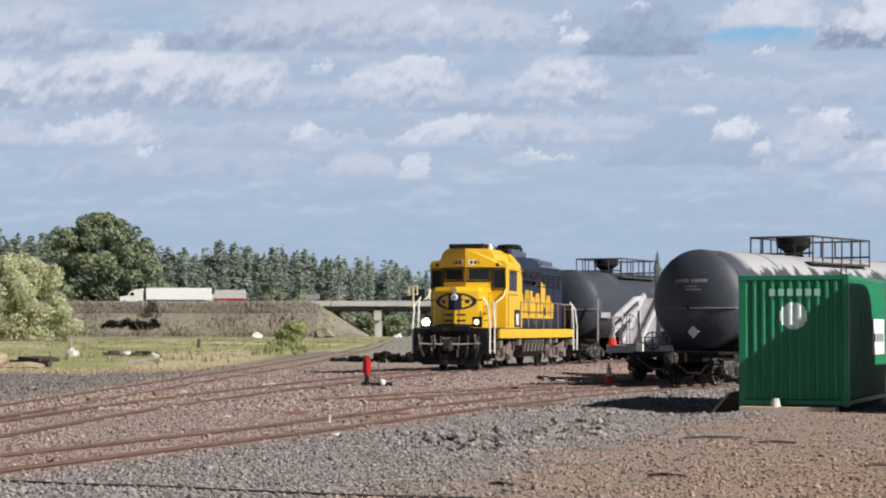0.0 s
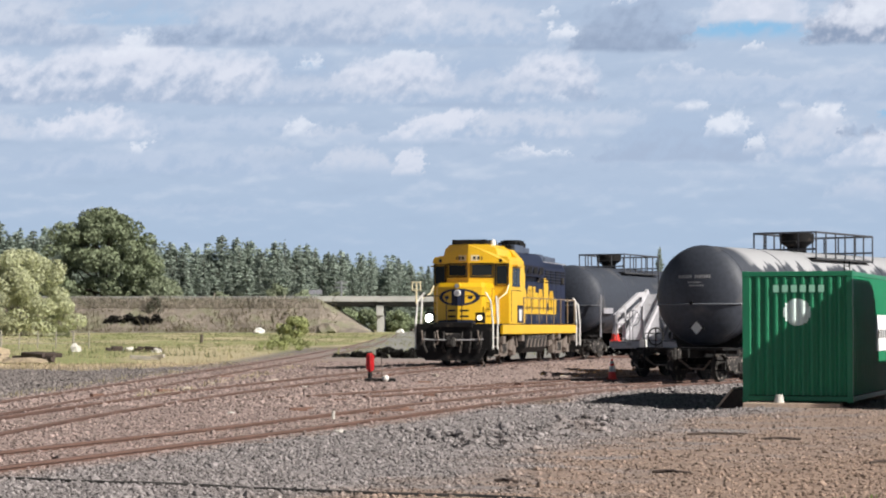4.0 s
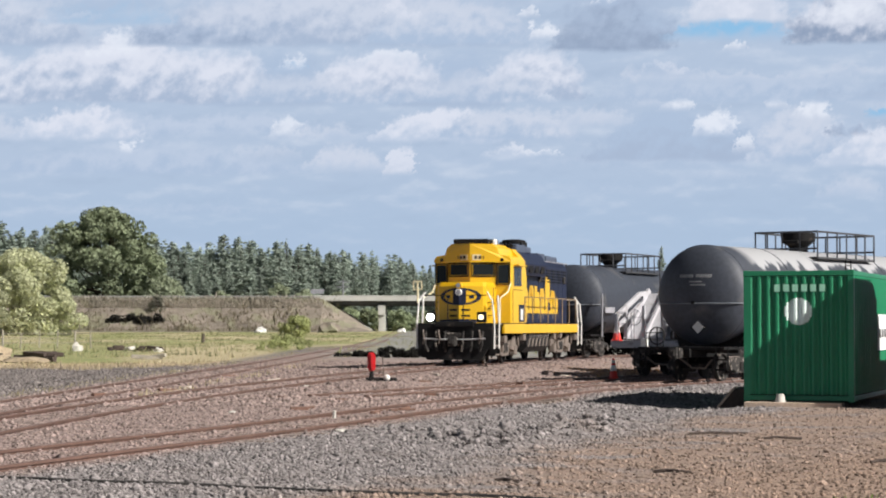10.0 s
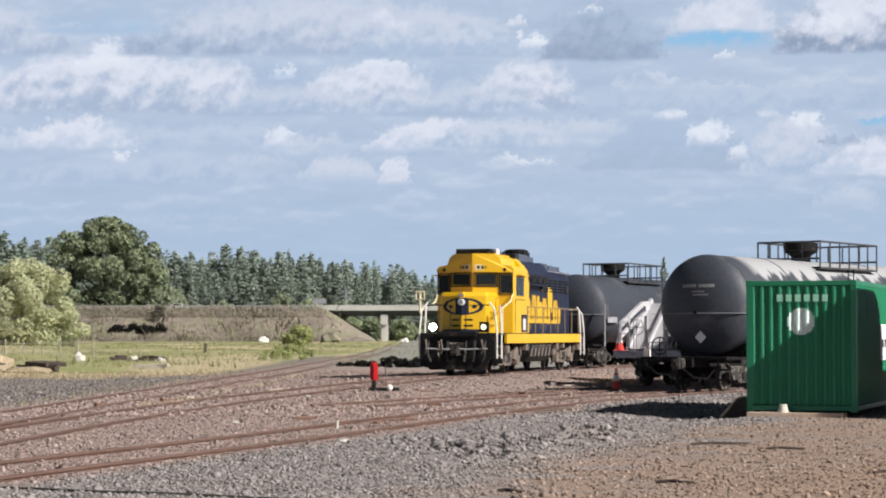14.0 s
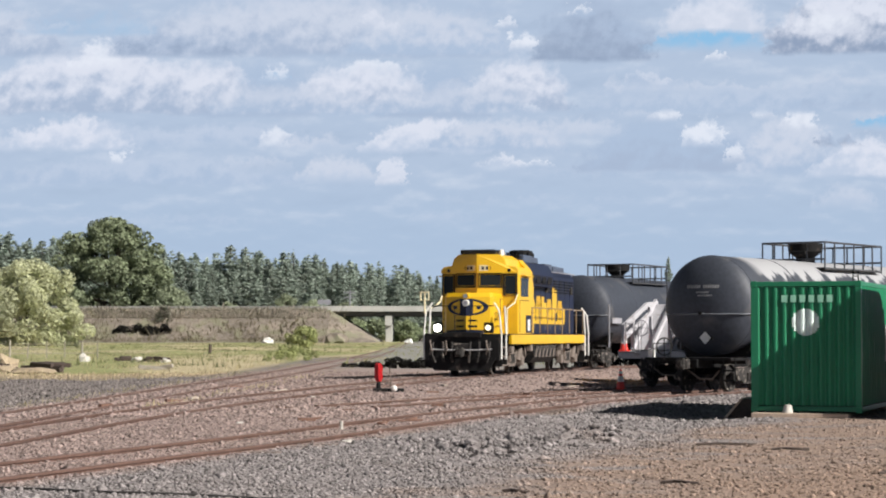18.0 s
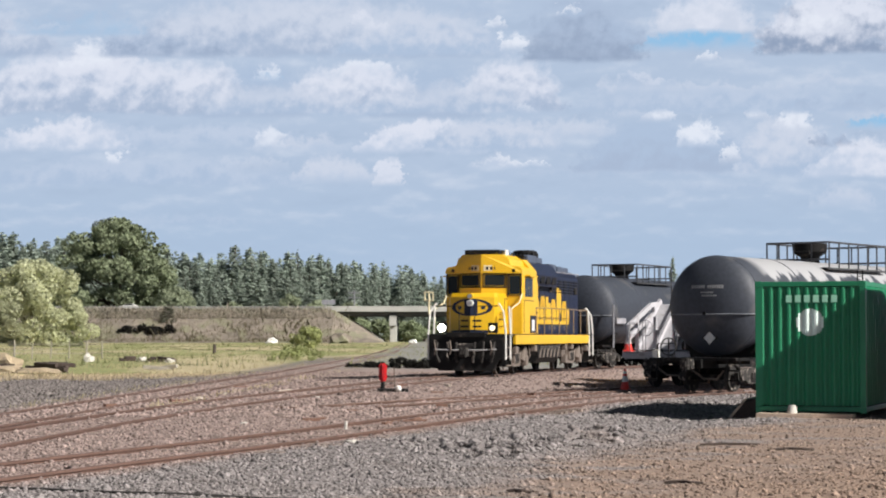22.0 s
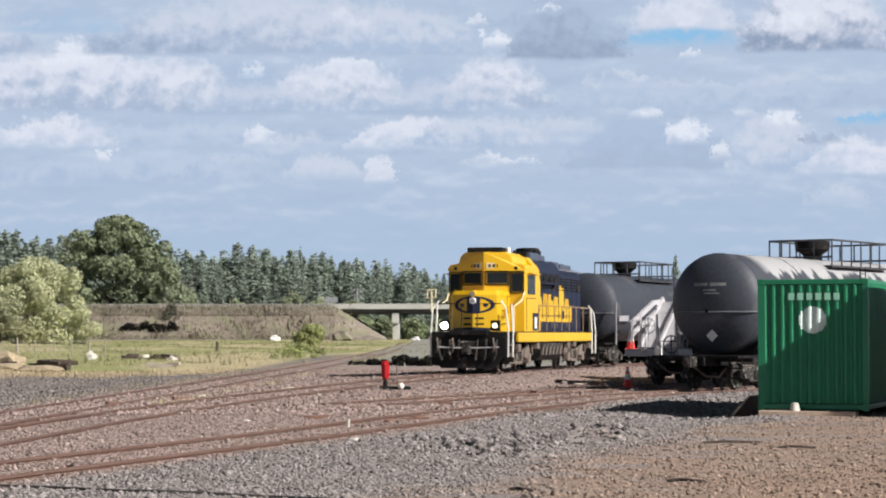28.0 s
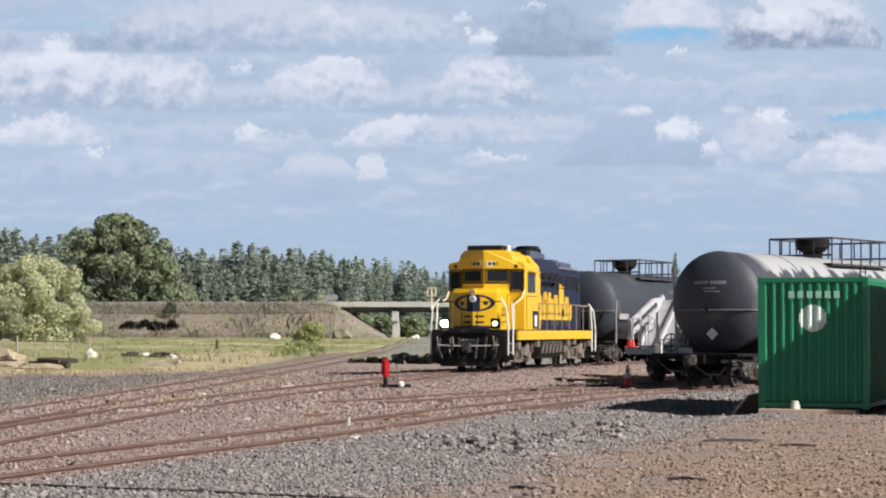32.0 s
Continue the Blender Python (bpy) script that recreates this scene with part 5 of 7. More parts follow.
        quadface(bm, [(0.0, 1.212, 1.62), (s * 0.84, front_y(0.84) - 0.008, 1.62), (s * 0.84, front_y(0.84) - 0.008, 1.68), (0.0, 1.212, 1.72)])
        P("nose_stripe", bm, BLUE, "", nose_ob)
    for z in (1.8, 2.02):
        for s in (-1, 1):
            bm = bm_new()
            quadface(bm, [(s * 0.08, front_y(0.08) - 0.01, z), (s * 0.4, front_y(0.4) - 0.01, z), (s * 0.4, front_y(0.4) - 0.01, z + 0.07), (s * 0.08, front_y(0.08) - 0.01, z + 0.07)])
            P("nose_step", bm, BLACK, "dark recessed step", nose_ob)
    # nose headlights, stacked
    for zz in (2.98, 2.72):
        bm = bm_new()
        rod(bm, (0, 1.3, zz), (0, 1.12, zz), 0.13, 0.12, 16)
        hl = P("headlight", bm, YELLOW if zz > 2.8 else WHITE)
        bm = bm_new()
        rod(bm, (0, 1.125, zz), (0, 1.11, zz), 0.085, seg=16)
        P("lens", bm, SILVER, "", hl, True)
    # ditch lights on the pilot deck
    for x, mt, rr in ((-0.98, LAMP_WHITE, 0.14), (0.98, LAMP_WARM, 0.1)):
        bm = bm_new()
        box(bm, x - 0.17, x + 0.17, 0.74, 0.95, 1.58, 1.98, 0.03)
        dl = P("ditch_light", bm, BLACK)
        bm = bm_new()
        rod(bm, (x, 0.745, 1.78), (x, 0.715, 1.78), rr, seg=20)
        P("lens", bm, mt, "glowing white lamp lens", dl)
    # cab
    bm = bm_new()
    plan = [(0, 2.9), (0.95, 3.22), (1.5, 3.3), (1.53, 3.4), (1.53, 5.55), (-1.53, 5.55), (-1.53, 3.4), (-1.5, 3.3), (-0.95, 3.22)]
    prism(bm, plan, 1.56, 3.98, "z")
    cab = P("cab", bm, YELLOW, "yellow cab")
    bm = bm_new()
    half = [(0.0, 3.9), (1.535, 3.9), (1.535, 4.02), (1.44, 4.14), (1.08, 4.2), (1.0, 4.46), (0.8, 4.62), (0.0, 4.62)]
    fronts, backs = [], []
    for sg in (1, -1):   # the roof's front comes to the same shallow prow as the windows
        fronts.append([bm.verts.new((sg * x, 2.86 + 0.32 * min(x, 0.95) / 0.95 + 0.08 * max(0.0, x - 0.95) / 0.55, z)) for x, z in half])
        backs.append([bm.verts.new((sg * x, 5.7, z)) for x, z in half])
        f_, b_ = fronts[-1], backs[-1]
        bm.faces.new(f_), bm.faces.new(b_)
        for i in range(len(half) - 1):
            bm.faces.new((f_[i], f_[i + 1], b_[i + 1], b_[i]))
    bmesh.ops.remove_doubles(bm, verts=bm.verts, dist=0.001)
    bmesh.ops.recalc_face_normals(bm, faces=bm.faces)
    P("cab_roof", bm, YELLOW, "", cab)
    bm = bm_new()
    box(bm, -0.78, 0.62, 3.3, 5.0, 4.6, 4.82, 0.05)
    P("roof_unit", bm, BLACK, "dark air-conditioning unit on the cab roof")
    for sg in (-1, 1):
        bm = bm_new()
        prism(bm, [(sg * 0.1, 2.83 + 0.034), (sg * 0.82, 2.83 + 0.276), (sg * 0.82, 2.95 + 0.276), (sg * 0.1, 2.95 + 0.034)], 3.98, 4.2, "z")
        nb = P("number_board", bm, BOARD, "pale number board", cab)
        for k in range(4):
            bm = bm_new()
            x0, x1 = 0.18 + 0.15 * k, 0.28 + 0.15 * k
            quadface(bm, [(sg * x, 2.822 + 0.3368 * x, z) for x, z in ((x0, 4.03), (x1, 4.03), (x1, 4.15), (x0, 4.15))])
            P("board_bar", bm, GRIME, "", nb)
    bm = bm_new()
    lathe(bm, [(0.11, 4.6), (0.11, 4.68), (0.08, 4.8), (0.0, 4.83)], (0.8, 3.6, 0), "z", 14)
    P("roof_beacon", bm, WHITE, "small white roof beacon", cab, True)
    for s in (-1, 1):   # classification lamps, grab irons and seams on the nose and cab front
        bm = bm_new()
        rod(bm, (s * 1.2, 3.24, 4.0), (s * 1.2, 3.16, 4.0), 0.07, seg=12)
        P("class_lamp", bm, BLACK, "", cab)
        for z in (1.85, 2.1, 2.35):
            bm = bm_new()
            pipe(bm, [(s * 0.97, 1.85, z), (s * 1.04, 1.85, z), (s * 1.04, 2.3, z), (s * 0.97, 2.3, z)], 0.018, 5)
            P("grab_iron", bm, BLACK, "", nose_ob)
        bm = bm_new()
        pipe(bm, [(s * 0.955, 2.75, 1.6), (s * 0.955, 2.75, 2.9), (s * 0.955, 3.2, 2.9)], 0.016, 5)
        P("door_seam", bm, BLUE, "", nose_ob)
        bm = bm_new()
        pipe(bm, [(s * 1.535, 3.55, 1.62), (s * 1.535, 3.55, 2.85), (s * 1.535, 5.2, 2.85)], 0.016, 5)
        P("panel_seam", bm, GRIME, "", cab)
        bm = bm_new()
        pipe(bm, [(s * 1.47, 5.6, 3.2), (s * 1.47, 5.6, 2.4), (s * 1.47, 6.25, 2.4)], 0.018, 5)
        P("panel_seam", bm, GRIME, "", cab)
        bm = bm_new()
        box(bm, min(s * 0.2, s * 0.72), max(s * 0.2, s * 0.72), 1.02, 1.16, 1.56, 1.62)
        P("footboard", bm, DUST)
    for k, (x0, x1, z0, z1, fy) in enumerate(((0.12, 0.86, 3.42, 3.83, 0), (-0.86, -0.12, 3.42, 3.83, 0), (1.04, 1.43, 3.1, 3.8, 1), (-1.43, -1.04, 3.1, 3.8, 1))):
        bm = bm_new()
        f = (lambda x: 2.9 + 0.32 * abs(x) / 0.95) if not fy else (lambda x: 3.22 + 0.08 * (abs(x) - 0.95) / 0.55)
        v = [bm.verts.new((x, f(x) - d, z)) for d in (0.015, -0.03) for x, z in ((x0, z0), (x1, z0), (x1, z1), (x0, z1))]
        bm.faces.new(v[:4]), bm.faces.new(v[4:][::-1])
        for i in range(4):
            bm.faces.new((v[i], v[i + 4], v[(i + 1) % 4 + 4], v[(i + 1) % 4]))
        w = P("window", bm, GLASS, "dark windscreen pane", cab)
        bm = bm_new()
        g = 0.05
        pipe(bm, [(x, f(x) - 0.012, z) for x, z in ((x0 - g, z0 - g), (x1 + g, z0 - g), (x1 + g, z1 + g), (x0 - g, z1 + g), (x0 - g, z0 - g))], 0.035, 5)
        P("gasket", bm, BLACK, "black rubber window gasket", w)
    for s in (-1, 1):
        for y0, y1 in ((3.75, 4.35), (4.42, 5.0)):
            bm = bm_new()
            box(bm, s * 1.53 - 0.015, s * 1.53 + 0.015, y0, y1, 3.0, 3.72, 0.004)
            P("window", bm, GLASS, "dark side window", cab)
        bm = bm_new()
        box(bm, min(s * 1.53, s * 1.75), max(s * 1.53, s * 1.75), 3.7, 5.05, 3.78, 3.83)
        P("awning", bm, YELLOW, "", cab)
    # long hood
    bm = bm_new()
    prof = [(-0.95, 1.56), (0.95, 1.56), (0.95, 3.95), (0.8, 4.22), (0.5, 4.32), (-0.5, 4.32), (-0.8, 4.22), (-0.95, 3.95)]
    prism(bm, prof, 5.55, 15.9, "y")
    hood = P("long_hood", bm, BLUE, "dark blue long hood")
    bm = bm_new()
    prism(bm, [(-1.2, 3.5), (1.2, 3.5), (1.3, 3.95), (1.05, 4.4), (0.6, 4.52), (-0.6, 4.52), (-1.05, 4.4), (-1.3, 3.95)], 6.25, 10.6, "y")
    P("blower_housing", bm, BLUE, "", hood)
    for y0, y1, w, z0, z1 in ((6.5, 8.1, 0.98, 4.4, 4.74), (8.3, 9.4, 0.9, 4.45, 4.7), (10.75, 12.1, 0.86, 4.2, 4.52), (12.4, 14.6, 0.82, 4.2, 4.46)):
        bm = bm_new()
        box(bm, -w, w, y0, y1, z0, z1, 0.06)
        P("roof_hatch", bm, HOODGREY, "dusty blue-grey roof hatch", hood)
    bm = bm_new()   # yellow fairing behind the cab
    prism(bm, [(-1.45, 1.58), (1.45, 1.58), (1.45, 3.5), (1.35, 4.1), (1.0, 4.5), (-1.0, 4.5), (-1.35, 4.1), (-1.45, 3.5)], 5.54, 6.3, "y")
    P("electrical_cabinet", bm, YELLOW, "yellow cabinet behind the cab")
    for y, rr, zz in ((7.6, 0.5, 4.5), (8.9, 0.5, 4.5), (11.6, 0.55, 4.32), (13.0, 0.55, 4.32), (14.4, 0.55, 4.32)):
        bm = bm_new()
        lathe(bm, [(rr, zz), (rr, zz + 0.16), (rr - 0.06, zz + 0.2), (rr - 0.08, zz + 0.12), (0.1, zz + 0.12), (0.0, zz + 0.15)], (0, y, 0), "z", 20)
        P("fan", bm, BLACK, "", hood)
    bm = bm_new()
    lathe(bm, [(0.42, 4.5), (0.42, 4.8), (0.5, 4.86), (0.5, 5.02), (0.35, 5.06), (0, 5.06)], (0, 10.0, 0), "z", 18)
    for k in range(5):
        box(bm, -0.5 + 0.22 * k, -0.42 + 0.22 * k, 9.5, 10.5, 4.7, 4.95)
    P("exhaust_stack", bm, BLACK, "dark exhaust hood", hood)
    for s in (-1, 1):   # grilles, hatches and grab rails high on the hood
        for k in range(5):
            bm = bm_new()
            y = 10.9 + 1.0 * k
            for q in range(5):
                box(bm, s * 0.955 - 0.03, s * 0.955 + 0.03, y, y + 0.8, 3.3 + 0.12 * q, 3.36 + 0.12 * q)
            P("radiator_grille", bm, BLACK, "", hood)
        for y in (6.5, 7.5, 8.5, 9.5):
            bm = bm_new()
            box(bm, s * 1.26 - 0.03, s * 1.26 + 0.03, y, y + 0.75, 3.62, 3.9, 0.01)
            P("inertial_filter", bm, BLACK, "", hood)
        bm = bm_new()
        pipe(bm, [(s * 0.9, 10.8, 4.1), (s * 1.05, 10.8, 4.18), (s * 1.05, 15.6, 4.18), (s * 0.9, 15.6, 4.1)], 0.025)
        P("roof_grab_rail", bm, SILVER, "", hood)
        for y in (7.2, 10.4, 15.0):
            bm = bm_new()
            box(bm, s * 0.98 - 0.06, s * 0.98 + 0.06, y, y + 0.3, 2.0 + 1.3 * (y > 9), 2.3 + 1.3 * (y > 9), 0.02)
            P("junction_box", bm, GRIME, "", hood)
    # big yellow lettering-like bars on the hood side, no words
    rnd = random.Random(4)
    for s in (-1, 1):
        bm = bm_new()
        box(bm, s * 0.975 - 0.006, s * 0.975 + 0.006, 6.7, 13.9, 1.97, 2.1)
        P("hood_stripe", bm, YELLOW, "thin yellow stripe under the lettering shapes", hood)
        for shape in LETTER_SHAPES:
            bm = bm_new()
            for line in shape:
                for (y0, z0), (y1, z1) in zip(line, line[1:]):
                    d = Vector((0, y1 - y0, z1 - z0)).normalized()
                    side = Vector((0, -d.z, d.y)) * (0.12 + 0.11 * abs(d.z))
                    p0, p1 = Vector((s * 0.978, y0, z0)) - d * 0.06, Vector((s * 0.978, y1, z1)) + d * 0.06
                    quadface(bm, [p0 - side, p1 - side, p1 + side, p0 + side])
            P("lettering_shape", bm, YELLOW, "bold yellow lettering shape", hood)
        bm = bm_new()
        for k in range(16):
            box(bm, s * 0.952 - 0.004, s * 0.952 + 0.004, 6.7 + k * 0.57, 7.1 + k * 0.57, 1.72, 1.95)
        P("hood_door_louvres", bm, DUST, "pale dusty louvres", hood)
        for k in range(10):
            bm = bm_new()
            box(bm, s * 0.955 - 0.02, s * 0.955 + 0.02, 6.75 + k * 0.92, 7.6 + k * 0.92, 1.62, 3.35, 0.01)
            for v in bm.verts:
                v.co.x = s * (abs(v.co.x) - 0.016)
            P("hood_door", bm, BLUE, "", hood)
        bm = bm_new()
        box(bm, s * 1.535 - 0.01, s * 1.535 + 0.01, 4.6, 5.5, 1.6, 2.28)
        bx = P("cabinet_door", bm, BLUE, "dark blue cabinet door")
        bm = bm_new()
        box(bm, s * 1.55 - 0.006, s * 1.55 + 0.006, 4.85, 5.25, 1.68, 2.12)
        P("notice", bm, WHITE, "white notice plate", bx)
    # handrails: white corner stanchions, yellow at the walkway
    for e, y in ((-1, 0.72), (1, 16.45)):
        for s in (-1, 1):
            bm = bm_new()
            pipe(bm, [(s * 1.5, y, 0.6), (s * 1.5, y, 1.6), (s * 1.42, y + 0.02 * e, 2.4), (s * 1.2, y + 0.1 * -e, 2.72)], 0.035)
            P("corner_handrail", bm, WHITE, "white corner handrail")
            bm = bm_new()
            pipe(bm, [(s * 1.5, y - 0.72 * e, 0.6), (s * 1.5, y - 0.72 * e, 1.6), (s * 1.45, y - 0.72 * e, 2.6)], 0.035)
            P("corner_handrail", bm, WHITE, "white corner handrail")
            bm = bm_new()
            pipe(bm, [(s * 1.2, y, 2.6), (s * 0.3, y, 2.6), (s * 0.3, y, 1.55)], 0.022)
            P("end_railing", bm, WHITE if e > 0 else BLACK)
    for s in (-1, 1):
        bm = bm_new()
        pipe(bm, [(s * 1.48, 5.7, 2.6), (s * 1.48, 15.4, 2.6)], 0.022)
        P("handrail", bm, TANRAIL)
        for k in range(8):
            bm = bm_new()
            rod(bm, (s * 1.48, 5.9 + 1.35 * k, 1.5), (s * 1.48, 5.9 + 1.35 * k, 2.6), 0.022, seg=6)
            P("stanchion", bm, TANRAIL)
        bm = bm_new()
        pipe(bm, [(s * 1.5, 1.6, 1.5), (s * 1.5, 1.6, 2.5), (s * 1.5, 2.9, 2.75), (s * 1.5, 3.35, 3.1)], 0.03)
        P("nose_handrail", bm, CREAM)
    # signal flag board beside the left end
    bm = bm_new()
    rod(bm, (-1.46, 0.66, 2.3), (-1.46, 0.66, 3.1), 0.035)
    pipe(bm, [(-1.62, 0.66, 2.82), (-1.3, 0.66, 2.82), (-1.3, 0.66, 3.12), (-1.62, 0.66, 3.12), (-1.62, 0.66, 2.82)], 0.035)
    P("marker_bracket", bm, CREAM, "cream square bracket on the corner rail")
    # fuel tank and air reservoirs
    bm = bm_new()
    prism(bm, [(-1.2, 0.4), (1.2, 0.4), (1.42, 0.62), (1.42, 1.14), (-1.42, 1.14), (-1.42, 0.62)], 6.3, 10.4, "y")
    tank_ob = P("fuel_tank", bm, BLACK, "grimy dark fuel tank")
    for s in (-1, 1):
        for k in range(6):
            bm = bm_new()
            y = 6.6 + 0.62 * k
            prism(bm, [(y, 0.62), (y + 0.14, 0.62), (y + 0.5, 1.1), (y + 0.36, 1.1)], s * 1.43 - 0.02, s * 1.43 + 0.02, "x")
            P("tank_rib", bm, DUST, "dusty slanting rib", tank_ob)
        for y, z in ((5.6, 1.0), (11.0, 1.02), (2.4, 0.95), (15.2, 0.95), (12.2, 1.05)):
            bm = bm_new()
            box(bm, s * 1.4 - 0.1, s * 1.4 + 0.1, y, y + 0.4, z - 0.13, z + 0.13, 0.03)
            P("sand_box", bm, DUST, "pale dusty box under the walkway")
        for y in (2.0, 5.3, 11.8, 15.0):
            bm = bm_new()
            pipe(bm, [(s * 1.3, y, 1.15), (s * 1.32, y + 0.1, 0.7), (s * 1.0, y + 0.25, 0.25)], 0.04)
            P("sand_pipe", bm, DUST, "dusty sand pipe")
    for s in (-1, 1):
        bm = bm_new()
        rod(bm, (s * 1.3, 6.6, 1.02), (s * 1.3, 10.1, 1.02), 0.16, seg=14)
        P("air_reservoir", bm, GRIME)
    # trucks
    for yc in (3.65, 13.4):
        bm = bm_new()
        box(bm, -0.6, 0.6, yc - 1.3, yc + 1.3, 0.5, 1.0, 0.03)
        P("truck_bolster", bm, BLACK)
        for s in (-1, 1):
            bm = bm_new()
            prism(bm, [(yc - 1.9, 0.62), (yc - 1.9, 0.92), (yc - 1.0, 1.0), (yc - 0.6, 0.8), (yc + 0.6, 0.8), (yc + 1.0, 1.0), (yc + 1.9, 0.92), (yc + 1.9, 0.62), (yc + 0.9, 0.55), (yc + 0.5, 0.3), (yc - 0.5, 0.3), (yc - 0.9, 0.55)], s * 1.12 - 0.08, s * 1.12 + 0.08, "x")
            P("truck_frame", bm, DUST, "pale dusty truck frame")
            for y in (-1.37, 1.37):
                wheel(t, s * 0.753, yc + y, 0.51)
                bm = bm_new()
                box(bm, s * 1.2 - 0.12, s * 1.2 + 0.12, yc + y - 0.22, yc + y + 0.22, 0.32, 0.7, 0.04)
                P("journal_box", bm, DUST)
                bm = bm_new()
                rod(bm, (s * 1.24, yc + y * 0.55, 0.5), (s * 1.24, yc + y * 0.8, 1.05), 0.12, seg=10)
                P("brake_cylinder", bm, DUST)
            for k in (-0.2, 0.2):
                bm = bm_new()
                rod(bm, (s * 1.18, yc + k, 0.42), (s * 1.18, yc + k, 0.78), 0.1, seg=10)
                P("spring", bm, GRIME)
    # horn and bell
    bm = bm_new()
    for k in (-0.12, 0.0, 0.12):
        rod(bm, (0.9 + k, 5.9, 4.6), (0.9 + k, 5.4, 4.62), 0.03, 0.08, 10)
    rod(bm, (0.9, 5.9, 4.4), (0.9, 5.9, 4.62), 0.03)
    P("horn", bm, BLACK)
    # the rear half is a little longer: stretch long parts, shift short ones
    for ob in t.children_recursive:
        vs = ob.data.vertices
        lo, hi = min(v.co.y for v in vs), max(v.co.y for v in vs)
        for v in vs:
            ref = (lo + hi) / 2 if hi - lo < 4.2 and lo > 6.0 else v.co.y
            v.co.y += max(0.0, ref - 6.3) * 0.06


locomotive(on_track(0.81, 77.5, 0.3, 15.6))


# ---- freight containers ----
def container(m, label, wid=2.44, length=6.06, height=2.9, material=GREEN, logo=True):
    t = thing("freight_container", m, label, "container", "green containers")
    def corrugated(n, x0, x1, z0, z1, depth):
        """Panel in the x-z plane whose outer face is at y = 0; troughs go to +depth."""
        bm = bm_new()
        pitch = (x1 - x0) / n
        line = []
        for k in range(n):
            a = x0 + k * pitch
            line += [(a, 0), (a + pitch * 0.22, 0), (a + pitch * 0.55, depth), (a + pitch * 0.72, depth)]
        line.append((x1, 0))
        lo, hi = [bm.verts.new((x, y, z0)) for x, y in line], [bm.verts.new((x, y, z1)) for x, y in line]
        for i in range(len(line) - 1):
            bm.faces.new((lo[i], lo[i + 1], hi[i + 1], hi[i]))
        bl = [bm.verts.new((x, 0.1, z)) for x, z in ((x0, z0), (x1, z0), (x1, z1), (x0, z1))]
        bm.faces.new(bl[::-1])
        return bm
    end = part("end_panel", corrugated(11, 0.12, wid - 0.12, 0.16, height - 0.12, 0.058), material, t)
    far = part("end_panel", corrugated(11, 0.12, wid - 0.12, 0.16, height - 0.12, 0.058), material, t)
    far.matrix_local = pose(wid, length, 0, 0, 0, 180)
    for k in (0, 1):
        side = part("side_panel", corrugated(22, 0.12, length - 0.12, 0.16, height - 0.1, 0.04), material, t)
        side.matrix_local = pose(wid, 0, 0, 0, 0, 90) if k else pose(0, length, 0, 0, 0, -90)
    bm = bm_new()
    box(bm, 0.03, wid - 0.03, 0.07, length - 0.07, height - 0.06, height - 0.02)
    part("roof", bm, ROOFGREY, t, "weathered pale roof")
    bm = bm_new()
    box(bm, 0.03, wid - 0.03, 0.07, length - 0.07, 0.06, 0.16)
    part("floor", bm, BLACK, t)
    for x in (0, wid - 0.13):
        for y in (0, length - 0.13):
            bm = bm_new()
            box(bm, x, x + 0.13, y, y + 0.13, 0.13, height - 0.12, 0.01)
            part("corner_post", bm, material, t)
            for z in (0, height - 0.12):
                bm = bm_new()
                box(bm, x - 0.005, x + 0.135, y - 0.005, y + 0.135, z, z + 0.13, 0.008)
                part("corner_casting", bm, material, t)
    for y in (0.0, length - 0.1):
        for z in (0.03, height - 0.11):
            bm = bm_new()
            box(bm, 0.13, wid - 0.13, y, y + 0.1, z, z + 0.11, 0.01)
            part("end_rail", bm, material, t)
    for x in (0.0, wid - 0.08):
        for z in (0.03, height - 0.1):
            bm = bm_new()
            box(bm, x, x + 0.08, 0.13, length - 0.13, z, z + 0.1, 0.01)
            part("side_rail", bm, material, t)
    if logo:
        pitch = (wid - 0.24) / 11
        def stripes(bm, cx, cz, rx, rz, hole):
            """Paint on the panel that follows ridges and troughs."""
            for k in range(11):
                a = 0.12 + k * pitch
                for x0, x1, y0, y1 in ((a, a + pitch * 0.22, -0.004, -0.004), (a + pitch * 0.22, a + pitch * 0.55, -0.004, 0.054), (a + pitch * 0.55, a + pitch * 0.72, 0.054, 0.054), (a + pitch * 0.72, a + pitch, 0.054, -0.004)):
                    xm = (x0 + x1) / 2
                    d = (xm - cx) / rx
                    if abs(d) >= 1:
                        continue
                    h = rz * math.sqrt(1 - d * d)
                    inner = 0 if abs(d) > hole else h * hole * 0.8
                    for z0, z1 in (((cz - h, cz - inner), (cz + inner, cz + h)) if inner else ((cz - h, cz + h),)):
                        quadface(bm, [(x0, y0, z0), (x1, y1, z0), (x1, y1, z1), (x0, y0, z1)])
        bm = bm_new()
        stripes(bm, 1.22, height - 0.9, 0.3, 0.3, 0.0)
        part("logo_disc", bm, LOGOWHITE, end, "white disc-shaped logo")
        for k in range(6):
            bm = bm_new()
            a = 0.12 + (3 + k) * pitch
            box(bm, a - 0.03, a + pitch * 0.5, -0.008, -0.002, height - 0.46, height - 0.3)
            part("marking", bm, MARKGREEN, end, "pale marking bar")
        bm = bm_new()
        box(bm, wid + 0.002, wid + 0.01, 3.75, 5.7, 1.1, 1.95)
        panel = part("side_sign", bm, TRAILER, t, "white sign on the sunlit side")
        for k in range(4):
            bm = bm_new()
            box(bm, wid + 0.01, wid + 0.014, 3.95 + 0.42 * k, 4.2 + 0.42 * k, 1.4, 1.6)
            part("sign_mark", bm, GRIME, panel)
    return t


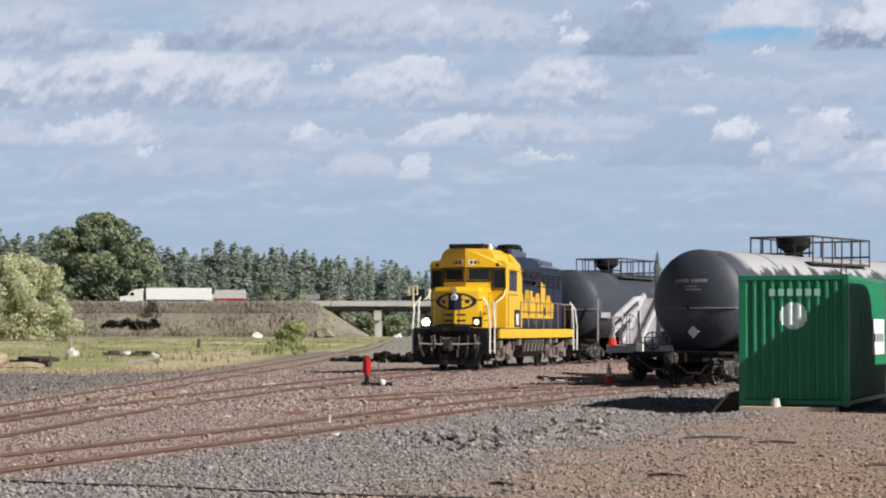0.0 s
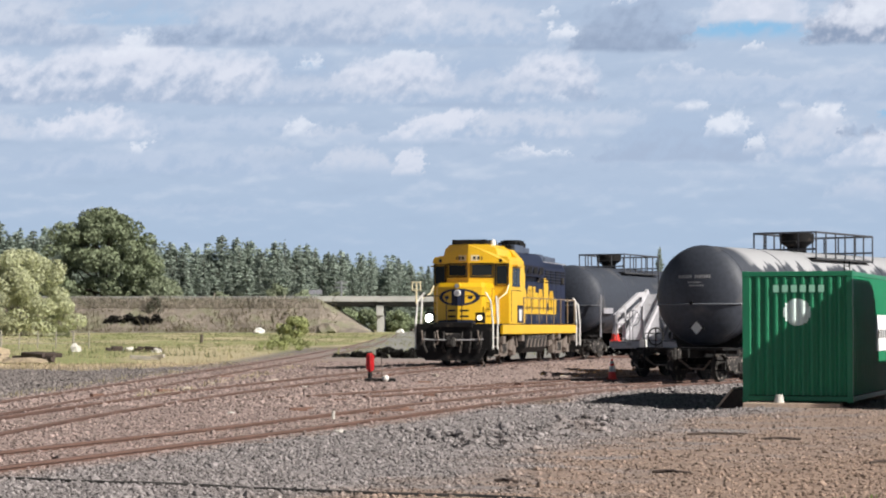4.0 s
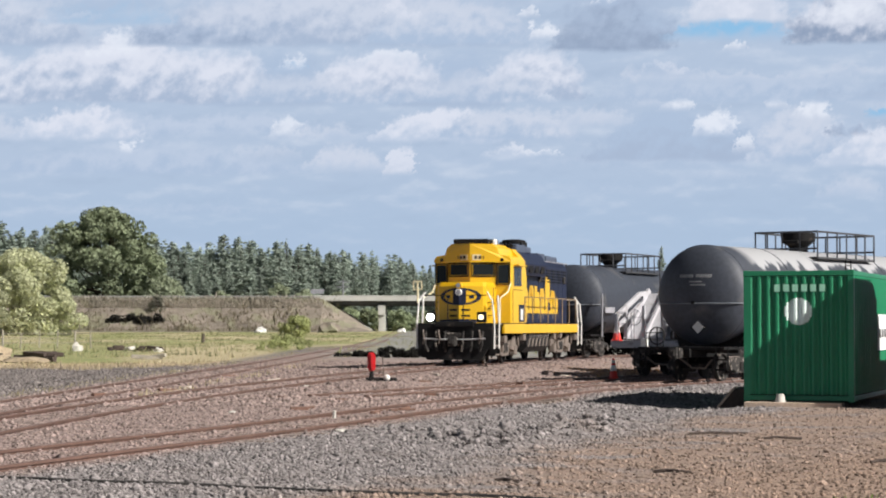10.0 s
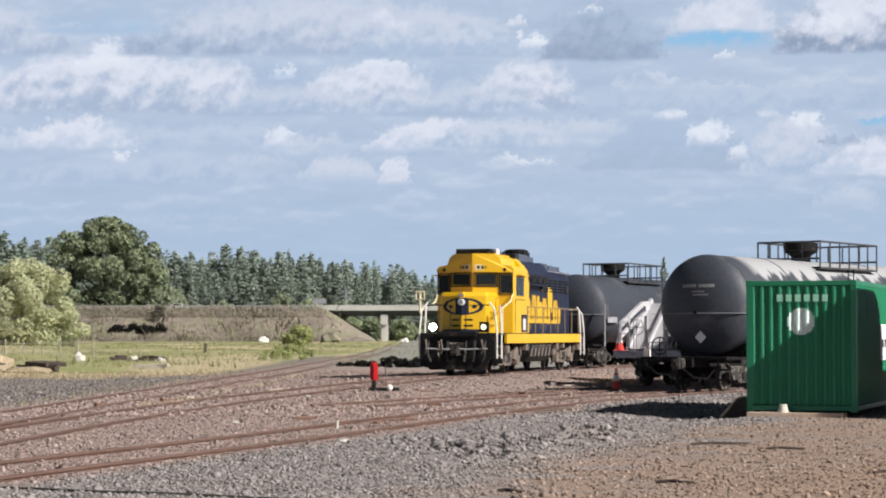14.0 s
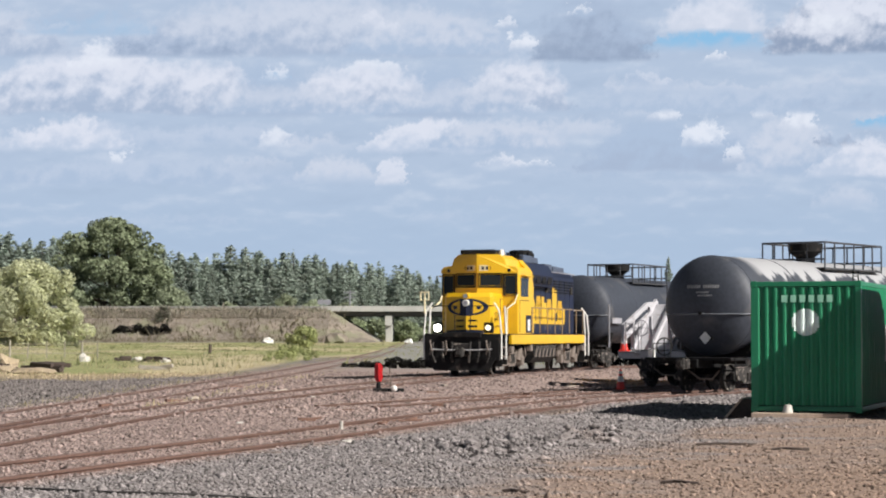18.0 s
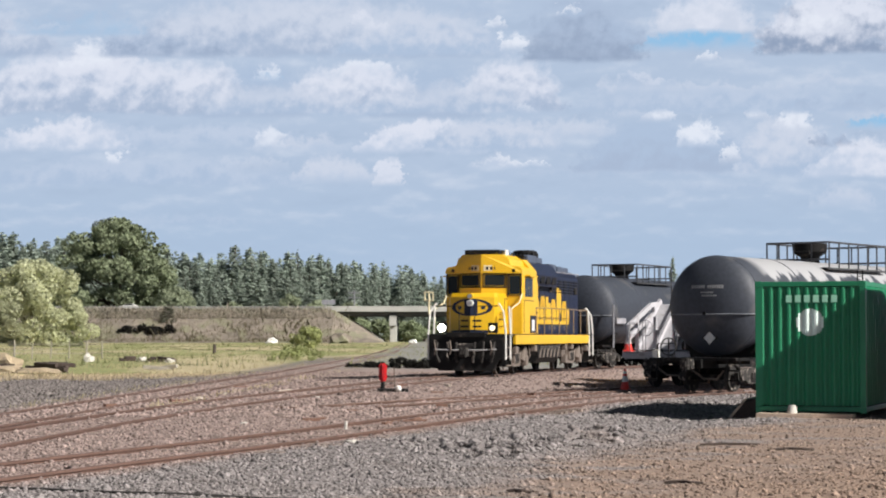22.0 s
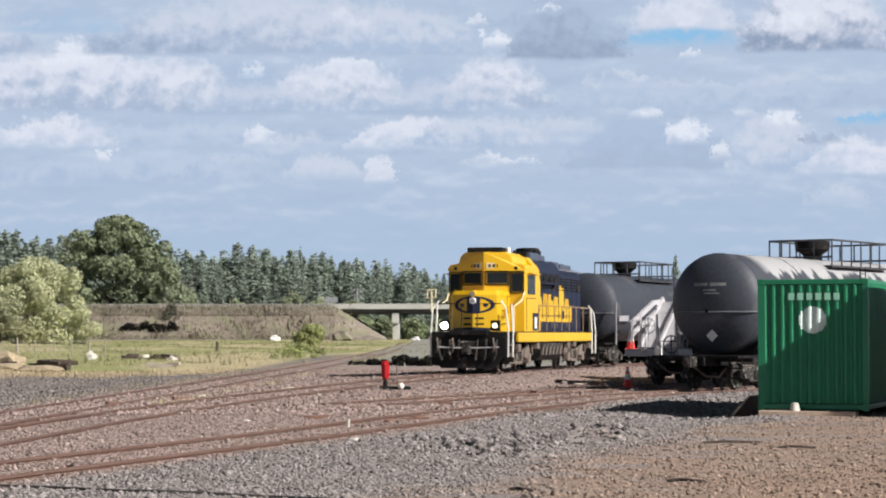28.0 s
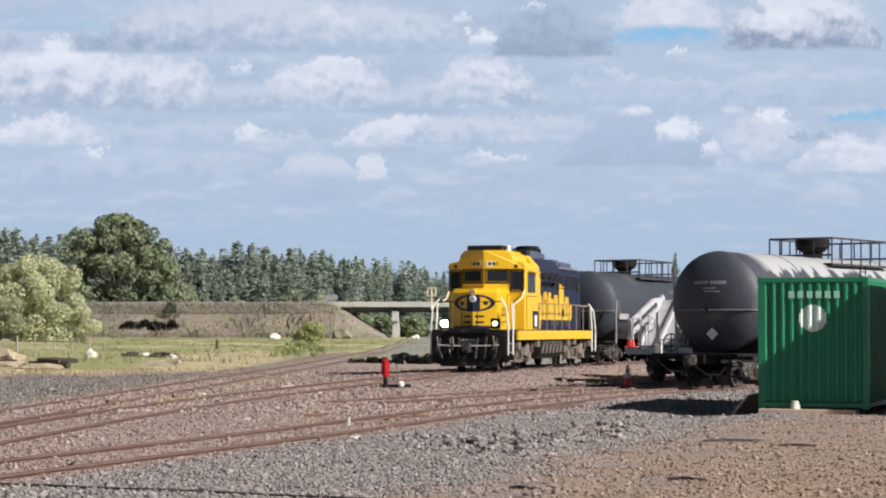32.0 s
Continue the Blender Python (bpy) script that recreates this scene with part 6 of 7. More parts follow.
ROOFGREY = mat("pale_weathered_roof", (0.55, 0.56, 0.55), 0.6, var=0.15, scale=1.0, worn=(0.3, 0.27, 0.22), worn_at=0.6)
CX, CY, CTURN = 7.03, 46.5, 20
CZ = gz(8, 46) + 0.09
container(on_track(CX, CY, CZ, -0.0) @ pose(0, 0, 0, 0, 0, -CTURN), "dark green corrugated steel container with white logo on timber beams")
for _k, (_y, _x0, _x1) in enumerate(((-0.42, 0.08, 2.22), (5.6, 0.0, 2.4))):
    bm = bm_new()
    box(bm, _x0, _x1, _y, _y + 0.42, -0.13, 0.0, 0.015)
    whole("timber_beam", bm, TIMBER, pose(CX, CY, CZ, 0, 0, -CTURN), "bleached timber beam under the green container", "timber", "timber beams")
bm = bm_new()
lathe(bm, [(0.12, 0), (0.12, 0.02), (0.085, 0.16), (0.075, 0.18), (0.0, 0.18)], seg=14)
whole("bucket", bm, PALEROCK, pose(CX, CY, CZ, 0, 0, -CTURN) @ pose(0.86, -0.24, 0.0), "small white upturned bucket on the timber beam", "bucket", smooth=True)


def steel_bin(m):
    """Added shadow caster, out of view towards the sun: an invented tall bin with a rounded shoulder and a lower box
    beside it, shaped to shade the container.
    """
    t = thing("steel_bin", m, "unseen tall dark green steel bin added to shade the container", "steel bin")
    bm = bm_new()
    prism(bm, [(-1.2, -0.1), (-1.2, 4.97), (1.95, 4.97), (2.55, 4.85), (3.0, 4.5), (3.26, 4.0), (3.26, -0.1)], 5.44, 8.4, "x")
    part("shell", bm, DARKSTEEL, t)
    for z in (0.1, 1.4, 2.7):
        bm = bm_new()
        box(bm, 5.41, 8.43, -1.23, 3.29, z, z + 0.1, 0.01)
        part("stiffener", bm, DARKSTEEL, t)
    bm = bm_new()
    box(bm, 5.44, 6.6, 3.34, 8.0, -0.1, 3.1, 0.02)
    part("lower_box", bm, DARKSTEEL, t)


# unseen bin, placed only for the shadow it throws on the container
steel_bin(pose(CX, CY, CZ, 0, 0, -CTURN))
bm = bm_new()
prism(bm, [(-0.66, -0.16), (-0.02, -0.16), (-0.02, 0.27), (-0.3, 0.27)], 0.5, 1.7, "y")
_w = thing("loading_wedge", pose(CX, CY, CZ, 0, 0, -CTURN), "dark timber wedge leaning against the container's foot", "wedge")
part("wedge_body", bm, OLDTIMBER, _w)
bm = bm_new()
prism(bm, [(-0.72, -0.15), (-0.66, -0.16), (-0.3, 0.27), (-0.34, 0.29)], 0.46, 1.74, "y")
part("wedge_board", bm, TIMBER, _w, "bleached sloping board")


# ---- switch stand ----
def switch_stand(m):
    t = thing("switch_stand", m, "switch stand with red target and white lever weight", "switch stand")
    bm = bm_new()
    box(bm, -0.16, 0.75, -0.14, 0.14, 0.0, 0.1, 0.02)
    part("base", bm, BLACK, t)
    bm = bm_new()
    rod(bm, (0, 0, 0.1), (0, 0, 0.3), 0.08, 0.05, 10)
    rod(bm, (0, 0, 0.3), (0, 0, 0.8), 0.03, seg=8)
    part("mast", bm, BLACK, t)
    bm = bm_new()
    plate = [(-0.07, 0.3), (0.07, 0.3), (0.12, 0.38), (0.12, 0.74), (0.07, 0.84), (-0.07, 0.84), (-0.12, 0.74), (-0.12, 0.38)]
    prism(bm, plate, -0.015, 0.015, "y")
    part("target", bm, RED, t, "red signal target")
    bm = bm_new()
    prism(bm, plate, -0.015, 0.015, "x")
    part("target", bm, RED, t, "red signal target")
    bm = bm_new()
    rod(bm, (0.36, 0, 0.1), (0.33, 0, 0.72), 0.018, seg=8)
    part("lever", bm, DUST, t)
    bm = bm_new()
    bmesh.ops.create_icosphere(bm, subdivisions=2, radius=0.1, matrix=Matrix.Translation((0.46, -0.16, 0.1)))
    rod(bm, (0.36, 0, 0.12), (0.46, -0.16, 0.1), 0.02)
    part("weight", bm, WHITE, t, "white painted ball counterweight", True)


switch_stand(pose(place(-2.74, 61.5), 61.5, gz(-1.7, 61.5)))


# ---- vehicles on the highway (each points to its own -x) ----
def road_wheels(t, spots, r):
    for x, y in spots:
        bm = bm_new()
        lathe(bm, [(0.0, -0.14), (r, -0.14), (r, 0.14), (0.0, 0.14)], (x, y, r), "y", 14)
        wh = part("wheel", bm, TYRE, t)


def semi_truck(label, cab_mat, box_mat, length=16.1, stripe=False, day_cab=False):
    t = thing("semi_truck", Matrix(), label, "truck")
    bm = bm_new()
    box(bm, 0, length, -1.3, 1.3, 1.15, 4.1, 0.05)
    tr = part("trailer", bm, box_mat, t)
    bm = bm_new()
    box(bm, 1.5, length - 0.3, -1.0, 1.0, 0.9, 1.15)
    box(bm, -3.4 if day_cab else -6.0, 1.0, -0.5, 0.5, 0.7, 1.1)
    part("chassis", bm, BLACK, t)
    bm = bm_new()
    if day_cab:   # short cab close to the trailer
        side = [(-3.7, 0.6), (-3.8, 1.85), (-3.1, 2.1), (-2.6, 3.0), (-1.9, 3.25), (-0.25, 3.4), (-0.25, 0.8)]
    else:
        side = [(-6.6, 0.6), (-6.7, 1.9), (-4.7, 2.15), (-4.1, 3.1), (-2.6, 3.75), (-0.9, 3.9), (-0.9, 0.8)]
    prism(bm, side, -1.22, 1.22, "x")
    for v in bm.verts:
        v.co = Vector((v.co.y, v.co.x, v.co.z))
    bmesh.ops.recalc_face_normals(bm, faces=bm.faces)
    cab = part("cab", bm, cab_mat, t)
    bm = bm_new()
    x = -2.6 if day_cab else -4.0
    box(bm, x, x + (0.7 if day_cab else 1.0), -1.24, 1.24, 2.2, 2.9)
    part("window", bm, GLASS, cab)
    road_wheels(t, [(x, y) for x in (-2.9 if day_cab else -5.4, -1.6, -0.3, length - 3.2, length - 1.9) for y in (-1.1, 1.1)], 0.5)
    if stripe:
        for x0, x1, z0, z1 in ((4.5, 6.5, 2.6, 2.85), (6.3, 9.2, 2.35, 2.6), (9.0, 11.5, 2.5, 2.75)):
            bm = bm_new()
            prism(bm, [(x0, z0), (x1, z0 - 0.2), (x1, z1 - 0.2), (x0, z1)], -1.312, -1.304, "y")
            part("stripe", bm, BLUE, tr, "dark swoosh-like stripe")
    return t


def box_truck(label):
    t = thing("box_truck", Matrix(), label, "truck")
    bm = bm_new()
    box(bm, 0, 7.6, -1.2, 1.2, 1.0, 3.6, 0.05)
    part("cargo_box", bm, DULL, t)
    bm = bm_new()
    box(bm, 0, 7.65, -1.22, 1.22, 1.0, 1.5, 0.02)
    part("red_skirt", bm, TRUCKRED, t, "red lower band")
    bm = bm_new()
    prism(bm, [(-2.4, 0.6), (-2.4, 1.6), (-1.5, 1.75), (-1.0, 2.5), (-0.1, 2.6), (-0.1, 0.6)], -1.05, 1.05, "x")
    for v in bm.verts:
        v.co = Vector((v.co.y, v.co.x, v.co.z))
    bmesh.ops.recalc_face_normals(bm, faces=bm.faces)
    part("cab", bm, WHITE, t)
    road_wheels(t, [(x, y) for x in (-1.6, 5.6) for y in (-1.0, 1.0)], 0.45)
    return t


def car(label, material, right=False):
    t = thing("car", Matrix(), label, "car")
    s = -1 if right else 1
    bm = bm_new()
    out = [(-2.4, 0.35), (-2.4, 0.85), (-1.2, 1.0), (-0.5, 1.5), (1.2, 1.55), (2.1, 1.05), (2.4, 0.95), (2.4, 0.35)]
    prism(bm, [(s * a, b) for a, b in out], -0.9, 0.9, "y")
    body = part("body", bm, material, t)
    bm = bm_new()
    prism(bm, [(s * a, b) for a, b in ((-0.95, 1.05), (-0.45, 1.42), (1.1, 1.46), (1.7, 1.08))], -0.91, 0.91, "y")
    part("window", bm, GLASS, body)
    road_wheels(t, [(x, y) for x in (-1.5, 1.5) for y in (-0.8, 0.8)], 0.34)
    return t


WHITE_SEMI = semi_truck("white semi truck driving along the highway", WHITE, TRAILER)
BOX_TRUCK = box_truck("pale box truck with red band driving on the highway")
SILVER_SEMI = semi_truck("semi truck with dull silver trailer on the highway", BLACK, DULL)
BLUE_SEMI = semi_truck("blue semi truck with white striped trailer on the overpass", TRUCKBLUE, TRAILER, stripe=True, day_cab=True)
CAR_A = car("white car driving along the highway", WHITE, True)
CAR_B = car("white car driving along the highway", WHITE, True)
CAR_C = car("white car driving along the highway", WHITE)


# ---- sky backdrop: a ring of drifting cloud ----
def cloud_group():
    """Node group of one cloud: flat grey base on a level, puffy lit top, laid over what is under it."""
    g = bpy.data.node_groups.new("cloud_heap", "ShaderNodeTree")
    n, l = g.nodes, g.links
    for key in ("under", "top", "base"):
        g.interface.new_socket(key, in_out="INPUT", socket_type="NodeSocketColor")
    for key in ("Uw", "Vw", "Vb", "swell", "u", "v", "wide", "high", "edge", "soft", "opacity"):
        g.interface.new_socket(key, in_out="INPUT", socket_type="NodeSocketFloat")
    g.interface.new_socket("colour", in_out="OUTPUT", socket_type="NodeSocketColor")
    i, o = n.new("NodeGroupInput"), n.new("NodeGroupOutput")

    def M(op, *args):
        k = n.new("ShaderNodeMath")
        k.operation = op
        for at, v in enumerate(args):
            if isinstance(v, (int, float)):
                k.inputs[at].default_value = v
            else:
                l.new(i.outputs[v] if isinstance(v, str) else v, k.inputs[at])
        return k.outputs[0]

    def step(v, lo, hi):
        k = n.new("ShaderNodeMapRange")
        k.interpolation_type = "SMOOTHSTEP"
        l.new(v, k.inputs["Value"])
        for key, x in (("From Min", lo), ("From Max", hi)):
            if isinstance(x, str):
                l.new(i.outputs[x], k.inputs[key])
            else:
                k.inputs[key].default_value = x
        return k.outputs[0]

    def mix(f, a, b):
        k = n.new("ShaderNodeMix")
        k.data_type = "RGBA"
        l.new(f, k.inputs["Factor"])
        l.new(i.outputs[a], k.inputs["A"]), l.new(b if not isinstance(b, str) else i.outputs[b], k.inputs["B"])
        return k.outputs["Result"]

    p = M("MULTIPLY", M("SUBTRACT", "Uw", "u"), "wide")
    h = M("POWER", M("MAXIMUM", M("SUBTRACT", 1.0, M("POWER", M("ABSOLUTE", p), 2.4)), 0.0), 0.8)
    q = M("MULTIPLY", M("SUBTRACT", "Vw", "v"), "high")
    mask = M("MULTIPLY", step(M("SUBTRACT", h, M("MAXIMUM", q, 0.0)), 0.0, "edge"), step(M("SUBTRACT", "Vb", "v"), -0.12, "soft"))
    lit = step(M("ADD", q, "swell"), -0.1, 0.68)
    l.new(mix(M("MULTIPLY", mask, "opacity"), "under", mix(lit, "base", "top")), o.inputs[0])
    return g


def sky_material(name, heap, sheet):
    m = bpy.data.materials.new(name)
    m.use_nodes = True
    n, l = m.node_tree.nodes, m.node_tree.links
    n.clear()

    def val(k, i, v):
        if isinstance(v, (int, float)):
            k.inputs[i].default_value = v
        else:
            l.new(v, k.inputs[i])

    def M(op, a, b=0.0, c=0.0, clamp=False):
        k = n.new("ShaderNodeMath")
        k.operation, k.use_clamp = op, clamp
        for i, v in enumerate((a, b, c)):
            val(k, i, v)
        return k.outputs[0]

    def step(v, lo, hi):
        k = n.new("ShaderNodeMapRange")
        k.interpolation_type = "SMOOTHSTEP"
        k.inputs["From Min"].default_value, k.inputs["From Max"].default_value = lo, hi
        l.new(v, k.inputs["Value"])
        return k.outputs[0]

    def mixc(f, a, b):
        k = n.new("ShaderNodeMix")
        k.data_type = "RGBA"
        val(k, "Factor", f)
        for key, v in (("A", a), ("B", b)):
            if isinstance(v, tuple):
                k.inputs[key].default_value = (*v, 1)
            else:
                l.new(v, k.inputs[key])
        return k.outputs["Result"]

    def comb(x, y):
        k = n.new("ShaderNodeCombineXYZ")
        val(k, 0, x), val(k, 1, y)
        return k.outputs[0]

    def noise_(v, scale, detail=6, rough=0.55):
        k = n.new("ShaderNodeTexNoise")
        k.inputs["Scale"].default_value, k.inputs["Detail"].default_value, k.inputs["Roughness"].default_value = scale, detail, rough
        l.new(v, k.inputs["Vector"])
        return k.outputs["Fac"]

    tc = n.new("ShaderNodeTexCoord")
    sep = n.new("ShaderNodeSeparateXYZ")
    l.new(tc.outputs["Object"], sep.inputs[0])
    if sheet:   # a level layer: bearing and height as hundredths of the distance
        U = M("MULTIPLY", M("DIVIDE", sep.outputs[0], sep.outputs[1]), 100.0)
        V = M("DIVIDE", 100.0 * (CLOUD_H - 1.8), sep.outputs[1])
    else:
        U = M("MULTIPLY", M("ARCTAN2", sep.outputs[0], sep.outputs[1]), 100.0)
        V = M("MULTIPLY", sep.outputs[2], 100.0 / SKY_R)
    uv = comb(U, V)
    n1, n2, n3 = noise_(uv, 0.32, 5), noise_(uv, 0.85, 6, 0.52), noise_(comb(M("ADD", U, 40.0), V), 0.5, 5)
    f1, f2 = noise_(comb(M("ADD", U, 70.0), V), 2.3, 7, 0.62), noise_(comb(U, M("ADD", V, 55.0)), 2.3, 7, 0.62)
    Uw = M("ADD", U, M("MULTIPLY", M("SUBTRACT", n3, 0.5), 1.8))
    Uw = M("ADD", Uw, M("MULTIPLY", M("SUBTRACT", f1, 0.5), 2.0))
    Vw = M("ADD", V, M("MULTIPLY", M("SUBTRACT", n1, 0.5), 0.9))
    Vw = M("ADD", Vw, M("MULTIPLY", M("SUBTRACT", n2, 0.5), 1.5))
    Vw = M("ADD", Vw, M("MULTIPLY", M("SUBTRACT", f2, 0.5), 1.3))
    # heaped cloud deck: bands squeezed towards the horizon, lit above and grey below
    deck = M("MULTIPLY", M("POWER", M("MAXIMUM", M("ADD", V, 1.5), 0.01), 0.72), 2.2)
    duv = comb(M("MULTIPLY", U, 0.34), deck)
    d1, d2 = noise_(duv, 0.75, 5, 0.5), noise_(comb(M("MULTIPLY", U, 0.34), M("ADD", deck, 0.28)), 0.75, 5, 0.5)
    relief = M("SUBTRACT", d1, d2)
    colour = mixc(step(V, 4.0, 9.0), (0.415, 0.53, 0.70), (0.45, 0.55, 0.71))
    streak = step(M("ADD", relief, M("MULTIPLY", M("SUBTRACT", n2, 0.5), 0.12)), -0.02, 0.24)
    colour = mixc(M("MULTIPLY", streak, M("MULTIPLY", step(V, 1.0, 8.0), 0.5)), colour, (0.68, 0.74, 0.85))
    colour = mixc(M("MULTIPLY", step(relief, -0.02, -0.2), M("MULTIPLY", step(V, 1.5, 9.0), 0.4)), colour, (0.37, 0.47, 0.63))

    Vb = M("ADD", V, M("MULTIPLY", M("SUBTRACT", noise_(comb(M("MULTIPLY", U, 0.5), V), 0.9, 4), 0.5), 0.5))
    puff = M("SUBTRACT", n2, 0.5)
    # billows: brighter where the heap swells upwards
    b1, b2 = noise_(uv, 0.8, 5, 0.52), noise_(comb(M("ADD", U, -0.12), M("ADD", V, 0.36)), 0.8, 5, 0.52)
    bill = M("SUBTRACT", b1, b2)

    shared = {"Uw": Uw, "Vw": Vw, "Vb": Vb, "swell": M("ADD", M("MULTIPLY", puff, 0.7), M("ADD", M("MULTIPLY", bill, 1.3), M("MULTIPLY", M("SUBTRACT", f1, 0.5), 0.35)))}

    def cloud(colour, u, v, wide, high, top, base, opacity=1.0, edge=0.45):
        """A heap that stands on the level v."""
        k = n.new("ShaderNodeGroup")
        k.node_tree = heap
        for key, sock in shared.items():
            l.new(sock, k.inputs[key])
        l.new(colour, k.inputs["under"])
        for key, x in (("u", u), ("v", v), ("wide", 1 / wide), ("high", 1 / high), ("edge", 0.75 * edge + 0.08), ("soft", 0.22 if high > 1.6 else 0.5 * high), ("opacity", min(1.0, opacity * (1.1 if wide > 2.0 else 0.9)))):
            k.inputs[key].default_value = x
        k.inputs["top"].default_value, k.inputs["base"].default_value = (*top, 1), (*base, 1)
        return k.outputs[0]

    W, H, L = (0.80, 0.84, 0.93), (0.71, 0.75, 0.86), (0.60, 0.66, 0.785)
    M_, K = (0.52, 0.605, 0.755), (0.425, 0.53, 0.70)
    G, D = (0.40, 0.49, 0.65), (0.285, 0.36, 0.505)
    B, C = (0.27, 0.52, 0.78), (0.37, 0.535, 0.74)
    colour = cloud(colour, -26.68, 7.21, 4.34, 1.63, M_, K, .8, .6)
    colour = cloud(colour, -25.33, 8.84, 4.07, 1.63, L, M_, .9, .4)
    colour = cloud(colour, 23.21, 7.92, 3.25, 2.44, L, M_, .9, .5)
    colour = cloud(colour, -15.02, 5.21, 8.95, 0.70, M_, K, .5, .9)
    colour = cloud(colour, -0.65, 5.34, 1.63, 0.92, M_, M_, .5, .8)
    colour = cloud(colour, 18.87, 5.97, 2.03, 1.57, L, M_, .75, .7)
    colour = cloud(colour, 12.64, 6.83, 4.34, 0.81, M_, K, .45, .9)
    colour = cloud(colour, 3.96, 6.29, 5.15, 0.70, K, M_, .4, .9)
    colour = cloud(colour, -14.75, 7.21, 8.95, 1.68, M_, K, .8, .6)
    colour = cloud(colour, 10.74, 7.43, 11.39, 1.08, M_, K, .5, .8)
    colour = cloud(colour, -5.80, 7.21, 2.58, 1.52, L, M_, .9, .45)
    colour = cloud(colour, -9.60, 7.92, 2.17, 0.81, L, M_, .5, .7)
    colour = cloud(colour, -3.15, 7.21, 0.89, 1.63, H, L, .95, .3)
    colour = cloud(colour, -16.24, 8.13, 0.43, 0.92, W, M_, .8, .5)
    colour = cloud(colour, 2.87, 8.08, 2.03, 0.49, W, M_, .8, .5)
    colour = cloud(colour, 2.06, 7.92, 1.63, 0.81, L, M_, .6, .7)
    colour = cloud(colour, -12.85, 8.81, 7.05, 1.57, M_, K, .9, .4)
    colour = cloud(colour, -18.95, 8.89, 3.52, 1.68, H, M_, .95, .35)
    colour = cloud(colour, -17.19, 9.54, 1.08, 0.98, M_, K, .6, .6)
    colour = cloud(colour, -8.92, 8.95, 0.98, 1.19, W, L, .8, .5)
    colour = cloud(colour, -7.16, 8.84, 2.44, 0.81, L, M_, .7, .6)
    colour = cloud(colour, -1.74, 8.79, 3.39, 1.79, H, M_, .95, .3)
    colour = cloud(colour, 1.79, 8.84, 3.80, 1.79, L, K, .9, .35)
    colour = cloud(colour, 5.31, 9.27, 2.98, 1.36, L, M_, .7, .5)
    colour = cloud(colour, 13.72, 7.92, 8.13, 2.85, M_, K, .85, .7)
    colour = cloud(colour, 9.92, 7.86, 4.47, 2.93, K, G, .95, .35)
    colour = cloud(colour, 9.60, 10.30, 0.98, 0.81, W, L, .95, .4)
    colour = cloud(colour, 8.16, 10.49, 1.08, 0.49, L, M_, .7, .6)
    colour = cloud(colour, 11.61, 9.06, 0.98, 1.68, W, M_, .95, .4)
    colour = cloud(colour, 13.12, 8.24, 0.54, 1.08, W, L, .9, .5)
    colour = cloud(colour, 13.99, 7.75, 0.87, 0.98, L, M_, .8, .6)
    colour = cloud(colour, 15.75, 7.75, 2.58, 3.20, L, K, .95, .35)
    colour = cloud(colour, 14.26, 10.41, 0.65, 0.81, W, L, .95, .45)
    colour = cloud(colour, 16.11, 9.65, 1.14, 1.41, W, L, .95, .4)
    colour = cloud(colour, 19.69, 7.59, 2.98, 2.22, H, M_, .95, .35)
    colour = cloud(colour, 18.19, 9.11, 1.30, 0.54, G, D, .8, .5)
    colour = cloud(colour, 20.50, 9.92, 2.17, 0.81, B, C, .85, .5)
    colour = cloud(colour, 19.41, 10.49, 1.63, 0.54, L, M_, .5, .7)
    colour = cloud(colour, 12.64, 10.74, 8.13, 1.63, M_, K, .8, .7)
    colour = cloud(colour, 12.09, 11.71, 7.05, 0.60, L, M_, .55, .7)
    colour = cloud(colour, 17.25, 11.98, 3.25, 0.70, L, M_, .5, .7)
    colour = cloud(colour, 6.94, 11.23, 0.81, 1.36, L, K, .6, .6)
    colour = cloud(colour, 8.84, 11.98, 1.63, 0.54, H, K, .6, .6)
    colour = cloud(colour, 18.87, 10.90, 3.25, 0.70, K, G, .5, .7)
    colour = cloud(colour, -1.46, 10.49, 2.98, 3.04, K, G, .95, .4)
    colour = cloud(colour, -9.87, 10.47, 2.98, 3.25, K, G, .95, .5)
    colour = cloud(colour, -9.65, 12.20, 0.70, 0.87, W, C, .8, .5)
    colour = cloud(colour, 2.33, 10.74, 3.04, 3.04, H, G, .95, .45)
    colour = cloud(colour, 3.28, 10.74, 0.54, 0.49, W, L, .9, .5)
    colour = cloud(colour, -5.26, 10.68, 4.07, 2.82, H, G, .95, .45)
    colour = cloud(colour, -4.72, 12.58, 1.63, 0.92, W, H, .8, .6)
    colour = cloud(colour, -13.12, 10.63, 3.25, 3.04, H, G, .95, .45)
    colour = cloud(colour, -25.87, 10.57, 4.61, 3.25, H, G, 1, .4)
    colour = cloud(colour, -8.79, 10.55, 5.42, 1.90, L, K, .7, .6)
    colour = cloud(colour, -0.65, 10.63, 5.15, 1.90, L, K, .7, .6)
    colour = cloud(colour, -18.28, 10.63, 6.24, 3.74, H, G, 1, .3)
    colour = cloud(colour, -18.00, 12.80, 1.63, 1.79, W, H, .9, .5)
    colour = cloud(colour, -20.44, 13.07, 1.36, 1.19, H, M_, .7, .6)
    colour = cloud(colour, -24.51, 13.39, 5.97, 2.98, L, G, .9, .5)
    colour = cloud(colour, -8.24, 13.39, 10.57, 3.52, L, G, 1, .45)
    colour = cloud(colour, -14.48, 13.34, 3.52, 1.36, G, D, .7, .6)
    colour = cloud(colour, -2.28, 13.45, 4.61, 2.71, L, K, .9, .5)
    colour = cloud(colour, -4.85, 14.48, 1.25, 1.19, H, L, .85, .5)
    colour = cloud(colour, -18.82, 14.43, 3.52, 2.17, K, C, .6, .8)
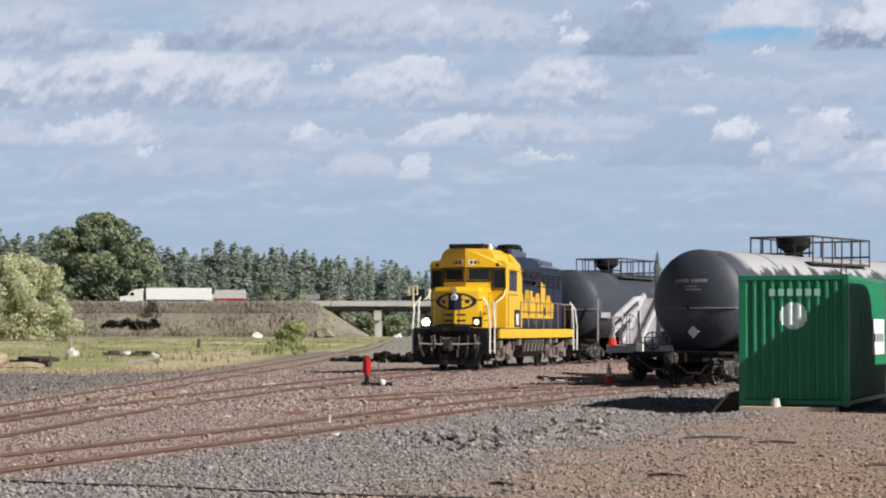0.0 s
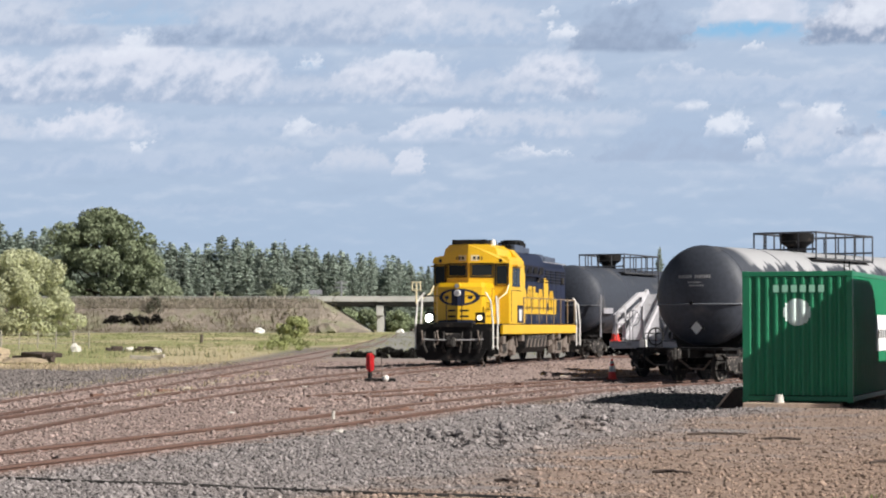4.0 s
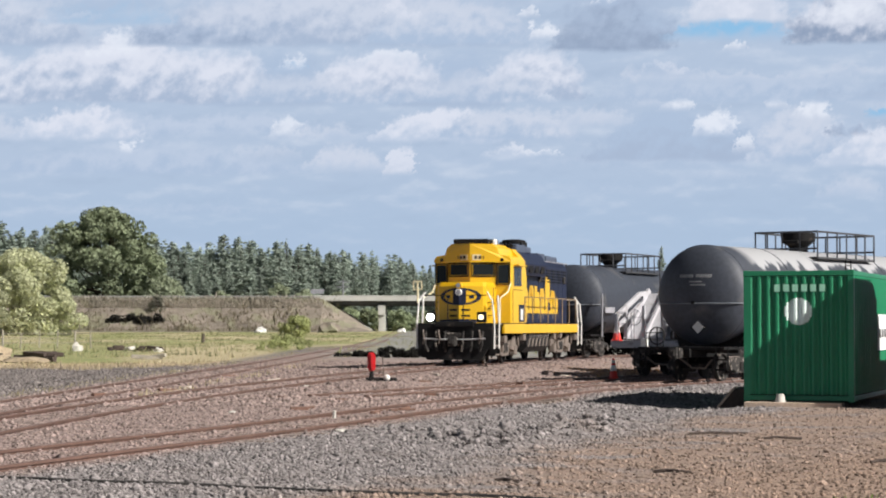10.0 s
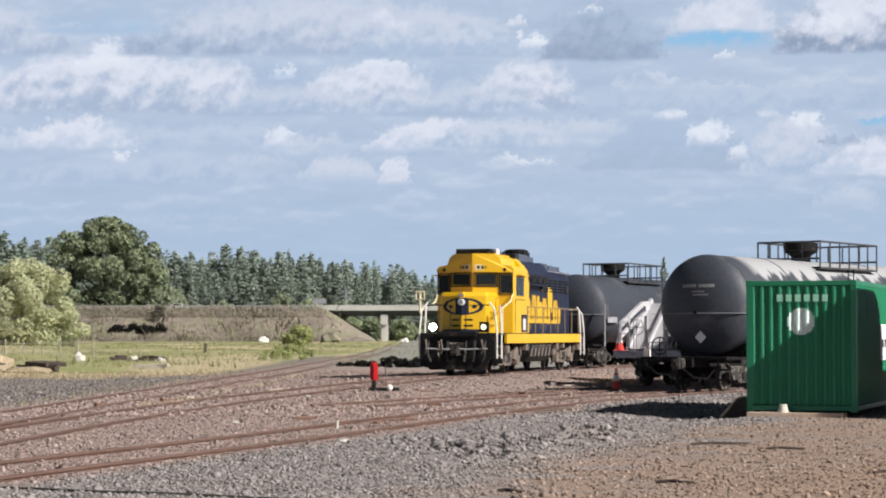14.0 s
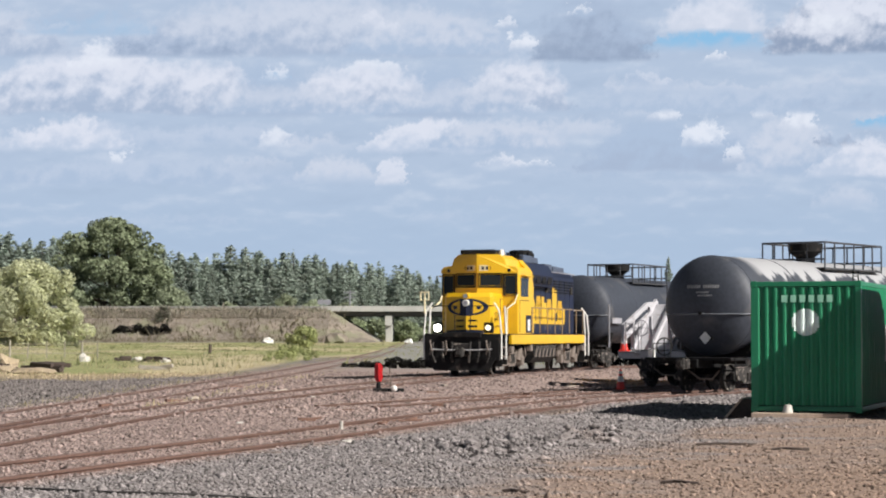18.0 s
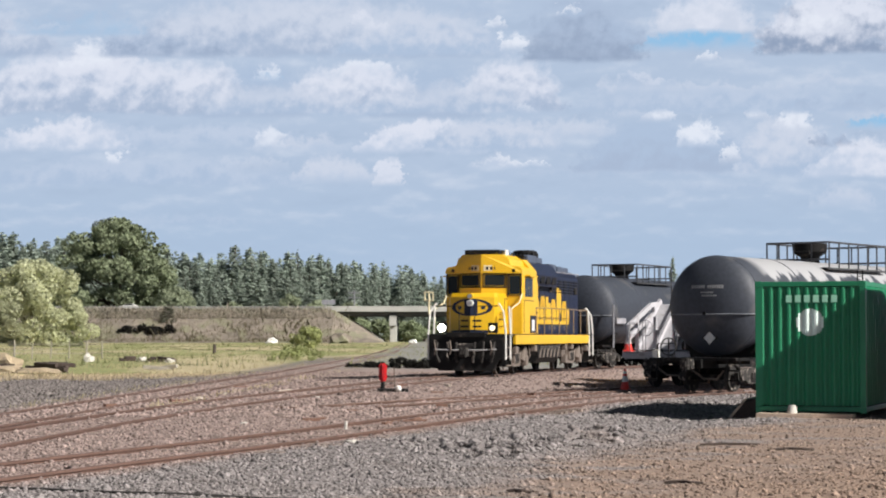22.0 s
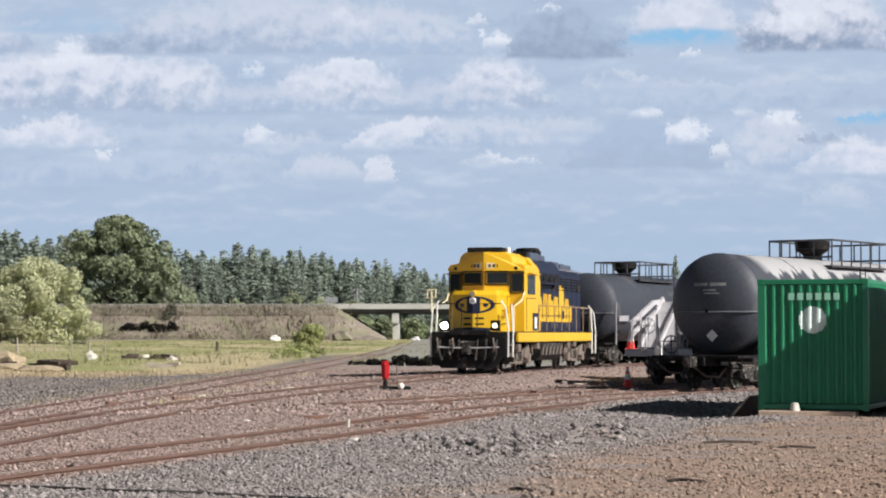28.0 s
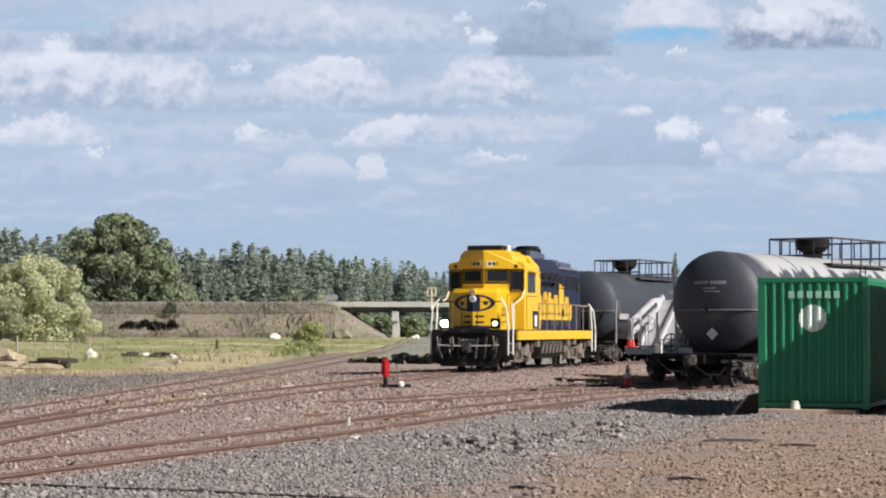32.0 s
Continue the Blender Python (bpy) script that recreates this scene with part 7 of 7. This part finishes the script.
    colour = cloud(colour, -20.17, 14.70, 1.25, 0.49, L, K, .5, .7)
    colour = cloud(colour, -0.11, 15.24, 1.90, 1.08, K, G, .5, .8)
    colour = cloud(colour, 5.72, 13.18, 3.5, 4.34, G, D, .75, .75)
    colour = cloud(colour, 7.21, 14.15, 1.36, 1.63, K, G, .6, .6)
    colour = cloud(colour, 2.28, 13.56, 0.81, 1.14, W, L, .95, .4)
    colour = cloud(colour, 1.46, 14.80, 0.65, 0.70, W, L, .8, .5)
    colour = cloud(colour, 4.91, 15.40, 0.70, 0.60, W, K, .8, .5)
    colour = cloud(colour, 5.86, 13.07, 1.9, 0.6, G, D, .3, .9)
    colour = cloud(colour, 11.14, 13.61, 3.39, 1.52, B, C, .95, .5)
    colour = cloud(colour, 11.69, 13.23, 0.76, 0.54, W, L, .8, .5)
    colour = cloud(colour, 11.42, 14.59, 3.1, 2.44, H, L, .95, .7)
    colour = cloud(colour, 17.79, 13.56, 4.07, 3.80, H, D, 1, .35)
    colour = cloud(colour, 16.97, 14.43, 1.90, 1.63, W, H, .8, .6)
    colour = cloud(colour, 20.23, 13.72, 1.63, 0.81, G, D, .6, .6)
    em = n.new("ShaderNodeEmission")
    l.new(colour, em.inputs[0])
    em.inputs[1].default_value = 0.695
    tr = n.new("ShaderNodeBsdfTransparent")
    mx = n.new("ShaderNodeMixShader")
    l.new(step(V, 24.0, 34.0), mx.inputs[0]), l.new(em.outputs[0], mx.inputs[1]), l.new(tr.outputs[0], mx.inputs[2])
    out = n.new("ShaderNodeOutputMaterial")
    l.new(mx.outputs[0], out.inputs[0])
    return m


SKY_R, CLOUD_H = 4200.0, 150.0
HEAP = cloud_group()
bm = bm_new()
_rings = [[bm.verts.new((SKY_R * math.sin(2 * math.pi * k / 96), SKY_R * math.cos(2 * math.pi * k / 96), h)) for k in range(96)] for h in (-60, SKY_R * 0.12, SKY_R * 0.35)]
for _a, _b in zip(_rings, _rings[1:]):
    for k in range(96):
        bm.faces.new((_a[k], _a[(k + 1) % 96], _b[(k + 1) % 96], _b[k]))
whole("sky_backdrop", bm, sky_material("horizon_sky", HEAP, False), Matrix(), "pale blue sky with broken cloud round the horizon", "sky", kind="structure")
bm = bm_new()   # level layer of drifting cloud ahead, seen from below
for _y0, _y1 in ((880, 1300), (1300, 2200), (2200, 4120)):
    quadface(bm, [(-0.34 * _y0, _y0, CLOUD_H), (-0.34 * _y1, _y1, CLOUD_H), (0.34 * _y1, _y1, CLOUD_H), (0.34 * _y0, _y0, CLOUD_H)])
CLOUDS = whole("cloud_layer", bm, sky_material("cloud_layer", HEAP, True), Matrix(), "broken grey and white cumulus drifting over pale blue sky", "sky", kind="structure")


# ---- what moves ----
def motions():
    lane_left, lane_right, top = 524.5, 538.5, 8.24

    def drive(ob, x_at, t_at, speed, y):
        walk(ob, [(t, pose(x_at + speed * (t - t_at), y, top)) for t in (0.0, 8.0, 16.0, 24.0, 32.0)])

    drive(WHITE_SEMI, -89.5, 0.7, -28.0, lane_left)
    drive(BOX_TRUCK, -72.4, 0.7, -28.0, lane_left)
    drive(SILVER_SEMI, -19.5, 0.7, -29.0, lane_left)
    drive(BLUE_SEMI, -20.3, 23.5, -26.4, lane_left)
    drive(CAR_A, -81.5, 24.3, 35.0, lane_right)
    drive(CAR_B, -81.5, 13.5, 32.5, lane_right)
    drive(CAR_C, -48.5, 21.0, -30.0, lane_left)
    walk(CLOUDS, [(t, pose(-0.0116 * CLOUD_H * (t - 29.5), 0, 0)) for t in (0.0, 16.0, 32.0)])


motions()
